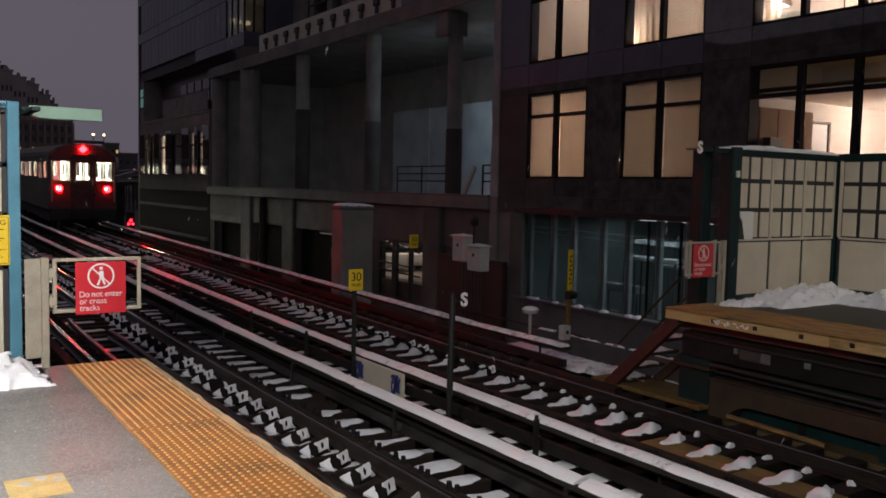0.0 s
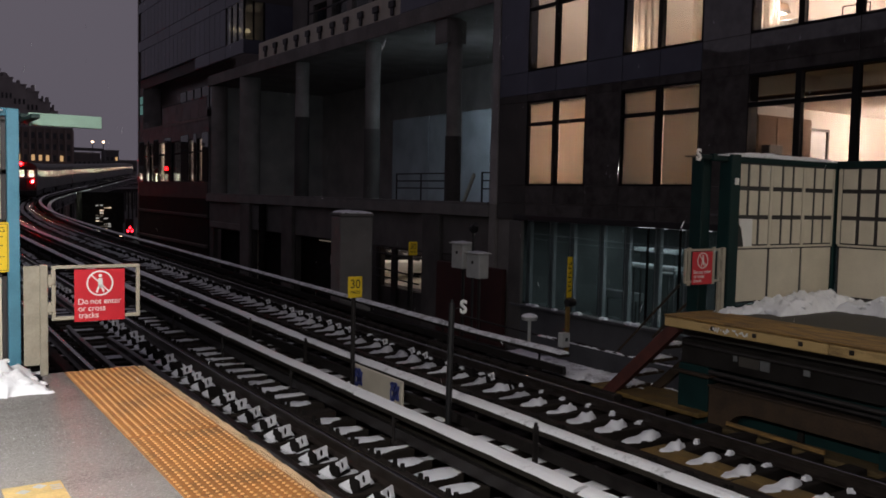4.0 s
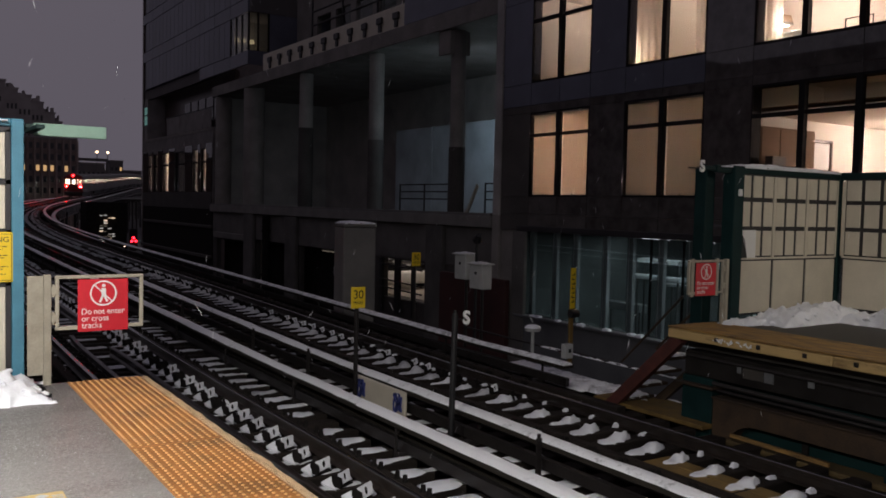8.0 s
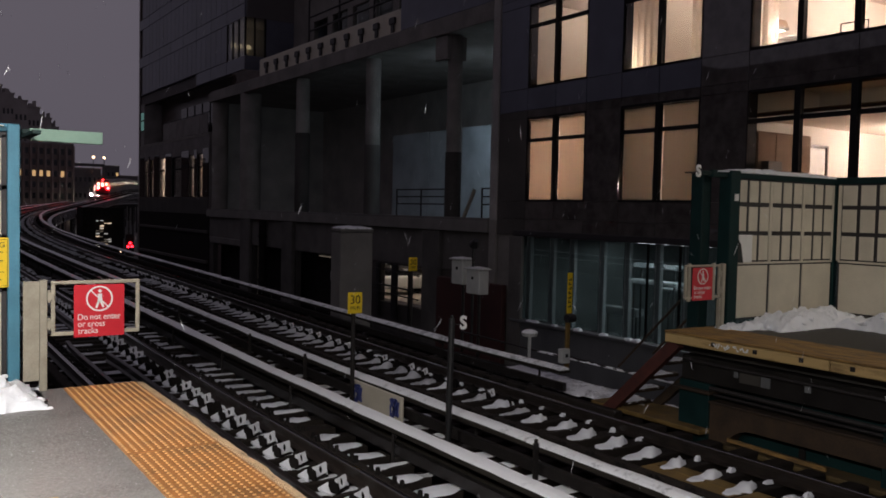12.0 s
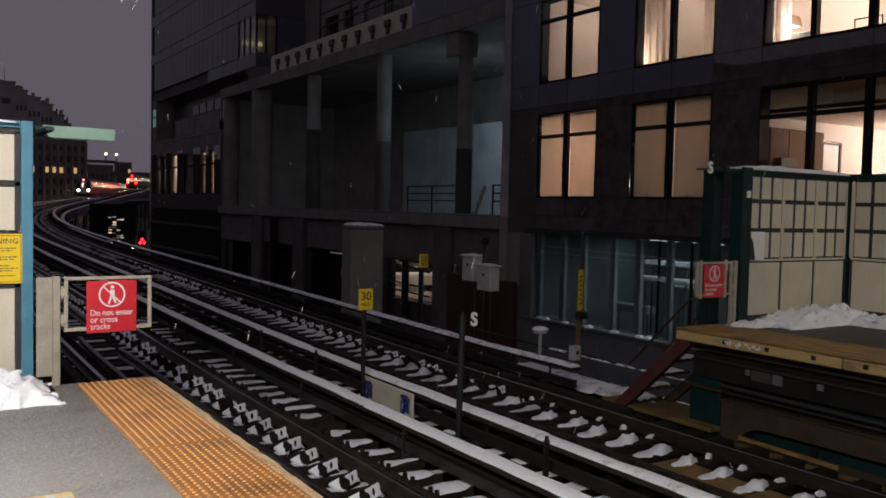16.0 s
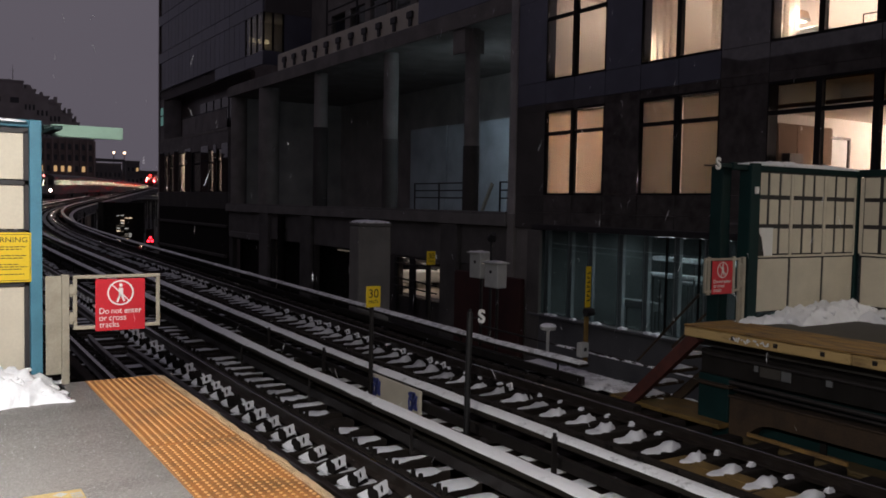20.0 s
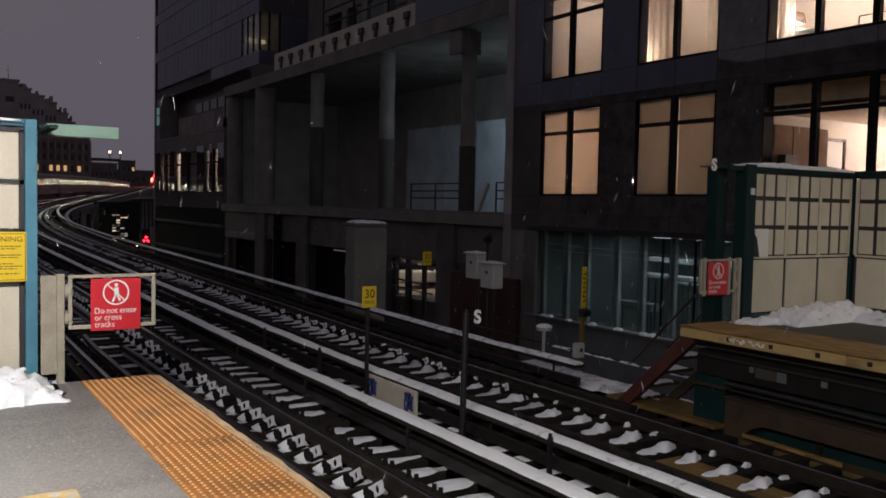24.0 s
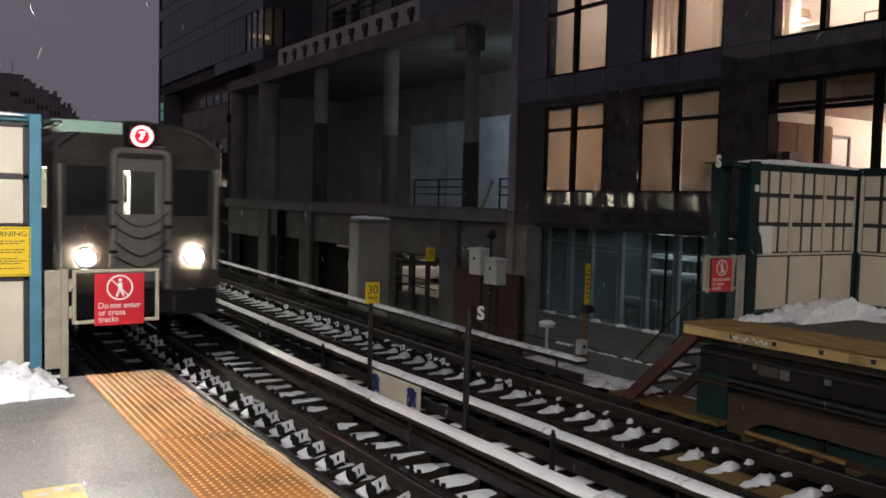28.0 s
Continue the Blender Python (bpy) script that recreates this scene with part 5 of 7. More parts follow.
bm = bmesh.new()
soft_box(bm, 8.56, 9.1, -16, 6.75, -1.36, -1.29, 0.02)
part("waler", bm, M["drab_ochre"], op)
for y in (7.21, 4.5, 1.8, -0.9, -3.6):
    bm = bmesh.new()
    soft_box(bm, 8.68, 9.06, y - 0.24, y + 0.24, -1.9, -0.62, 0.01)
    part("column", bm, M["deep_green"], op)
for y, w, tone in ((6.6, 0.03, "slate"), (6.4, 0.145, "wet_deck"), (6.18, 0.065, "slate"), (5.63, 0.04, "slate"), (3.3, 0.25, "wet_deck")):
    bm = bmesh.new()
    soft_box(bm, 8.705, 8.73, y - w, y + w, -0.52 if w > 0.04 else -0.47, -0.38, 0.004)
    part("grey_panel", bm, M[tone], op)
bm = bmesh.new()
bar(bm, (8.5, 8.55, -1.25), (8.52, 7.35, -0.12), 0.1, 0.16)
part("brace", bm, M["rust"], op, "rusty red diagonal steel brace")
bm = bmesh.new()
bar(bm, (9.2, 8.35, -1.25), (9.2, 7.4, -0.4), 0.08, 0.12)
part("brace", bm, M["brown_steel"], op)

for y0, z0, y1, z1, x in ((8.02, 0.31, 8.66, -0.31, 9.3), (7.63, 0.30, 7.98, 0.0, 9.3)):
    bm = bmesh.new()
    rod(bm, (x, y0, z0), (x, y1 + 0.5, z1 - 0.5), 0.018, 8)
    part("stair_handrail", bm, M["brown_steel"], op, "thin rusty handrail of the end stair")
for k in range(4):
    bm = bmesh.new()
    soft_box(bm, 8.62, 9.15, 7.62 + 0.24 * k, 7.86 + 0.24 * k, -0.48 - 0.23 * k, -0.44 - 0.23 * k, 0.006)
    part("stair_tread", bm, M["brown_steel"], op)
    bm = bmesh.new()
    mound(bm, 8.66, 9.1, 7.63 + 0.24 * k, 7.85 + 0.24 * k, -0.44 - 0.23 * k, 0.03, 10, 6, 61.0 + k, 0.2)
    part("snow_patch", bm, M["dirty_snow"], op, smooth=True)
# windscreen of the opposite platform: a face across, then a run along
sh = thing("windscreen", "beige gridded windscreen with dark green frame beside a snow bank", "windscreen", "platform windscreens")
for x, y, w in ((9.52, 7.42, 0.10), (11.95, 7.42, 0.05)):
    bm = bmesh.new()
    soft_box(bm, x - w, x + w, y - w, y + w, 0, 2.12, 0.01)
    part("post", bm, M["deep_green"], sh)
bm = bmesh.new()
soft_box(bm, 9.14, 9.32, 7.56, 7.76, -0.28, 2.1, 0.01)
part("column", bm, M["deep_green"], sh)
bm = bmesh.new()
soft_box(bm, 9.12, 12.0, 7.38, 7.46, 2.02, 2.12, 0.01)
soft_box(bm, 11.91, 11.99, -9, 7.42, 2.02, 2.12, 0.01)
soft_box(bm, 8.86, 9.2, 7.4, 7.46, 2.04, 2.1, 0.01)
part("top_rail", bm, M["deep_green"], sh)
lay = ((0.12, 0.835), (0.905, 1.25), (1.31, 1.645), (1.705, 2.0))
def grid_bay(across, a, b):
    """One bay of the screen between a and b: two wide panels below, rows of small ones above."""
    def bx(bm, u0, u1, v0, v1, z0, z1, w=0.003):
        if across:
            soft_box(bm, u0, u1, 7.42 + v0, 7.42 + v1, z0, z1, w)
        else:
            soft_box(bm, 11.95 + v0, 11.95 + v1, u0, u1, z0, z1, w)
    bm = bmesh.new()
    bx(bm, a, b, -0.012, 0.02, 0.10, 2.02)
    part("backing", bm, M["frame_dark"], sh)
    for r, (z0, z1) in enumerate(lay):
        n = 1 if r == 0 else 3
        for k in range(n):
            u0 = a + 0.012 + (b - a - 0.024) * k / n
            u1 = a + 0.012 + (b - a - 0.024) * (k + 1) / n
            g = 0.018 if r == 0 else 0.03
            bm = bmesh.new()
            bx(bm, u0 + g, u1 - g, -0.026, 0.0, z0, z1)
            part("panel", bm, M["beige"], sh)
    bm = bmesh.new()
    bx(bm, a, b, -0.03, 0.0, 0.855, 0.885)
    bx(bm, b - 0.026, b + 0.026, -0.034, 0.0, 0.885, 2.0)
    part("rail_bar", bm, M["beige"], sh)
for k in range(3):
    grid_bay(True, 9.63 + 0.76 * k, 9.63 + 0.76 * (k + 1))
for k in range(9):
    grid_bay(False, 6.45 - 0.86 * k, 7.31 - 0.86 * k)
bm = bmesh.new()
mound(bm, 9.2, 12.0, 7.36, 7.5, 2.115, 0.05, 40, 5, 9.0)
part("snow_cap", bm, M["snow"], sh, smooth=True)
wl2 = thing("small_label", "small white label on the green windscreen post", "label", at=(9.52, 7.30, 1.76))
bm = bmesh.new()
soft_box(bm, -0.03, 0.03, -0.008, 0.02, -0.045, 0.045, 0.003)
part("plate", bm, M["white"], wl2)
nt = thing("paper_notice", "torn white notice pasted on the windscreen", "notice", at=(9.83, 7.38, 1.08))
bm = bmesh.new()
soft_box(bm, -0.13, 0.15, -0.006, 0.012, -0.2, 0.18, 0.002)
part("sheet", bm, M["white"], nt)
bm = bmesh.new()
b2v = [bm.verts.new(c) for c in ((-0.16, -0.012, 0.12), (-0.10, -0.012, 0.05), (-0.04, -0.012, -0.2), (-0.16, -0.012, -0.2), (-0.16, -0.007, 0.12), (-0.10, -0.007, 0.05), (-0.04, -0.007, -0.2), (-0.16, -0.007, -0.2))]
for f in ((0, 1, 2, 3), (4, 7, 6, 5), (0, 4, 5, 1), (1, 5, 6, 2), (2, 6, 7, 3), (3, 7, 4, 0)):
    bm.faces.new([b2v[i] for i in f])
part("torn_flap", bm, M["black"], nt)
s2 = thing("s_marker", "white letter S on a bracket of the opposite windscreen", "sign", "letter markers", at=(8.84, 7.40, 2.06))
bm = bmesh.new()
rod(bm, (-0.22, 0.02, 0.0), (0.15, 0.02, 0.0), 0.012, 6)
part("arm", bm, M["black"], s2)
lettering("letter", "S", 0.21, M["white"], s2, pose(0.0, -0.01, 0.02, 90, 0, 0), thick=0.01, bold=0.006, wide=0.92)
exit_gate("platform_gate", "beige gate with red notice beside the opposite windscreen", 9.25, 7.30, True, 1.0)
for i, (x0, x1, y0, y1, h) in enumerate(((9.15, 9.68, 7.12, 7.38, 0.08), (9.45, 10.05, 7.05, 7.37, 0.1), (9.75, 11.9, 6.72, 7.385, 0.25), (11.0, 11.93, -6, 7.25, 0.62))):
    bm = bmesh.new()
    mound(bm, x0, x1, y0, y1, 0.0, h, 60, 30 if i < 3 else 140, 30.0 + i)
    plain("snow_heap", bm, M["snow"], "lumpy bank of ploughed snow on the opposite platform", "snow", "snow banks", "stuff", True)

# ---- the buildings along the line: facade at x = 17.5 ----
FX = 17.5
rb = thing("building_right", "dark modern block with polished black base and lit windows", "building", kind="structure")
ROW1, ROW2, ROW3 = (1.85, 4.56), (5.52, 8.19), (9.24, 11.86)
COLS = ((18.90, 21.66, 1), (14.66, 17.46, 1), (7.75, 13.22, 3), (0.2, 5.6, 3))
holes = [(a, b, z0, z1) for a, b, n in COLS for z0, z1 in (ROW1, ROW2, ROW3)]
SHOP = (5.0, 22.2, STREET + 0.4, 0.72)
SILL = -2.03
bm = bmesh.new()
wall_x(bm, FX + 0.06, FX + 0.35, -16, 23.15, STREET, 24, holes + [SHOP])
part("wall", bm, M["dark_concrete"], rb)
# cladding panels, proud of the wall
ybr = [-16, -10.2, -4.6, -1.2, 0.2, 5.6, 6.7, 7.75, 10.45, 13.22, 14.66, 16.06, 17.46, 18.90, 20.28, 21.66, 23.15]
zbr = [0.74, 1.28, 1.85, 4.56, 4.80, 5.52, 8.19, 8.47, 9.24, 11.86, 12.9, 15, 18, 21, 24]
for a, b in zip(ybr, ybr[1:]):
    for c, d in zip(zbr, zbr[1:]):
        y, z = (a + b) / 2, (c + d) / 2
        if any(h[0] < y < h[1] and h[2] < z < h[3] for h in holes):
            continue
        black = z < 4.8 or y < 14.66
        bm = bmesh.new()
        g = 0.008 if black else 0.012
        soft_box(bm, FX, FX + 0.055, a + g, b - g, c + g * 0.5, d - g * 0.5, 0.004)
        part("cladding_panel", bm, M["base_dark"] if black and y > 21.66 else M["granite"] if black else M["panel_blue"], rb)
# pilaster where the block meets the open frame
bm = bmesh.new()
soft_box(bm, FX - 0.05, FX + 0.5, 23.17, 23.55, STREET, 1.2, 0.02)
part("pilaster", bm, M["dark_concrete"], rb)
# paler upper part: the lit edge is put into its colour
bm = bmesh.new()
soft_box(bm, FX - 0.05, FX + 0.5, 23.17, 23.55, 1.203, 12, 0.02)
part("pilaster", bm, M["lifted_concrete"], rb, "concrete pilaster toned paler where its edge catches light")
bm = bmesh.new()
soft_box(bm, FX - 0.08, FX + 0.055, 21.7, 22.35, STREET, 0.70, 0.02)
part("base_pier", bm, M["deep_grey_concrete"], rb)


def bay_window(y0, y1, z0, z1, n, parent):
    """Frame, mullions, transom and panes of one window."""
    bm = bmesh.new()
    w = 0.055
    x0, x1 = FX - 0.01, FX + 0.11
    for a, b, c, d in ((y0, y0 + 0.03, z0, z1), (y1 - 0.03, y1, z0, z1), (y0 + 0.03, y1 - 0.03, z0, z0 + w), (y0 + 0.03, y1 - 0.03, z1 - w, z1)):
        box(bm, x0, FX + 0.348, a, b, c, d)
    edges = [y0 + (y1 - y0) * k / (n + 1) for k in range(n + 2)]
    for e in edges[1:-1]:
        box(bm, x0 - 0.03, x1, e - 0.075, e + 0.075, z0 + w, z1 - w)
    tz = z0 + 1.97
    for a, b in zip(edges, edges[1:]):
        lo = a + (0.03 if a == y0 else 0.075)
        hi = b - (0.03 if b == y1 else 0.075)
        box(bm, x0, x1, lo, hi, tz - 0.05, tz + 0.05)
    win = part("window", bm, M["mullion"], parent, "black metal window frame")
    for a, b in zip(edges, edges[1:]):
        lo = a + (0.03 if a == y0 else 0.075)
        hi = b - (0.03 if b == y1 else 0.075)
        for c, d in ((z0 + w, tz - 0.05), (tz + 0.05, z1 - w)):
            bm = bmesh.new()
            box(bm, FX + 0.03, FX + 0.042, lo, hi, c, d)
            p = part("pane", bm, M["facade_glass"], win)
            p.visible_shadow = False
    return win


for y0, y1, n in COLS:
    for z0, z1 in (ROW1, ROW2, ROW3):
        bay_window(y0, y1, z0, z1, n, rb)


def room(y0, y1, z0, z1, deep, lamps, drop=0.35):
    """A plain painted room behind a window, with its ceiling lamp."""
    r = thing("room", "warm painted room seen through the window", "room", kind="structure")
    x0, x1 = FX + 0.352, FX + 0.352 + deep
    bm = bmesh.new()
    box(bm, x1, x1 + 0.1, y0, y1, z0, z1)
    box(bm, x0, x1, y0 - 0.1, y0, z0, z1)
    box(bm, x0, x1, y1, y1 + 0.1, z0, z1)
    part("room_wall", bm, M["room"], r)
    bm = bmesh.new()
    box(bm, x0, x1 + 0.1, y0 - 0.1, y1 + 0.1, z1, z1 + 0.1)
    part("room_ceiling", bm, M["room"], r)
    bm = bmesh.new()
    box(bm, x0, x1 + 0.1, y0 - 0.1, y1 + 0.1, z0 - 0.1, z0)
    part("room_floor", bm, M["room_wood"], r)
    for x, y, watt in lamps:
        point_lamp("room_lamp", (x0 + x, y, z1 - drop), watt, WARM, 0.12)
        cl = thing("ceiling_lamp", "round glowing ceiling lamp in the room", "lamp", "room lamps", at=(x0 + x, y, z1))
        bm = bmesh.new()
        rod(bm, (0, 0, -0.07), (0, 0, 0.0), 0.18, 16)
        part("shade", bm, M["lamp_warm"], cl)
    return r


def roller_shade(y0, y1, z0, z1, mat):
    g = thing("roller_shade", "beige roller shade drawn down behind the window", "shade", "roller shades", at=(FX + 0.13, 0, 0))
    bm = bmesh.new()
    box(bm, 0.0, 0.004, y0 + 0.02, y1 - 0.02, z0 + 0.02, z1)
    part("cloth", bm, mat, g)
    bm = bmesh.new()
    rod(bm, (0.01, y0, z1 - 0.02), (0.01, y1, z1 - 0.02), 0.03, 8)
    part("roller", bm, M["beige"], g)
    bm = bmesh.new()
    box(bm, -0.006, 0.012, y0 + 0.02, y1 - 0.02, z0 + 0.005, z0 + 0.03)
    part("hem_bar", bm, M["beige"], g)
    bm = bmesh.new()
    rod(bm, (-0.01, (y0 + y1) / 2 + 0.1, z0 + 0.03), (-0.01, (y0 + y1) / 2 + 0.14, z0 + 0.05), 0.02, 6)
    part("pull", bm, M["black"], g)


room(18.6, 21.9, 1.85, 4.6, 4.0, ((2.6, 20.2, 250),), 1.3)
room(14.4, 17.7, 1.85, 4.6, 4.0, ((2.6, 16.0, 66),), 1.3)
room(7.4, 13.5, 1.28, 3.93, 6.5, ((4.7, 11.6, 350),))
# low void above the ceiling, given a weak added lamp for its dim look
room(7.4, 13.5, 4.05, 4.85, 3.0, ((1.5, 10.5, 1.2),), 0.3)
room(18.6, 21.9, 5.5, 8.4, 4.0, ((2.0, 20.2, 66),))
room(14.4, 17.7, 5.5, 8.4, 4.0, ((2.4, 16.4, 48),))
room(7.4, 13.5, 5.0, 7.6, 6.5, ((2.6, 11.2, 190), (4.4, 11.4, 260)))
for z0, ya, yb, mat in ((1.9, 20.33, 21.63, "shade_light"), (1.9, 18.93, 20.22, "shade_light"), (1.9, 16.13, 17.45, "shade_light"), (1.9, 14.69, 15.98, "shade_light")):
    roller_shade(ya, yb, z0, 4.46, M[mat])


def curtain(y0, y1, z0, z1, x, seed):
    g = thing("curtain", "pale gathered curtain hanging at the window", "curtain", "curtains", at=(FX + x, 0, 0))
    bm = bmesh.new()
    n = max(6, int((y1 - y0) / 0.025))
    rows_v = []
    for i in range(n + 1):
        y = y0 + (y1 - y0) * i / n
        w = 0.045 * math.sin(i * 0.62 + seed) + 0.03 * math.sin(i * 1.37 + seed * 2) + 0.05 * noise.noise((i * 0.15, seed, 0))
        rows_v.append((bm.verts.new((w, y, z0)), bm.verts.new((w * 0.7, y, z1))))
    for (a, b), (c, d) in zip(rows_v, rows_v[1:]):
        bm.faces.new((a, c, d, b))
    part("cloth", bm, M["curtain"], g, smooth=True)


curtain(16.45, 17.4, 5.6, 8.2, 0.36, 0.2)
curtain(14.75, 15.35, 5.6, 8.2, 0.36, 1.2)
curtain(12.72, 13.16, 5.6, 8.2, 0.36, 2.0)
for x, y, z, watt in ((0.62, 17.42, 5.5, 9), (1.0, 15.55, 5.5, 16)):
    lamp2 = thing("floor_lamp", "short lit floor lamp with a pale shade behind the window", "lamp", "floor lamps", at=(FX + x, y, z))
    bm = bmesh.new()
    rod(bm, (0, 0, 0), (0, 0, 0.02), 0.09, 12)
    rod(bm, (0, 0, 0.02), (0, 0, 0.13), 0.015, 8)
    part("foot", bm, M["mullion"], lamp2)
    bm = bmesh.new()
    rod(bm, (0, 0, 0.12), (0, 0, 0.56 if y > 16 else 0.3), 0.10, 14, 0.07)
    part("shade", bm, M["lamp_warm"], lamp2)
    point_lamp("floor_lamp_light", (FX + x + 0.2, y - 0.05, z + 0.75), watt, WARM, 0.1)
hood = thing("range_hood", "grey metal hood hanging above a lit worktop", "hood", at=(FX + 0.95, 13.2, 6.12))
bm = bmesh.new()
soft_box(bm, -0.22, 0.22, -0.23, 0.23, 0, 0.06, 0.01)
part("rim", bm, M["stainless"], hood)
bm = bmesh.new()
v = [bm.verts.new((x * w, y * w, z)) for z, w in ((0.06, 1.0), (0.24, 0.8)) for x, y in ((-0.21, -0.22), (0.21, -0.22), (0.21, 0.22), (-0.21, 0.22))]
for f in ((0, 3, 2, 1), (4, 5, 6, 7), (0, 1, 5, 4), (1, 2, 6, 5), (2, 3, 7, 6), (3, 0, 4, 7)):
    bm.faces.new([v[i] for i in f])
part("canopy", bm, M["taupe_brown"], hood, "brownish tapering canopy")
bm = bmesh.new()
soft_box(bm, -0.15, 0.15, -0.16, 0.16, -0.02, -0.003, 0.004)
part("light_panel", bm, M["lamp_warm"], hood)
# added fill in front of the hood to whiten the worktop
point_lamp("hood_light", (FX + 0.62, 12.75, 6.04), 45, WARM, 0.08)
cntr = thing("worktop", "white worktop lit from above", "worktop", at=(FX + 1.0, 12.85, 5.0))
bm = bmesh.new()
soft_box(bm, -0.35, 0.35, -0.55, 0.55, 0.0, 0.82, 0.01)
part("cabinet", bm, M["white"], cntr)
bm = bmesh.new()
soft_box(bm, -0.37, 0.37, -0.57, 0.57, 0.823, 0.86, 0.008)
part("slab", bm, M["white"], cntr)
pic = thing("picture_frame", "empty dark picture frame leaning on the sill", "picture frame", at=(FX + 0.7, 11.0, 5.58))
bm = bmesh.new()
for a, b, c, d in ((-0.33, 0.33, 0, 0.018), (-0.33, 0.33, 0.342, 0.36), (-0.33, -0.312, 0.018, 0.342), (0.312, 0.33, 0.018, 0.342)):
    box(bm, -0.012, 0.012, a, b, c, d)
part("moulding", bm, M["mullion"], pic)
dr = thing("room_door", "pale closed door in the far room wall", "door", kind="structure", at=(20.75, 13.48, 1.28))
bm = bmesh.new()
soft_box(bm, -0.42, 0.42, -0.02, 0.015, 0.0, 2.1, 0.01)
part("leaf", bm, M["white"], dr)
bm = bmesh.new()
for a, b, c, d in ((-0.53, -0.46, 0, 2.18), (0.46, 0.53, 0, 2.18), (-0.46, 0.46, 2.11, 2.18)):
    box(bm, a, b, -0.045, 0.015, c, d)
part("door_frame", bm, M["brown_panel"], dr)
cup = thing("cabinet", "small dark cabinet hung on the brown boards", "cabinet", at=(18.32, 13.08, 2.55))
bm = bmesh.new()
soft_box(bm, -0.27, 0.27, -0.12, 0.1, 0.0, 0.34, 0.01)
part("body", bm, M["brown_panel"], cup)

# made-up boards: the side wall's dimness is put into their brown
wd = thing("wardrobe", "tall brown boards added to darken the room's side wall", "wardrobe", at=(FX + 1.5, 13.34, 1.28))
bm = bmesh.new()
soft_box(bm, -1.1, 1.1, -0.13, 0.14, 0.0, 2.35, 0.01)
part("carcass", bm, M["taupe_brown"], wd)
for k in range(3):
    bm = bmesh.new()
    soft_box(bm, -1.08 + 0.73 * k, -0.37 + 0.73 * k, -0.15, -0.131, 0.05, 2.3, 0.006)
    part("door", bm, M["taupe_brown"], wd)

# the glazed base, bluish inside, with its fins
sf = thing("shop_front", "tall bluish glazed base of the block with steel fins", "shop front", kind="structure")
bm = bmesh.new()
box(bm, FX + 7.0, FX + 7.2, 5, 22.2, STREET, 0.7)
part("back_wall", bm, M["dim_blue"], sf)
bm = bmesh.new()
box(bm, FX + 0.36, FX + 7.0, 5, 22.2, 0.74, 0.84)
box(bm, FX + 0.36, FX + 7.0, 22.2, 22.3, STREET, 0.74)
box(bm, FX + 0.36, FX + 7.0, 4.9, 5.0, STREET, 0.74)
part("lining", bm, M["dim_blue"], sf)
FINS = (21.7, 20.55, 19.6, 18.3, 17.28, 16.14, 15.1, 13.9, 12.5, 11.0)
for y in FINS:
    bm = bmesh.new()
    soft_box(bm, FX + 0.24, FX + 0.38, y - 0.11, y + 0.11, SILL, 0.70, 0.01)
    part("fin", bm, M["fin_grey"], sf)
bm = bmesh.new()
soft_box(bm, FX - 0.04, FX + 0.36, 4.98, 22.2, 0.715, 0.90, 0.01)
part("header", bm, M["frame_dark"], sf)
bm = bmesh.new()
soft_box(bm, FX - 0.03, FX + 0.36, 5.0, 22.2, STREET + 0.42, SILL - 0.08, 0.01)
part("apron_wall", bm, M["slate"], sf, "smooth dark grey wall under the sill")
bm = bmesh.new()
soft_box(bm, FX - 0.12, FX + 0.36, 5.0, 22.2, SILL - 0.08, SILL, 0.01)
part("sill", bm, M["slate"], sf)
rnd = random.Random(31)
for y in (21.25, 20.95, 20.0, 18.9, 17.8, 16.87, 16.55, 15.3):
    bm = bmesh.new()
    mound(bm, FX - 0.12, FX + 0.05, y - rnd.uniform(0.1, 0.2), y + rnd.uniform(0.1, 0.2), SILL, 0.08, 6, 10, y, 0.1)
    part("snow_bit", bm, M["snow"], sf, smooth=True)
edges = [5.0, 8.2] + sorted(FINS) + [22.2]
for a, b in zip(edges, edges[1:]):
    bm = bmesh.new()
    box(bm, FX + 0.18, FX + 0.192, a + 0.01, b - 0.01, SILL, 0.70)
    p = part("pane", bm, M["shop_glass"], sf)
    p.visible_shadow = False
for y in (16.45, 15.3):
    bm = bmesh.new()
    box(bm, FX + 0.19, FX + 0.235, y - 0.03, y + 0.03, SILL, 0.70)
    part("glazing_bar", bm, M["mullion"], sf)
for ya, yb, z, h, x in ((17.2, 18.9, -0.02, 0.14, 2.4), (15.3, 15.7, 0.05, 0.2, 2.2), (16.84, 18.84, -0.5, 0.13, 2.0), (15.6, 18.6, -0.82, 0.08, 3.2), (13.2, 14.6, -1.3, 0.3, 2.4), (19.3, 20.9, -1.6, 0.25, 3.0)):
    ds = thing("display_shelf", "pale shelf unit inside the glazed base", "shelf", "display shelves", at=(FX + x, (ya + yb) / 2, STREET + 0.02))
    bm = bmesh.new()
    soft_box(bm, -0.2, 0.2, -(yb - ya) / 2, (yb - ya) / 2, z - h - STREET, z - STREET, 0.02)
    part("shelf_top", bm, M["fin_grey"], ds)
    bm = bmesh.new()
    for k in (-0.4, 0.4):
        box(bm, -0.02, 0.02, (yb - ya) * k - 0.02, (yb - ya) * k + 0.02, 0, z - h - STREET)
    part("support", bm, M["slate"], ds)
area_lamp("shop_tube_light", (FX + 1.5, 14.5, 0.55), (FX + 1.5, 14.5, -5), 92, (0.90, 0.98, 0.98), 0.3, 9)
area_lamp("shop_tube_light", (FX + 4.5, 14.5, 0.55), (FX + 4.5, 14.5, -5), 100, (0.90, 0.98, 0.98), 0.3, 14)
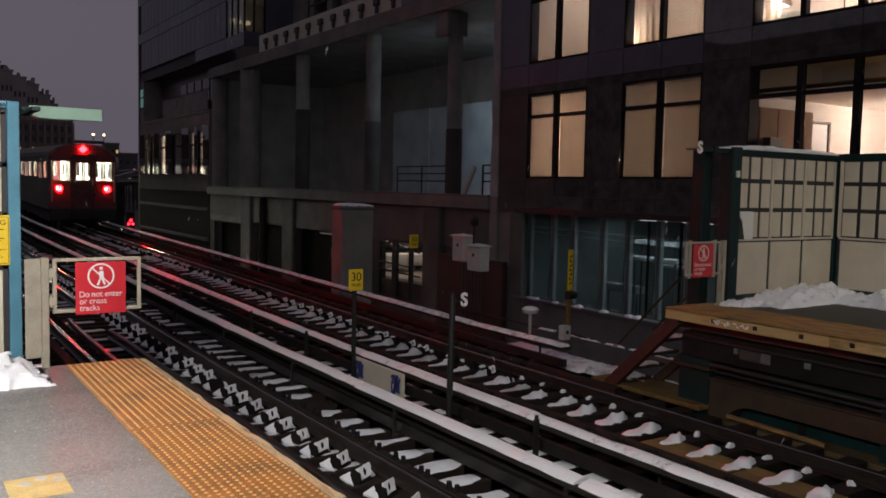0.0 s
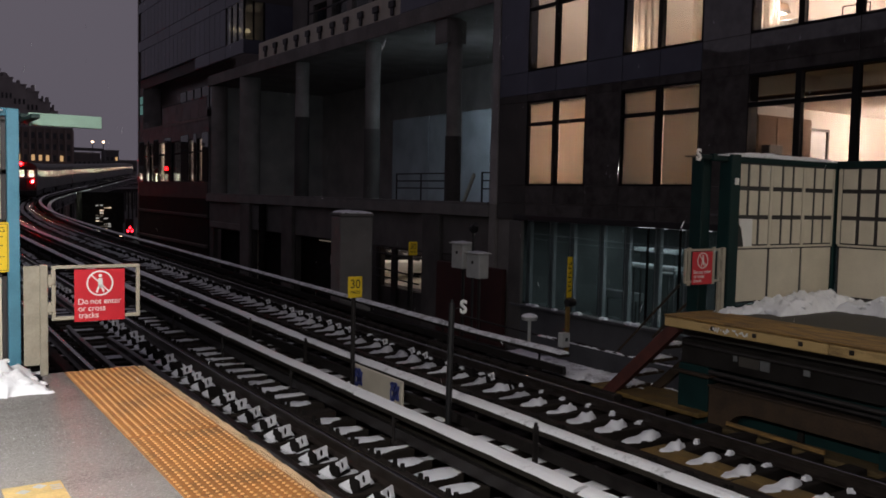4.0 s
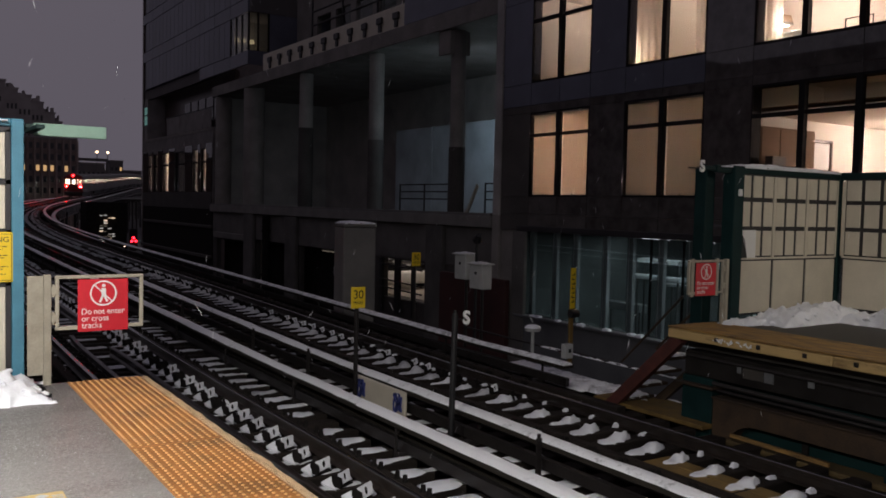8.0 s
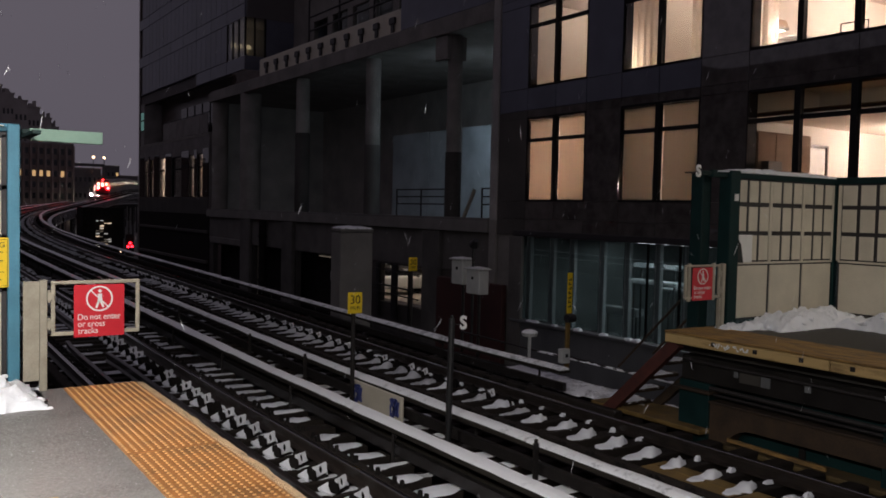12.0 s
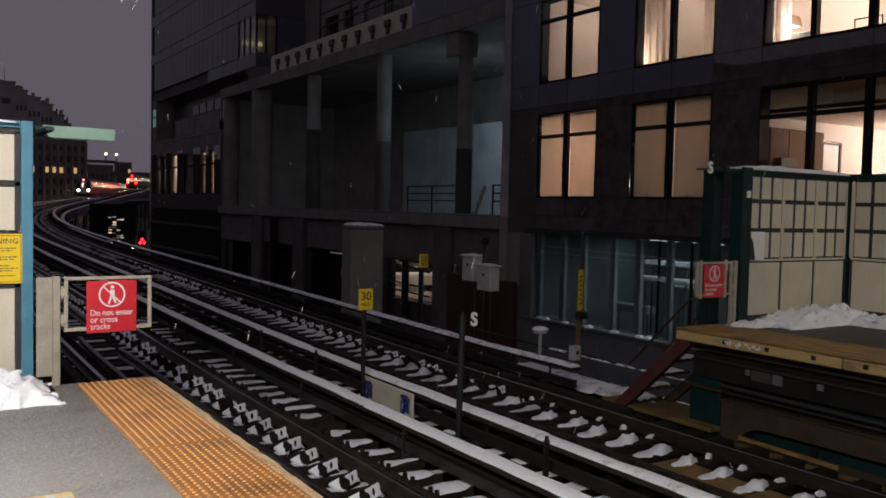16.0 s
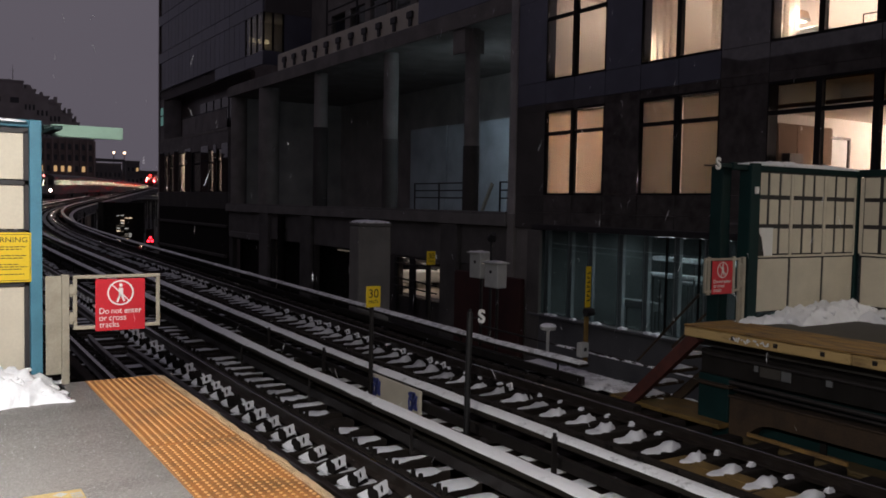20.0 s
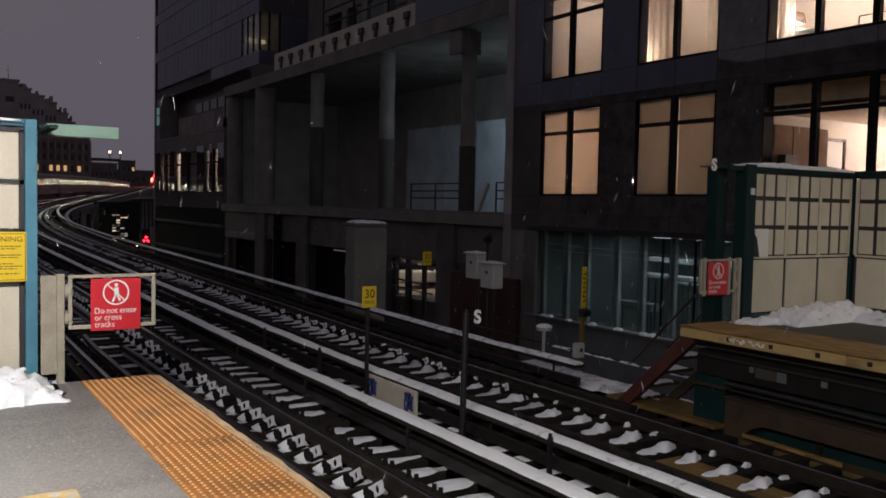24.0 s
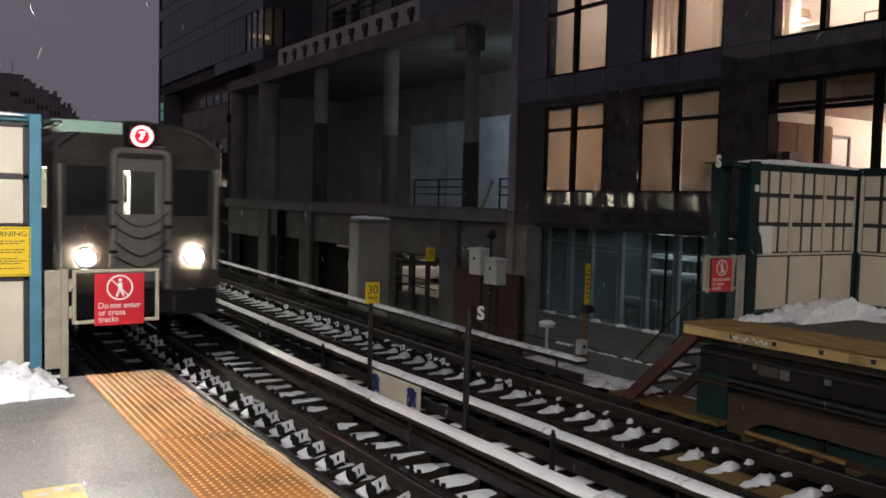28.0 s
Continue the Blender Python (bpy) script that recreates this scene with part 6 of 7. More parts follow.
for y in (18.3, 16.6, 15.2, 13.6):
    tl = thing("tube_lamp", "bluish ceiling tube lamp inside the glazed base", "lamp", "tube lamps", at=(FX + 2.4, y, 0.6))
    bm = bmesh.new()
    soft_box(bm, -0.06, 0.06, -0.55, 0.55, 0, 0.05, 0.01)
    part("tube", bm, M["lamp_cool"], tl)

# ---- the open concrete frame ----
fr = thing("building_frame", "unlit raw concrete building frame with open bays", "building", kind="structure")
bm = bmesh.new()
wall_x(bm, FX + 0.12, FX + 0.4, 23.55, 54.0, STREET, -0.72, [(28.0, 31.5, -2.4, -0.78), (32.4, 40.2, -6.4, -0.73), (41.8, 46.3, -6.4, -0.73), (48.0, 53.2, -6.4, -0.95)])
part("base_wall", bm, M["base_dark"], fr)
bm = bmesh.new()
soft_box(bm, FX + 0.1, FX + 0.42, 23.57, 54.0, -0.71, 0.75, 0.02)
part("spandrel", bm, M["deep_grey_concrete"], fr, "long bare concrete spandrel under the slab")
bm = bmesh.new()
soft_box(bm, FX - 0.06, FX + 0.1, 47.0, 53.4, -0.86, -0.5, 0.02)
part("ledge", bm, M["concrete"], fr)
for y, w in ((47.1, 0.74), (41.0, 0.69), (33.6, 0.55), (27.2, 0.58)):
    bm = bmesh.new()
    soft_box(bm, FX - 0.10, FX + 0.099, y - w, y + w, STREET, 0.75, 0.03)
    part("base_column", bm, M["deep_grey_concrete"], fr)
bm = bmesh.new()
rod(bm, (FX - 0.14, 44.2, STREET), (FX - 0.14, 44.2, 0.74), 0.2, 14)
part("down_pipe", bm, M["near_black"], fr, "thick dark down pipe")
for z in (-0.2, -2.6):
    bm = bmesh.new()
    rod(bm, (FX - 0.14, 44.2, z), (FX - 0.14, 44.2, z + 0.12), 0.24, 14)
    part("pipe_collar", bm, M["near_black"], fr)
# added black wall: stands for the shade inside the openings, hides the garage
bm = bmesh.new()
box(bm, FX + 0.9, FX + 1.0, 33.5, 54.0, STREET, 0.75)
part("blind_wall", bm, M["near_black"], fr)
bm = bmesh.new()
soft_box(bm, FX - 0.12, FX + 8.0, 23.57, 54.0, 0.76, 1.18, 0.02)
part("floor_slab", bm, M["concrete"], fr)
bm = bmesh.new()
soft_box(bm, FX - 0.11, FX + 0.03, 23.58, 53.9, 1.181, 1.27, 0.015)
part("slab_kerb", bm, M["concrete"], fr)
for y, w, split in ((26.72, 0.28, 3.7), (33.1, 0.33, 4.3), (40.6, 0.35, 5.3), (48.0, 0.6, 0), (53.4, 0.5, 0)):
    bm = bmesh.new()
    rod(bm, (FX + 0.55, y, 1.19), (FX + 0.55, y, 8.05), w, 20)
    part("column", bm, M["dark_concrete"], fr, smooth=False)
    if split:
        # the column's darker lower part, built as an added sleeve
        bm = bmesh.new()
        rod(bm, (FX + 0.55, y, 1.19), (FX + 0.55, y, split), w + 0.025, 20)
        part("column_jacket", bm, M["base_dark"], fr, "added sleeve that darkens the column's lower part")
    if y < 30:
        bm = bmesh.new()
        soft_box(bm, FX + 0.10, FX + 1.0, y - 0.1, y + 0.72, 7.15, 8.04, 0.02)
        part("capital", bm, M["dark_concrete"], fr)
bm = bmesh.new()
soft_box(bm, FX - 0.02, FX + 0.9, 23.57, 54.0, 8.06, 8.7, 0.02)
part("beam", bm, M["dark_concrete"], fr)
bm = bmesh.new()
box(bm, FX + 0.9, FX + 9, 23.57, 54.0, 8.1, 8.4)
part("soffit", bm, M["dark_concrete"], fr)
# band of corbels above the beam
bm = bmesh.new()
soft_box(bm, FX + 0.12, FX + 0.5, 29.9, 45.6, 8.71, 9.66, 0.02)
part("corbel_band", bm, M["beige"], fr)
for k in range(11):
    y = 30.7 + 1.38 * k
    bm = bmesh.new()
    soft_box(bm, FX + 0.0, FX + 0.12, y - 0.22, y + 0.22, 9.10, 9.38, 0.02)
    soft_box(bm, FX + 0.04, FX + 0.12, y - 0.12, y + 0.12, 8.78, 9.10, 0.02)
    part("corbel", bm, M["frame_dark"], fr)
# inner walls toned paler: the bays' hazy light is in their colour
bm = bmesh.new()
wall_x(bm, FX + 8.0, FX + 8.2, 23.57, 54, 1.18, 8.1, [])
box(bm, FX + 0.5, FX + 8.0, 23.57, 23.7, 1.18, 8.1)
box(bm, FX + 0.5, FX + 8.0, 53.9, 54.0, 1.18, 8.1)
part("inner_wall", bm, M["lifted_concrete"], fr)
for ya, yb in ((29.7, 32.6), (33.2, 35.4), (35.5, 39.0)):
    bm = bmesh.new()
    soft_box(bm, FX + 5.0, FX + 5.08, ya, yb, 1.185, 5.35, 0.01)
    part("partition", bm, M["blue_wall"], fr, "pale blue partition wall")
area_lamp("work_lamp_light", (FX + 2.2, 27.6, 5.6), (FX + 5.0, 33.0, 3.0), 52, (0.70, 0.86, 1.0), 0.8, 0.8)
# unseen fill light, added to lift the dark bays around the work lamp
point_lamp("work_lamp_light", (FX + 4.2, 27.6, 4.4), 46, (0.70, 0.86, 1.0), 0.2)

wl_ = thing("work_lamp", "small bluish work lamp on the pilaster", "lamp", at=(FX + 0.7, 24.1, 5.0))
bm = bmesh.new()
rod(bm, (0, 0, 0), (0, 0.08, 0), 0.06, 10)
part("lens", bm, M["lamp_cool"], wl_)
gr = thing("guard_rail", "black steel guard rail at the slab's edge", "rail", at=(0, 0, 0))
for ya, yb in ((28.0, 32.0), (24.0, 25.7)):
    for z in (1.75, 2.05, 2.35):
        bm = bmesh.new()
        rod(bm, (FX + 1.2, ya, z), (FX + 1.2, yb, z), 0.03, 8)
        part("rail_bar", bm, M["black"], gr)
    for y in (ya, (ya + yb) / 2, yb):
        bm = bmesh.new()
        rod(bm, (FX + 1.2, y, 1.18), (FX + 1.2, y, 2.38), 0.035, 8)
        part("upright", bm, M["black"], gr)
bm = bmesh.new()
bar(bm, (FX + 1.2, 26.9, 1.2), (FX + 1.2, 26.2, 2.3), 0.05, 0.16)
part("ladder", bm, M["beige_metal"], gr)
rt = thing("recess_lamp", "dim tube lamp in the dark recess under the slab", "lamp", at=(FX + 0.7, 37.9, -0.9))
bm = bmesh.new()
rod(bm, (0, -0.75, 0), (0, 0.75, 0), 0.035, 8)
part("tube", bm, M["dim_window"], rt)
bm = bmesh.new()
soft_box(bm, -0.07, 0.07, -0.8, 0.8, 0.04, 0.09, 0.01)
rod(bm, (0, -0.5, 0.08), (0, -0.5, 0.9), 0.02, 6)
rod(bm, (0, 0.5, 0.08), (0, 0.5, 0.9), 0.02, 6)
part("housing", bm, M["grey_box"], rt)
# upper storeys set back behind the corbels
us = thing("building_setback", "dark upper storeys set back above the concrete frame", "building", kind="structure")
bm = bmesh.new()
wall_x(bm, FX + 3.0, FX + 3.3, 22.0, 47.7, 8.7, 24, [(31 + 2.4 * k, 32.8 + 2.4 * k, z, z + 2.0) for k in range(6) for z in (10.0, 13.6)])
part("wall", bm, M["dark_concrete"], us)
for k in range(6):
    for z in (10.0, 13.6):
        bm = bmesh.new()
        box(bm, FX + 3.1, FX + 3.12, 31 + 2.4 * k, 32.8 + 2.4 * k, z, z + 2.0)
        part("pane", bm, M["car_glass"], us)
bm = bmesh.new()
box(bm, FX + 6, FX + 6.2, 22, 47.7, 8.7, 24)
part("inner_wall", bm, M["far_dark"], us)
bm = bmesh.new()
for z in (10.6, 11.3, 12.2):
    rod(bm, (FX + 1.0, 30.5, z), (FX + 1.0, 41.0, z), 0.05, 8)
for y in (30.5, 34.0, 37.5, 41.0):
    rod(bm, (FX + 1.0, y, 9.0), (FX + 1.0, y, 13.5), 0.05, 8)
part("scaffold", bm, M["black"], us)
bm = bmesh.new()
wall_x(bm, FX, FX + 0.3, 23.57, 29.9, 8.72, 24, [])
part("panel_wall", bm, M["panel_blue"], us)

# the far left block: panelled upper storeys, lit tall windows below
lb = thing("building_left", "dark panelled block with a few lit tall windows", "building", kind="structure")
bm = bmesh.new()
WIN = [(67.2, 68.5, 2.0, 4.95), (68.9, 70.1, 2.0, 4.95), (64.1, 65.8, 2.0, 4.95), (55.3, 56.5, 2.0, 4.9), (57.1, 58.3, 2.0, 4.9), (60.0, 62.5, 2.0, 4.9)]
wall_x(bm, FX + 0.05, FX + 0.35, 54.0, 71.6, 0.95, 6.0, WIN)
part("wall", bm, M["matte_dark"], lb)
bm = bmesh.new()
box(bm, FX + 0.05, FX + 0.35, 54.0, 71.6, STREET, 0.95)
part("base_wall", bm, M["near_black"], lb)
bm = bmesh.new()
wall_x(bm, FX, FX + 0.045, 54.05, 71.55, 0.9, 2.0, [])
part("base_band", bm, M["base_dark"], lb)
spans = [54.0] + sorted(v for w in WIN for v in w[:2]) + [71.6]
for a, b in zip(spans[::2], spans[1::2]):
    n = max(1, int((b - a) / 1.1))
    for k in range(n):
        y0, y1 = a + (b - a) * k / n, a + (b - a) * (k + 1) / n
        if y1 - y0 > 0.1:
            part("curtain_panel", bmesh_box(FX + 0.01, FX + 0.047, y0 + 0.015, y1 - 0.015, 2.005, 5.2, 0.004), M["mirror_dark"], lb)
for z0, z1, x in ((-0.35, -0.15, -0.1), (-2.3, -2.1, -0.16)):
    bm = bmesh.new()
    soft_box(bm, FX + x, FX + 0.049, 54.0, 71.55, z0, z1, 0.02)
    part("ledge", bm, M["base_dark"], lb)
for k in range(6):
    a = 54.6 + 1.75 * k
    bm = bmesh.new()
    soft_box(bm, FX + 0.12, FX + 0.17, a + 0.04, a + 1.71, 6.25, 7.45, 0.01)
    part("balcony_panel", bm, M["matte_dark"], lb)
    bm = bmesh.new()
    soft_box(bm, FX + 1.42, FX + 1.499, a + 0.15, a + 1.6, 6.2, 8.7, 0.01)
    part("balcony_window", bm, M["dark_glass"], lb)
bm = bmesh.new()
soft_box(bm, FX + 0.02, FX + 1.49, 54.1, 71.5, 6.002, 6.2, 0.01)
part("balcony_floor", bm, M["dark_concrete"], lb)
bm = bmesh.new()
rod(bm, (FX + 0.14, 54.4, 7.52), (FX + 0.14, 65.4, 7.52), 0.04, 8)
part("balcony_rail", bm, M["black"], lb)
bm = bmesh.new()
wall_x(bm, FX + 1.5, FX + 1.8, 54.0, 71.6, 6.0, 10.0, [])
box(bm, FX, FX + 12, 71.6, 71.9, STREET, 26)
part("recess_wall", bm, M["brown_panel"], lb)
for i in range(8):
    for j, (c, d) in enumerate(((9.4, 10.2), (10.2, 12.4), (12.4, 13.2), (13.2, 15.4), (15.4, 16.2), (16.2, 18.4), (18.4, 26))):
        a = 47.7 + 3.0 * i
        c2 = c + (0.75 if j == 0 and a > 54 else 0)
        bm = bmesh.new()
        soft_box(bm, FX - 0.02, FX + 0.1, a + 0.02, min(a + 2.98, 71.6), c2 + 0.015, d - 0.015, 0.01)
        if j in (1, 3, 5):
            bm.free()
            if i == 0 and j == 1:
                continue
            for k in range(3):
                y0 = a + 1.0 * k
                if y0 + 0.9 > 71.6:
                    continue
                bm = bmesh.new()
                soft_box(bm, FX - 0.02, FX + 0.1, y0 + 0.02, y0 + 0.98, c2 + 0.015, d - 0.015, 0.01)
                part("cladding_panel", bm, M["panel_blue"], lb)
            continue
        part("cladding_panel", bm, M["panel_blue"], lb)
bm = bmesh.new()
box(bm, FX + 0.12, FX + 0.4, 50.7, 71.6, 9.4, 26)
box(bm, FX + 0.12, FX + 8, 47.6, 47.7, 12.4, 26)
part("upper_wall", bm, M["far_dark"], lb)
bm = bmesh.new()
box(bm, FX + 1.3, FX + 8, 47.62, 47.7, 9.4, 12.4)
box(bm, FX - 0.02, FX + 1.3, 47.62, 47.7, 9.4, 10.2)
part("side_wall", bm, M["panel_blue"], lb)
cw = thing("corner_glazing", "dark framed corner window of the panelled block", "window", kind="structure")
bm = bmesh.new()
for y in (47.66, 48.7, 49.7, 50.66):
    box(bm, FX - 0.02, FX + 0.08, y - 0.05, y + 0.05, 10.2, 12.4)
for x in (FX + 0.6, FX + 1.24):
    box(bm, x - 0.05, x + 0.05, 47.62, 47.7, 10.2, 12.4)
part("frame", bm, M["mullion"], cw)
for ya, yb in ((47.72, 48.65), (48.75, 49.65), (49.75, 50.6)):
    bm = bmesh.new()
    box(bm, FX + 0.02, FX + 0.03, ya, yb, 10.2, 12.4)
    part("pane", bm, M["shop_glass"], cw).visible_shadow = False
for xa, xb in ((FX + 0.1, FX + 0.55), (FX + 0.65, FX + 1.19)):
    bm = bmesh.new()
    box(bm, xa, xb, 47.65, 47.66, 10.2, 12.4)
    part("pane", bm, M["shop_glass"], cw).visible_shadow = False
lit = thing("room", "dim warm corner room behind the upper glazing", "room", kind="structure")
bm = bmesh.new()
box(bm, FX + 4, FX + 4.1, 47.8, 50.6, 10.2, 12.4)
box(bm, FX + 0.2, FX + 4, 50.6, 50.7, 10.2, 12.4)
box(bm, FX + 0.2, FX + 4, 47.7, 50.7, 12.4, 12.5)
part("room_wall", bm, M["room"], lit)
point_lamp("room_lamp", (FX + 1.2, 49.6, 11.6), 2.0, WARM, 0.1)
for x in (0.3, 0.7, 1.25):
    cl = thing("ceiling_lamp", "small glowing wall lamp in the corner room", "lamp", "room lamps", at=(FX + x, 50.38, 11.1))
    bm = bmesh.new()
    rod(bm, (0, 0, 0), (0, 0, 0.22), 0.16, 10, 0.1)
    part("shade", bm, M["lamp_dim"], cl)
for a, b, c, d in WIN:
    bm = bmesh.new()
    for y0, y1, z0, z1 in ((a, a + 0.08, c, d), (b - 0.08, b, c, d), (a, b, c, c + 0.06), (a, b, d - 0.06, d), (a, b, c + 1.95, c + 2.05)):
        box(bm, FX + 0.06, FX + 0.2, y0, y1, z0, z1)
    win = part("window", bm, M["mullion"], lb)
    bm = bmesh.new()
    box(bm, FX + 0.14, FX + 0.15, a + 0.08, b - 0.08, c + 0.06, d - 0.06)
    p = part("pane", bm, M["facade_glass"], win)
    p.visible_shadow = False
for ya, yb, watt in ((66.9, 70.6, 100), (63.8, 66.2, 160), (54.6, 58.8, 95)):
    r = thing("room", "warm painted room behind tall windows", "room", kind="structure")
    bm = bmesh.new()
    box(bm, FX + 3, FX + 3.1, ya, yb, 1.9, 5.1)
    box(bm, FX + 0.36, FX + 3, ya - 0.1, ya, 1.9, 5.1)
    box(bm, FX + 0.36, FX + 3, yb, yb + 0.1, 1.9, 5.1)
    box(bm, FX + 0.36, FX + 3, ya, yb, 5.1, 5.2)
    box(bm, FX + 0.36, FX + 3, ya, yb, 1.8, 1.9)
    part("room_wall", bm, M["room"], r)
    point_lamp("room_lamp", (FX + 1.6, (ya + yb) / 2, 4.6), watt, WARM, 0.12)
tg = thing("teal_window", "small teal-lit window high on the dark block", "window", at=(FX + 0.02, 70.9, 7.6))
bm = bmesh.new()
box(bm, 0, 0.05, -0.35, 0.35, -0.2, 0.5)
box(bm, 0, 0.05, -0.35, 0.35, 0.62, 1.2)
part("glass", bm, M["green_glow"], tg)
bm = bmesh.new()
box(bm, 0.05, 1.45, -0.5, 0.6, -1.55, 1.9)
part("bay", bm, M["matte_dark"], tg)

# lit garage seen through the opening in the base wall
sg = thing("lit_garage", "lit garage seen through a screened opening in the wall", "garage", kind="structure")
bm = bmesh.new()
box(bm, FX + 6, FX + 6.1, 26, 47, STREET, 0.5)
box(bm, FX + 0.4, FX + 6, 25.9, 26.0, STREET, 0.5)
box(bm, FX + 0.4, FX + 6, 47, 47.1, STREET, 0.5)
part("shop_wall", bm, M["room"], sg)
bm = bmesh.new()
box(bm, FX + 0.4, FX + 6, 26, 47, -0.5, -0.4)
part("shop_ceiling", bm, M["room"], sg)
bm = bmesh.new()
box(bm, FX + 0.41, FX + 6, 26, 33.45, -2.5, -2.3)
box(bm, FX + 1.01, FX + 6, 33.45, 47, -2.5, -2.3)
part("garage_floor", bm, M["room"], sg)
for y in (32.0, 35.0, 38.0, 41.0):
    bm = bmesh.new()
    soft_box(bm, FX + 1.2, FX + 1.5, y - 0.9, y + 0.9, -0.68, -0.6, 0.03)
    part("ceiling_tube", bm, M["garage_glow"], sg)
    point_lamp("shop_lamp", (FX + 2.4, y, -0.9), 4.4, (1.0, 0.83, 0.72), 0.2)
for y in (33.4, 36.9, 40.4):
    bm = bmesh.new()
    soft_box(bm, FX + 3.4, FX + 3.8, y - 0.2, y + 0.2, -2.3, -0.5, 0.02)
    part("garage_column", bm, M["dark_concrete"], sg)
for y, w in ((29.95, 0.2), (28.75, 0.06), (31.3, 0.12)):
    bm = bmesh.new()
    box(bm, FX - 0.08, FX + 0.02, y - w, y + w, -3.0, -0.75)
    part("screen_post", bm, M["black"], sg)
for z0, z1 in ((-0.98, -1.08), (-1.62, -1.72), (-1.95, -2.02)):
    bm = bmesh.new()
    rod(bm, (FX - 0.1, 31.5, z0), (FX - 0.1, 27.95, z1), 0.03, 6)
    part("screen_rail", bm, M["black"], sg)


def parked_car(x, y, turn, paint):
    """A small parked car under a crust of snow."""
    g = thing("parked_car", "parked car with a crust of snow in the lit garage", "car", "parked cars")
    bm = bmesh.new()
    soft_box(bm, -0.85, 0.85, -2.1, 2.1, 0.28, 0.86, 0.14, 3)
    part("body", bm, M[paint], g, smooth=True)
    bm = bmesh.new()
    v = box(bm, -0.74, 0.74, -1.2, 1.35, 0.8, 1.42)
    for q in v:
        if q.co.z > 1:
            q.co.x *= 0.8
            q.co.y *= 0.68
    bmesh.ops.bevel(bm, geom=bm.edges[:], offset=0.1, segments=3, affect="EDGES")
    part("cabin", bm, M["dark_glass"], g, smooth=True)
    for px, py, qx, qy, z, sd in ((-0.6, -0.8, 0.6, 0.9, 1.40, 2.0), (-0.8, -2.05, 0.8, -1.2, 0.84, 5.0)):
        bm = bmesh.new()
        mound(bm, px, qx, py, qy, z, 0.09, 12, 14, sd + x, 0.1)
        part("snow_cover", bm, M["snow"], g, smooth=True)
    for sx, sy in product((-1, 1), (-1.3, 1.3)):
        bm = bmesh.new()
        rod(bm, (sx * 0.68, sy, 0.32), (sx * 0.88, sy, 0.32), 0.32, 16)
        wheel = part("wheel", bm, M["black"], g)
        bm = bmesh.new()
        rod(bm, (sx * 0.88, sy, 0.32), (sx * 0.89, sy, 0.32), 0.19, 12)
        part("rim", bm, M["stainless"], wheel)
    g.matrix_world = pose(x, y, -2.3, 0, 0, turn)
    return g


parked_car(FX + 1.9, 33.0, 80, "white")
parked_car(FX + 2.3, 35.6, 84, "grey_box")
parked_car(FX + 4.6, 38.6, 78, "car_red")
bm = bmesh.new()
soft_box(bm, FX - 0.3, FX - 0.09, 22.4, 26.4, STREET, -0.95, 0.02)
part("low_wall", bm, M["oxblood"], sg, "dark red painted low wall")

# ---- far buildings and the street ----
def far_block(label, x0, x1, y, deep, top, cols, rows_n, lit, mat, z0=STREET, wz=1.6):
    g = thing("far_building", label, "building", "far buildings")
    bm = bmesh.new()
    box(bm, x0, x1, y, y + deep, z0, top)
    part("wall", bm, M[mat], g)
    bm = bmesh.new()
    box(bm, x0 - 0.2, x1 + 0.2, y - 0.2, y + deep, top, top + 0.5)
    part("parapet", bm, M["hazed_stone"], g)
    rnd = random.Random(int(x0 * 7 + y))
    wx = (x1 - x0) / cols
    dz = (top - 1.0 - 1.0) / rows_n
    for i, j in product(range(cols), range(rows_n)):
        x, z = x0 + wx * (i + 0.5), 1.2 + dz * (j + 0.35)
        w = part("window", bmesh_box(x - wx * 0.24, x + wx * 0.24, y - 0.12, y + 0.05, z, z + min(dz * 0.62, wz), 0.02), M["warm_window"] if rnd.random() < lit(j) else (M["dark_glass"]), g)
    return g


FAR = 260.0
far_block("long dark brick building with rows of small lit windows", 14, 45.2, FAR, 20, 17.6, 17, 5, lambda j: 0.8 if j == 2 else 0.0, "hazed_brick")
fp = thing("far_building", "brick front of tall pilasters on the far building", "building", "far buildings")
for k in range(18):
    part("pilaster", bmesh_box(14.2 + 1.83 * k - 0.28, 14.2 + 1.83 * k + 0.28, FAR - 0.75, FAR - 0.22, STREET, 17.4, 0.05), M["hazed_brick"], fp)
steps_up = ((15.0, 29.7, 35.4), (29.7, 33.0, 33.2), (33.0, 36.6, 31.4), (36.6, 40.0, 29.6), (40.0, 43.2, 26.6), (43.2, 45.2, 24.0))
for a, b, top in steps_up:
    fb_ = far_block("dark stepped building against the dusk sky", a, b, FAR + 24, 12, top, 3, 4, lambda j: 0.0, "hazed_stone")
    rnd = random.Random(int(top * 10))
    for k in range(5):
        x, w, h = rnd.uniform(a + 0.3, b - 0.9), rnd.uniform(0.3, 1.2), rnd.uniform(0.4, 2.0)
        part("roof_box", bmesh_box(x, min(b, x + w), FAR + 25 + k, FAR + 27 + k, top + 0.4, top + 0.5 + h, 0.05), M["hazed_stone"], fb_)
    if top > 35:
        bm = bmesh.new()
        for z, w in ((0.4, 0.1), (2.2, 0.06), (3.2, 0.04)):
            rod(bm, (27.0, FAR + 26, top + z), (27.0, FAR + 26, top + z + 2.0), w, 6)
        rod(bm, (26.4, FAR + 26, top + 3.4), (27.6, FAR + 26, top + 3.4), 0.05, 6)
        part("mast", bm, M["hazed_stone"], fb_)
far_block("low dark station hall with a flat roof", 57.6, 67, 330, 12, 13.6, 6, 2, lambda j: 0.0, "far_dark")
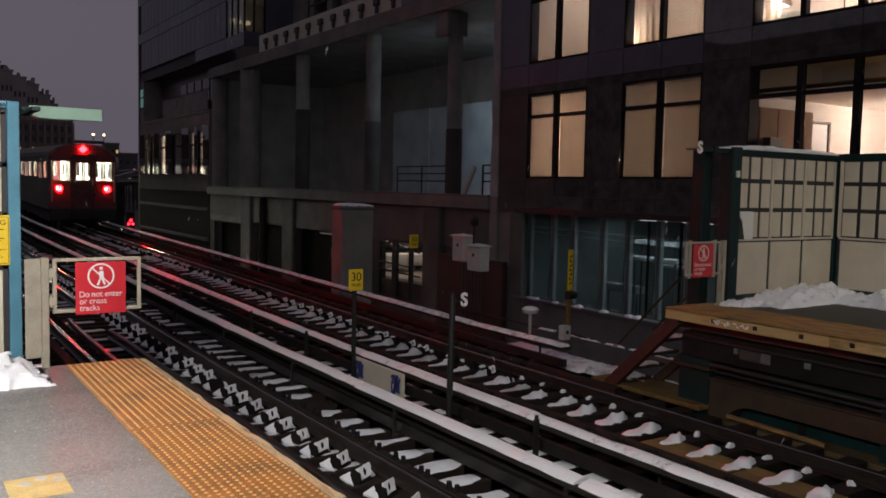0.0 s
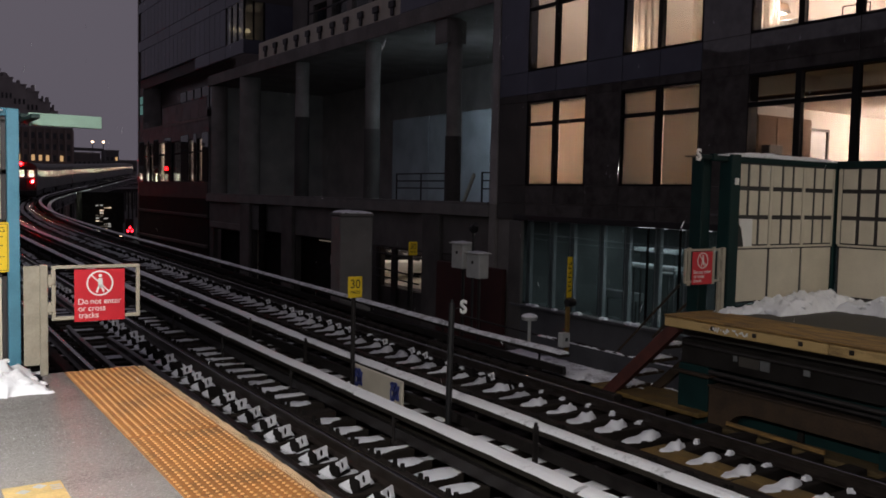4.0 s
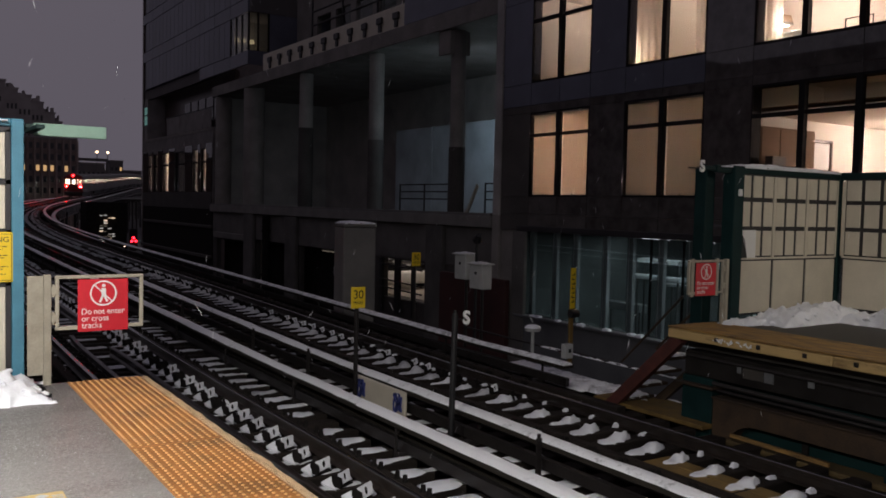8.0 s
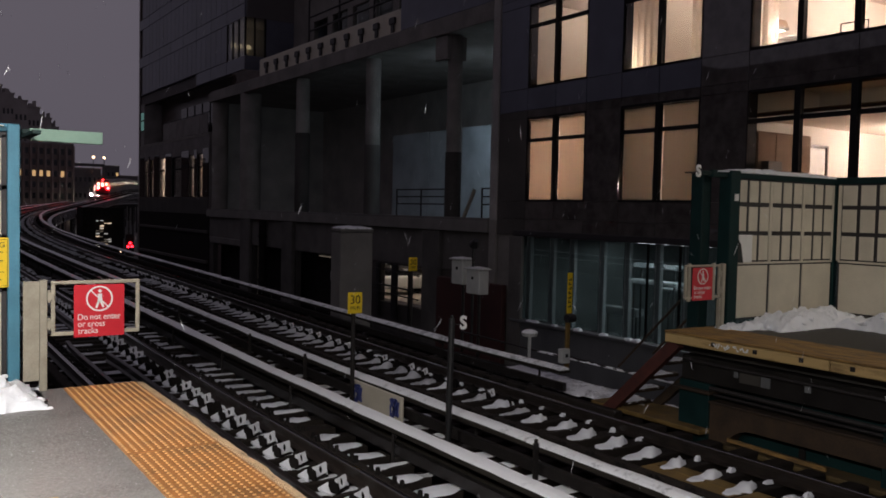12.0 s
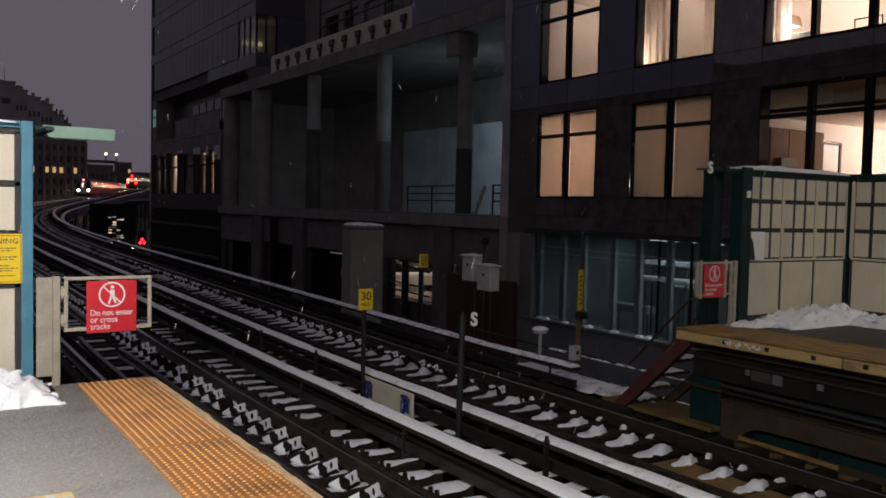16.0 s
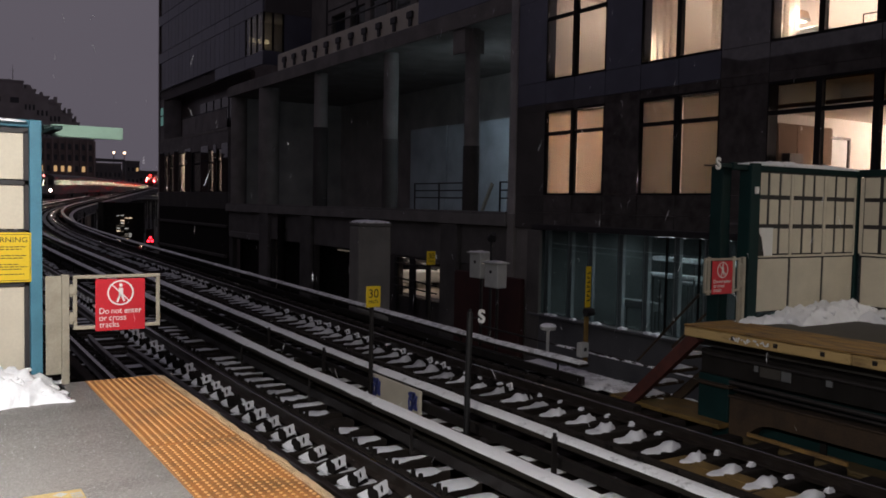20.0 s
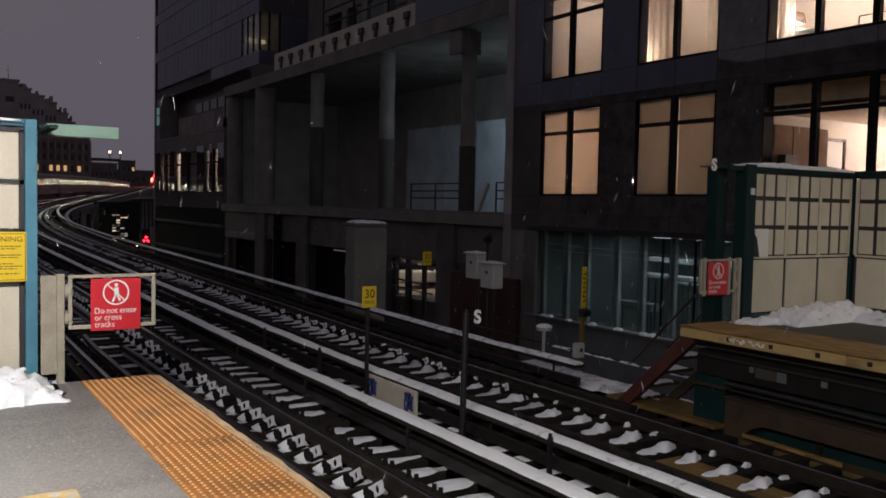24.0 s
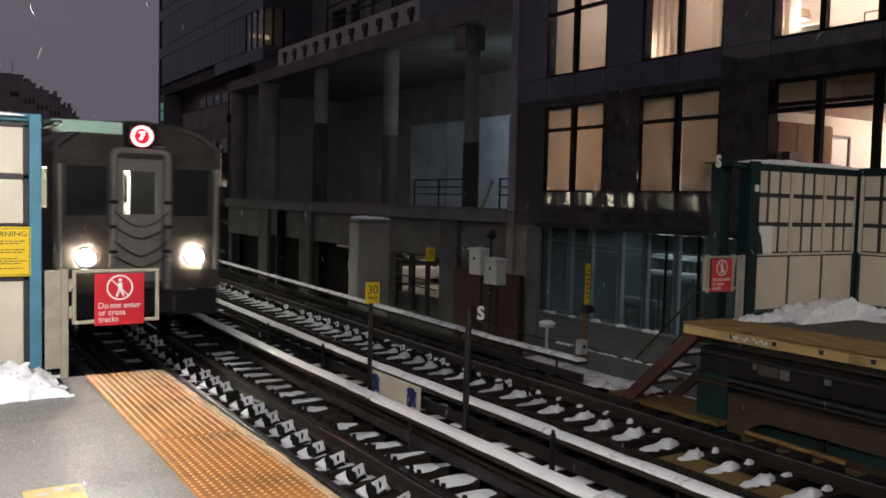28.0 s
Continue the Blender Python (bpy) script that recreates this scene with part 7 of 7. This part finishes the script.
far_block("dark square block on the skyline", 87.5, 93.5, 420, 8, 18.6, 3, 3, lambda j: 0.25, "far_dark")
far_block("low dark sheds on the skyline", 78, 104, 428, 8, 14.4, 8, 2, lambda j: 0.15, "far_dark")
gn_ = thing("signal_gantry", "dark steel signal gantry across the skyline", "gantry")
bm = bmesh.new()
box(bm, 52.2, 62.0, 300, 300.6, 13.4, 14.4)
for x in (52.6, 61.6):
    box(bm, x - 0.3, x + 0.3, 300, 300.6, STREET, 13.4)
part("truss", bm, M["far_dark"], gn_)
for x, z in ((62.4, 17.2), (66.0, 17.2)):
    sl = thing("street_lamp", "tall lit street lamp in the distance", "street lamp", "street lamps", at=(x, 320, STREET))
    bm = bmesh.new()
    rod(bm, (0, 0, 0), (0, 0, z - STREET), 0.15, 8)
    part("pole", bm, M["far_dark"], sl)
    bm = bmesh.new()
    bmesh.ops.create_uvsphere(bm, u_segments=12, v_segments=8, radius=0.42, matrix=Matrix.Translation((0, 0, z - STREET + 0.3)))
    part("lamp_head", bm, M["street_glow"], sl)
# unseen blocks, added so the facades don't mirror the low sky
for i, (y0, y1, top) in enumerate(((-60, -22, 14), (-21, 14, 16), (15, 52, 13), (53, 92, 15), (93, 130, 12), (131, 175, 11), (176, 215, 10), (216, 262, 13), (263, 330, 12))):
    g = thing("street_building", "unseen dark block that hides low sky from the facades", "building", "street buildings")
    bm = bmesh.new()
    box(bm, -34, -22, y0, y1, STREET, top)
    part("wall", bm, M["brick"], g)
    bm = bmesh.new()
    box(bm, -34.2, -21.8, y0 - 0.1, y1 + 0.1, top, top + 0.4)
    part("parapet", bm, M["far_dark"], g)
# lights in the street under the line
sgl = thing("street_signal", "red traffic signal in the street under the line", "traffic signal", at=(18.5, 79.0, STREET + 1.15))
bm = bmesh.new()
rod(bm, (0, 0, -1.15), (0, 0, 4.6), 0.09, 8)
part("pole", bm, M["far_dark"], sgl)
bm = bmesh.new()
soft_box(bm, -0.35, 0.35, -0.12, 0.12, 2.6, 4.6, 0.04)
part("case", bm, M["black"], sgl)
for x, z in ((0.0, 3.78), (-0.17, 3.48), (0.17, 3.48)):
    bm = bmesh.new()
    rod(bm, (x, -0.13, z), (x, -0.17, z), 0.105, 12)
    part("lens", bm, M["signal_red"], sgl)
bm = bmesh.new()
bmesh.ops.create_uvsphere(bm, u_segments=12, v_segments=8, radius=0.13, matrix=Matrix.Translation((-0.75, -0.1, 3.1)))
part("white_lens", bm, M["street_glow"], sgl)
bm = bmesh.new()
bar(bm, (-0.75, 0.0, 3.1), (0, 0, 3.1), 0.05, 0.05)
part("side_arm", bm, M["far_dark"], sgl)
cr = thing("street_shop", "small lit shop front at street level under the line", "shop", at=(18.9, 92.0, STREET))
bm = bmesh.new()
box(bm, -2, 2, 0, 3, 0, 8.0)
part("body", bm, M["near_black"], cr)
rnd = random.Random(12)
for k in range(26):
    x, z, w, h = rnd.choice((-0.7, -0.3, 0.1, 0.5)), 3.9 + 0.27 * (k % 11) + rnd.uniform(-0.03, 0.03), rnd.uniform(0.2, 0.36), rnd.uniform(0.04, 0.16)
    part("light_box", bmesh_box(x, x + w, -0.1 - 0.01 * k, 0.02, z, z + h, 0.01), M[rnd.choice(("shop_glow", "tube_dim", "tube_dim", "dim_window"))], cr)

# ---- the trains ----
CAR, GAP = 15.3, 15.6
HALF = 1.31


CAR_WINDOWS = ((-6.95, -6.05), (-3.95, -2.8), (-2.2, -1.05), (1.05, 2.2), (2.8, 3.95), (6.05, 6.95))


def car_shell():
    """Side walls with window and door openings, lining, roof and floor; z from the rail's top."""
    out = {}
    doors = [(c - 0.66, c + 0.66) for c in (-5.0, 0.0, 5.0)]
    wins = list(CAR_WINDOWS)
    holes = [(a, b, 2.28, 2.95) for a, b in wins] + [(a, b, 1.12, 3.08) for a, b in doors]
    bm = bmesh.new()
    for sx in (-1, 1):
        x0, x1 = sorted((sx * HALF, sx * (HALF - 0.02)))
        wall_x(bm, x0, x1, -CAR / 2, CAR / 2, 0.98, 3.2, holes)
    box(bm, -HALF + 0.02, HALF - 0.02, -CAR / 2, CAR / 2, 0.98, 1.08)
    # roof: a flat arch
    prof = [(-HALF, 3.2), (-HALF + 0.04, 3.36), (-1.0, 3.56), (-0.6, 3.68), (0, 3.74), (0.6, 3.68), (1.0, 3.56), (HALF - 0.04, 3.36), (HALF, 3.2)]
    inner = [(x * 0.95, z - 0.06) for x, z in prof]
    ring = []
    for y in (-CAR / 2, CAR / 2):
        ring.append(([bm.verts.new((x, y, z)) for x, z in prof], [bm.verts.new((x, y, z)) for x, z in inner]))
    for i in range(8):
        bm.faces.new((ring[0][0][i], ring[0][0][i + 1], ring[1][0][i + 1], ring[1][0][i]))
        bm.faces.new((ring[0][1][i + 1], ring[0][1][i], ring[1][1][i], ring[1][1][i + 1]))
        for r in ring:
            bm.faces.new((r[0][i], r[0][i + 1], r[1][i + 1], r[1][i]))
    bmesh.ops.remove_doubles(bm, verts=bm.verts, dist=0.0005)
    out["body"] = mesh_of("body", bm, M["stainless"])
    bm = bmesh.new()
    for sx in (-1, 1):
        x0, x1 = sorted((sx * (HALF - 0.022), sx * (HALF - 0.036)))
        wall_x(bm, x0, x1, -CAR / 2 + 0.15, CAR / 2 - 0.15, 1.09, 3.15, holes)
    box(bm, -1.2, 1.2, -CAR / 2 + 0.15, CAR / 2 - 0.15, 3.16, 3.2)
    box(bm, -1.2, 1.2, -CAR / 2 + 0.12, -CAR / 2 + 0.15, 1.09, 1.44)
    bmesh.ops.remove_doubles(bm, verts=bm.verts, dist=0.0005)
    out["lining"] = mesh_of("lining", bm, M["car_inside"])
    bm = bmesh.new()
    for x in (-0.75, 0.75):
        box(bm, x - 0.38, x + 0.38, -7.3, 7.3, 3.12, 3.15)
    out["ceiling_tubes"] = mesh_of("ceiling_tubes", bm, M["car_tube"])
    bm = bmesh.new()
    for sx in (-1, 1):
        bm2 = bmesh.new()
        soft_box(bm2, -0.22, 0.22, -6.6, 6.6, 1.1, 1.55, 0.03)
        merge(bm, bm2, Matrix.Translation((sx * 1.0, 0, 0)))
    out["bench"] = mesh_of("bench", bm, M["car_red"])
    bm = bmesh.new()
    box(bm, -1.1, 1.1, -4.4, 4.4, 0.45, 0.97)
    for y in (-5.4, 5.4):
        box(bm, -1.15, 1.15, y - 1.25, y + 1.25, 0.42, 0.82)
    out["underframe"] = mesh_of("underframe", bm, M["car_dark"])
    bm = bmesh.new()
    for x in (-0.72, 0.72):
        rod(bm, (x - 0.07, 0, 0.43), (x + 0.07, 0, 0.43), 0.43, 20)
    rod(bm, (-0.75, 0, 0.43), (0.75, 0, 0.43), 0.08, 10)
    out["wheelset"] = mesh_of("wheelset", bm, M["steel"])
    w = bmesh.new()
    box(w, -0.006, 0.006, -0.45, 0.45, 0.0, 0.67)
    out["small_pane"] = mesh_of("pane", w, M["car_glass"])
    w = bmesh.new()
    box(w, -0.006, 0.006, -0.575, 0.575, 0.0, 0.67)
    out["pane"] = mesh_of("pane", w, M["car_glass"])
    # a door leaf with a window
    w = bmesh.new()
    wall_x(w, -0.009, 0.009, 0.01, 0.65, 1.12, 3.07, [(0.14, 0.52, 2.25, 2.92)])
    bmesh.ops.remove_doubles(w, verts=w.verts, dist=0.0005)
    out["leaf"] = mesh_of("door_leaf", w, M["stainless"])
    w = bmesh.new()
    box(w, -0.005, 0.005, 0.14, 0.52, 2.25, 2.92)
    out["leaf_pane"] = mesh_of("pane", w, M["car_glass"])
    return out


def bulkhead(lamps):
    """The end wall with door and two window openings, and holes for lamps."""
    w = bmesh.new()
    hl = [(-1.12, -0.52, 2.2, 2.98), (0.52, 1.12, 2.2, 2.98), (-0.36, 0.36, 1.12, 3.12)]
    wall_x(w, -0.03, 0.03, -HALF, HALF, 0.98, 3.2, hl + lamps)
    # arch above
    n = 44
    for k in range(n):
        a, b = -HALF + 2 * HALF * k / n, -HALF + 2 * HALF * (k + 1) / n
        zt = min(3.22 + 0.52 * (1 - abs(a / HALF) ** 2.6), 3.22 + 0.52 * (1 - abs(b / HALF) ** 2.6)) - 0.03
        if zt > 3.22:
            box(w, -0.03, 0.03, a, b, 3.2, zt)
    bmesh.ops.remove_doubles(w, verts=w.verts, dist=0.0005)
    bmesh.ops.transform(w, matrix=pose(0, 0, 0, 0, 0, -90), verts=w.verts)
    return w


S = car_shell()
BULK_A = mesh_of("bulkhead", bulkhead([]), M["car_red"])
BULK_B = mesh_of("bulkhead", bulkhead([]), M["car_front"])
BULK_T = mesh_of("bulkhead", bulkhead([(-1.0, -0.88, 1.79, 1.91), (0.88, 1.0, 1.79, 1.91)]), M["car_red"])
BULK_F = mesh_of("bulkhead", bulkhead([(-0.91, -0.79, 1.48, 1.60), (0.79, 0.91, 1.48, 1.60)]), M["car_front"])


def hood(bm, x, y0, y1, z, r0, r1, n=20):
    """A tube round a lamp, open to the front."""
    rings = [[bm.verts.new((x + r * math.cos(2 * math.pi * i / n), y, z + r * math.sin(2 * math.pi * i / n))) for i in range(n)] for y, r in ((y0, r0), (y1, r0), (y1, r1), (y0, r1))]
    for a, b in zip(rings, rings[1:] + rings[:1]):
        for i in range(n):
            bm.faces.new((a[i], a[(i + 1) % n], b[(i + 1) % n], b[i]))


def build_car(label, lead, old):
    """A subway car; its near end lies at -y. lead: None, 'tail' or 'front'."""
    c = thing("subway_car", label, "subway car", "old red train" if old else "silver train")
    for n in ("body", "lining", "ceiling_tubes", "bench", "underframe"):
        piece(n, S[n], c, Matrix())
    for y in (-6.3, -4.5, 4.5, 6.3):
        piece("wheelset", S["wheelset"], c, pose(0, y, 0))
    for sx in (-1, 1):
        for y0, y1 in CAR_WINDOWS:
            piece("window", S["small_pane"] if y1 - y0 < 1.0 else S["pane"], c, pose(sx * (HALF - 0.008), (y0 + y1) / 2, 2.28))
        for y in (-5.0, 0.0, 5.0):
            for turn in (0, 180):
                leaf = piece("door_leaf", S["leaf"], c, pose(sx * (HALF - 0.011), y, 0, 0, 0, turn))
                piece("pane", S["leaf_pane"], leaf, Matrix())
    bulk = BULK_A if old else BULK_B
    for y in (-CAR / 2 + 0.03, CAR / 2 - 0.03):
        piece("bulkhead", BULK_F if lead == "front" and y < 0 else BULK_T if lead == "tail" and y < 0 else bulk, c, pose(0, y, 0))
    y = -CAR / 2
    # end door
    bm = bmesh.new()
    wall_x(bm, -0.02, 0.02, -0.362, 0.362, 1.12, 3.19, [(-0.255, 0.255, 2.22, 2.93)])
    bmesh.ops.transform(bm, matrix=pose(0, y + 0.05, 0, 0, 0, -90), verts=bm.verts)
    bmesh.ops.remove_doubles(bm, verts=bm.verts, dist=0.0005)
    ed = part("end_door", bm, M["car_red"] if old else M["door_steel"], c)
    bm = bmesh.new()
    box(bm, -0.255, 0.255, y + 0.045, y + 0.055, 2.22, 2.93)
    part("pane", bm, M["car_glass"], ed)
    for sx in (-1, 1):
        bm = bmesh.new()
        a, b = sorted((sx * 0.52, sx * 1.12))
        box(bm, a, b, y + 0.02, y + 0.032, 2.2, 2.98)
        part("end_window", bm, M["car_glass"] if (old or not lead) else M["black"], c)
    if not lead:
        return c
    # door surround and grab rails
    bm = bmesh.new()
    def arch(w, top, q, rad):
        arc = [math.pi / 2 * k / 6 for k in range(7)]
        half = [(w - rad + rad * math.cos(t), top - rad + rad * math.sin(t)) for t in arc]
        return [bm.verts.new((x, q, z)) for x, z in [(w, 1.0)] + half + [(-x, z) for x, z in half[::-1]] + [(-w, 1.0)]]
    lines = [arch(0.375, 3.195, y, 0.07), arch(0.375, 3.195, y - 0.05, 0.07), arch(0.395, 3.215, y - 0.07, 0.09), arch(0.455, 3.275, y - 0.07, 0.12), arch(0.475, 3.295, y - 0.05, 0.14), arch(0.475, 3.295, y, 0.14)]
    for la, lb in zip(lines, lines[1:]):
        for k in range(len(la) - 1):
            bm.faces.new((la[k], la[k + 1], lb[k + 1], lb[k]))
    part("door_surround", bm, M["door_steel"] if not old else M["car_red"], c)
    for sx in (-1, 1):
        bm = bmesh.new()
        rod(bm, (sx * 1.22, y - 0.07, 1.3), (sx * 1.22, y - 0.07, 3.0), 0.034, 10)
        for z in (1.34, 2.15, 2.96):
            rod(bm, (sx * 1.22, y - 0.07, z), (sx * 1.22, y, z), 0.03, 8)
        part("grab_rail", bm, M["door_steel"], c)
        for z in (1.62, 2.02, 2.42):
            part("hinge_bracket", bmesh_box(sx * 0.425 - 0.062, sx * 0.425 + 0.062, y - 0.085, y - 0.05, z - 0.03, z + 0.03, 0.01), M["car_dark"], c)
    part("visor_lamp", bmesh_box(0.18, 0.36, y - 0.1, y - 0.005, 3.305, 3.335, 0.008), M["door_steel"], c)
    for k in range(4):
        bm = bmesh.new()
        z = 1.55 + 0.24 * k
        pts = [(-0.42 + 0.84 * i / 8, y - 0.1 - 0.02 * math.sin(i), z - (0.2 + 0.05 * (k % 2)) * (1 - abs(i / 4 - 1) ** (1.2 + 0.2 * k))) for i in range(9)]
        for p0, p1 in zip(pts, pts[1:]):
            rod(bm, p0, p1, 0.012, 6)
        part("safety_chain", bm, M["steel"], c)
    bm = bmesh.new()
    soft_box(bm, -0.5, 0.5, y - 0.25, y + 0.1, 0.62, 0.92, 0.03)
    rod(bm, (0, y - 0.45, 0.75), (0, y - 0.2, 0.75), 0.12, 10)
    part("coupler", bm, M["car_dark"], c)
    bm = bmesh.new()
    soft_box(bm, -1.28, 1.28, y - 0.03, y + 0.02, 0.55, 0.97, 0.02)
    part("anticlimber", bm, M["car_dark"], c)
    if lead == "tail":
        for sx in (-1, 1):
            bm = bmesh.new()
            hood(bm, sx * 0.94, y - 0.03, y + 0.55, 1.85, 0.08, 0.1)
            rod(bm, (sx * 0.94, y + 0.552, 1.85), (sx * 0.94, y + 0.57, 1.85), 0.1, 16)
            hood(bm, sx * 0.94, y - 0.16, y - 0.03, 1.85, 0.13, 0.15)
            hs = part("lamp_housing", bm, M["car_dark"], c)
            bm = bmesh.new()
            hood(bm, sx * 0.94, y - 0.05, y - 0.03, 1.85, 0.08, 0.129)
            part("tail_lamp", bm, M["tail_red"], hs, "glowing red tail lamp")
            bm = bmesh.new()
            rod(bm, (sx * 0.94, y + 0.53, 1.85), (sx * 0.94, y + 0.55, 1.85), 0.06, 16)
            part("bulb", bm, M["tail_bulb"], hs)
        bm = bmesh.new()
        v = [bm.verts.new((a, q, 3.5 + b)) for q in (y - 0.06, y - 0.02) for a, b in ((0.17, 0), (0, 0.17), (-0.17, 0), (0, -0.17))]
        bm.faces.new(v[:4])
        bm.faces.new(v[4:][::-1])
        for i in range(4):
            bm.faces.new((v[i], v[(i + 1) % 4], v[4 + (i + 1) % 4], v[4 + i]))
        part("marker_lamp", bm, M["marker_red"], c, "glowing red diamond marker")
    else:
        for sx in (-1, 1):
            bm = bmesh.new()
            hood(bm, sx * 0.85, y - 0.03, y + 0.48, 1.54, 0.062, 0.085)
            rod(bm, (sx * 0.85, y + 0.482, 1.54), (sx * 0.85, y + 0.495, 1.54), 0.085, 16)
            hood(bm, sx * 0.85, y - 0.18, y - 0.03, 1.54, 0.135, 0.17)
            hs = part("lamp_housing", bm, M["car_dark"], c)
            bm = bmesh.new()
            hood(bm, sx * 0.85, y - 0.05, y - 0.03, 1.54, 0.062, 0.137)
            part("headlight", bm, M["head_white"], hs, "glaring white headlight")
            bm = bmesh.new()
            rod(bm, (sx * 0.85, y + 0.46, 1.54), (sx * 0.85, y + 0.48, 1.54), 0.06, 16)
            part("bulb", bm, M["head_bulb"], hs)
        bm = bmesh.new()
        soft_box(bm, -0.26, 0.26, y - 0.07, y - 0.01, 3.305, 3.675, 0.02)
        sgn = part("route_sign", bm, M["black"], c, "black route sign with a red disc")
        bm = bmesh.new()
        rod(bm, (0, y - 0.078, 3.485), (0, y - 0.072, 3.485), 0.175, 28)
        part("disc", bm, M["route_red"], sgn)
        bm = bmesh.new()
        n = 28
        for i in range(n):
            t0, t1 = 2 * math.pi * i / n, 2 * math.pi * (i + 1) / n
            v = [bm.verts.new((r * math.cos(t), q, 3.485 + r * math.sin(t))) for q in (y - 0.085, y - 0.079) for t in (t0, t1) for r in (0.125, 0.168)]
            bm.faces.new((v[0], v[1], v[3], v[2]))
            bm.faces.new((v[4], v[6], v[7], v[5]))
        part("disc_ring", bm, M["route_white"], sgn)
        lettering("number", "7", 0.19, M["route_white"], sgn, pose(0, y - 0.081, 3.485, 90, 0, 0), bold=0.008)
        # cab partition so that only the end door's window is lit
        bm = bmesh.new()
        box(bm, -1.2, -0.45, y + 0.5, y + 0.55, 1.1, 3.1)
        box(bm, -0.06, 1.2, y + 0.5, y + 0.55, 1.1, 3.1)
        part("cab_wall", bm, M["car_dark"], c)
    return c


N_CARS = 11
car_a = build_car("dark subway car with lit windows and glowing red tail lamps", "tail", True)
car_a2 = build_car("dark subway car with lit windows in the departing train", None, True)
car_b = build_car("silver subway car with glaring headlights and a red route sign", "front", False)
car_b2 = build_car("silver subway car with lit windows in the arriving train", None, False)
train_a = [car_a, car_a2] + [copy_thing(car_a2, Matrix()) for i in range(N_CARS - 2)]
train_b = [car_b, car_b2] + [copy_thing(car_b2, Matrix()) for i in range(N_CARS - 2)]

# ---- falling snow: tall drifts of flakes that sink through the air ----
FALL = ((-0.95, 0.3, -2.4), (0.5, -0.3, -2.1), (-0.4, 0.6, -2.7))
flakes = []
for k, v in enumerate(FALL):
    rnd = random.Random(50 + k)
    d = Vector(v)
    verts, faces = [], []
    made = 0
    while made < 2200:
        if made % 2:
            p = Vector((rnd.uniform(-2, 22), rnd.uniform(5, 30), rnd.uniform(-2, 11)))
        else:
            p = Vector((rnd.uniform(-2, 12), rnd.uniform(3.0, 13), rnd.uniform(-2, 7)))
        p -= d * (30.0 * rnd.random() ** 0.75 - 1.0)
        lead = (EYE - p).dot(d) / d.length_squared
        if (p + d * max(0.0, min(28.0, lead)) - EYE).length < 4.5:
            continue
        r = rnd.uniform(0.0012, 0.0026)
        e = (d.normalized() + 0.35 * Vector((rnd.uniform(-1, 1), rnd.uniform(-1, 1), rnd.uniform(-1, 1)))).normalized()
        f = e.orthogonal().normalized()
        g = e.cross(f) * r
        e, f = e * r * rnd.uniform(8.0, 26.0), f * r
        o = len(verts)
        verts += [p + q for q in (e, -e, f, -f, g, -g)]
        faces += [(o + a, o + b, o + c) for a, b, c in ((0, 2, 4), (2, 1, 4), (1, 3, 4), (3, 0, 4), (2, 0, 5), (1, 2, 5), (3, 1, 5), (0, 3, 5))]
        made += 1
    me = bpy.data.meshes.new("falling_snow")
    me.from_pydata(verts, [], faces)
    me.materials.append(M["snow"])
    flakes.append(tagged(new("falling_snow", me), "snowflakes drifting down through the air", "snow", "snowfall", "stuff"))

# ---- runs ----
RUN_A = ((0, 1, 2, 3, 6, 6.5, 9, 12.5, 14.5, 17, 19, 28), (38, 50, 62.5, 75, 115.5, 122, 154, 195, 216, 238, 256, 340))
RUN_B = ((0, 12.5, 14.5, 16, 17, 18, 19, 20, 26.8, 27.1, 27.4, 27.7, 28), (340, 206.5, 187, 172, 161.5, 150, 138.5, 126, 31.9, 27.3, 22.9, 18.7, 14.35))


def smooth_run(run, t):
    """The run at t by a cubic through its knots."""
    x, y = run
    m = [(y[min(i + 1, len(x) - 1)] - y[max(i - 1, 0)]) / (x[min(i + 1, len(x) - 1)] - x[max(i - 1, 0)]) for i in range(len(x))]
    i = max(0, min(len(x) - 2, int(np.searchsorted(x, t, "right")) - 1))
    h = x[i + 1] - x[i]
    u = (t - x[i]) / h
    return (2 * u**3 - 3 * u**2 + 1) * y[i] + (u**3 - 2 * u**2 + u) * h * m[i] + (-2 * u**3 + 3 * u**2) * y[i + 1] + (u**3 - u**2) * h * m[i + 1]


def car_pose(s, off, rise):
    """A car whose bogies stand at s - 5.4 and s + 5.4."""
    p, q = on_line(s - 5.4, off, rise)[0], on_line(s + 5.4, off, rise)[0]
    d = q - p
    m = (p + q) / 2
    return Matrix.Translation((m.x, m.y, m.z + RAIL)) @ Euler((math.atan2(d.z, math.hypot(d.x, d.y)), 0, -math.atan2(d.x, d.y))).to_matrix().to_4x4()


def motions():
    times = [0.5 * i for i in range(54)] + [27.0, 27.25, 27.5, 27.75, 28.0]
    for cars, run, off, rise in ((train_a, RUN_A, C2, RISE2), (train_b, RUN_B, C1, RISE1)):
        for i, c in enumerate(cars):
            walk(c, [(t, car_pose(smooth_run(run, t) + CAR / 2 + GAP * i, off, rise)) for t in times])
    for fl, v in zip(flakes, FALL):
        walk(fl, [(t, Matrix.Translation(Vector(v) * t)) for t in (0, 7, 14, 21, 28)])


motions()
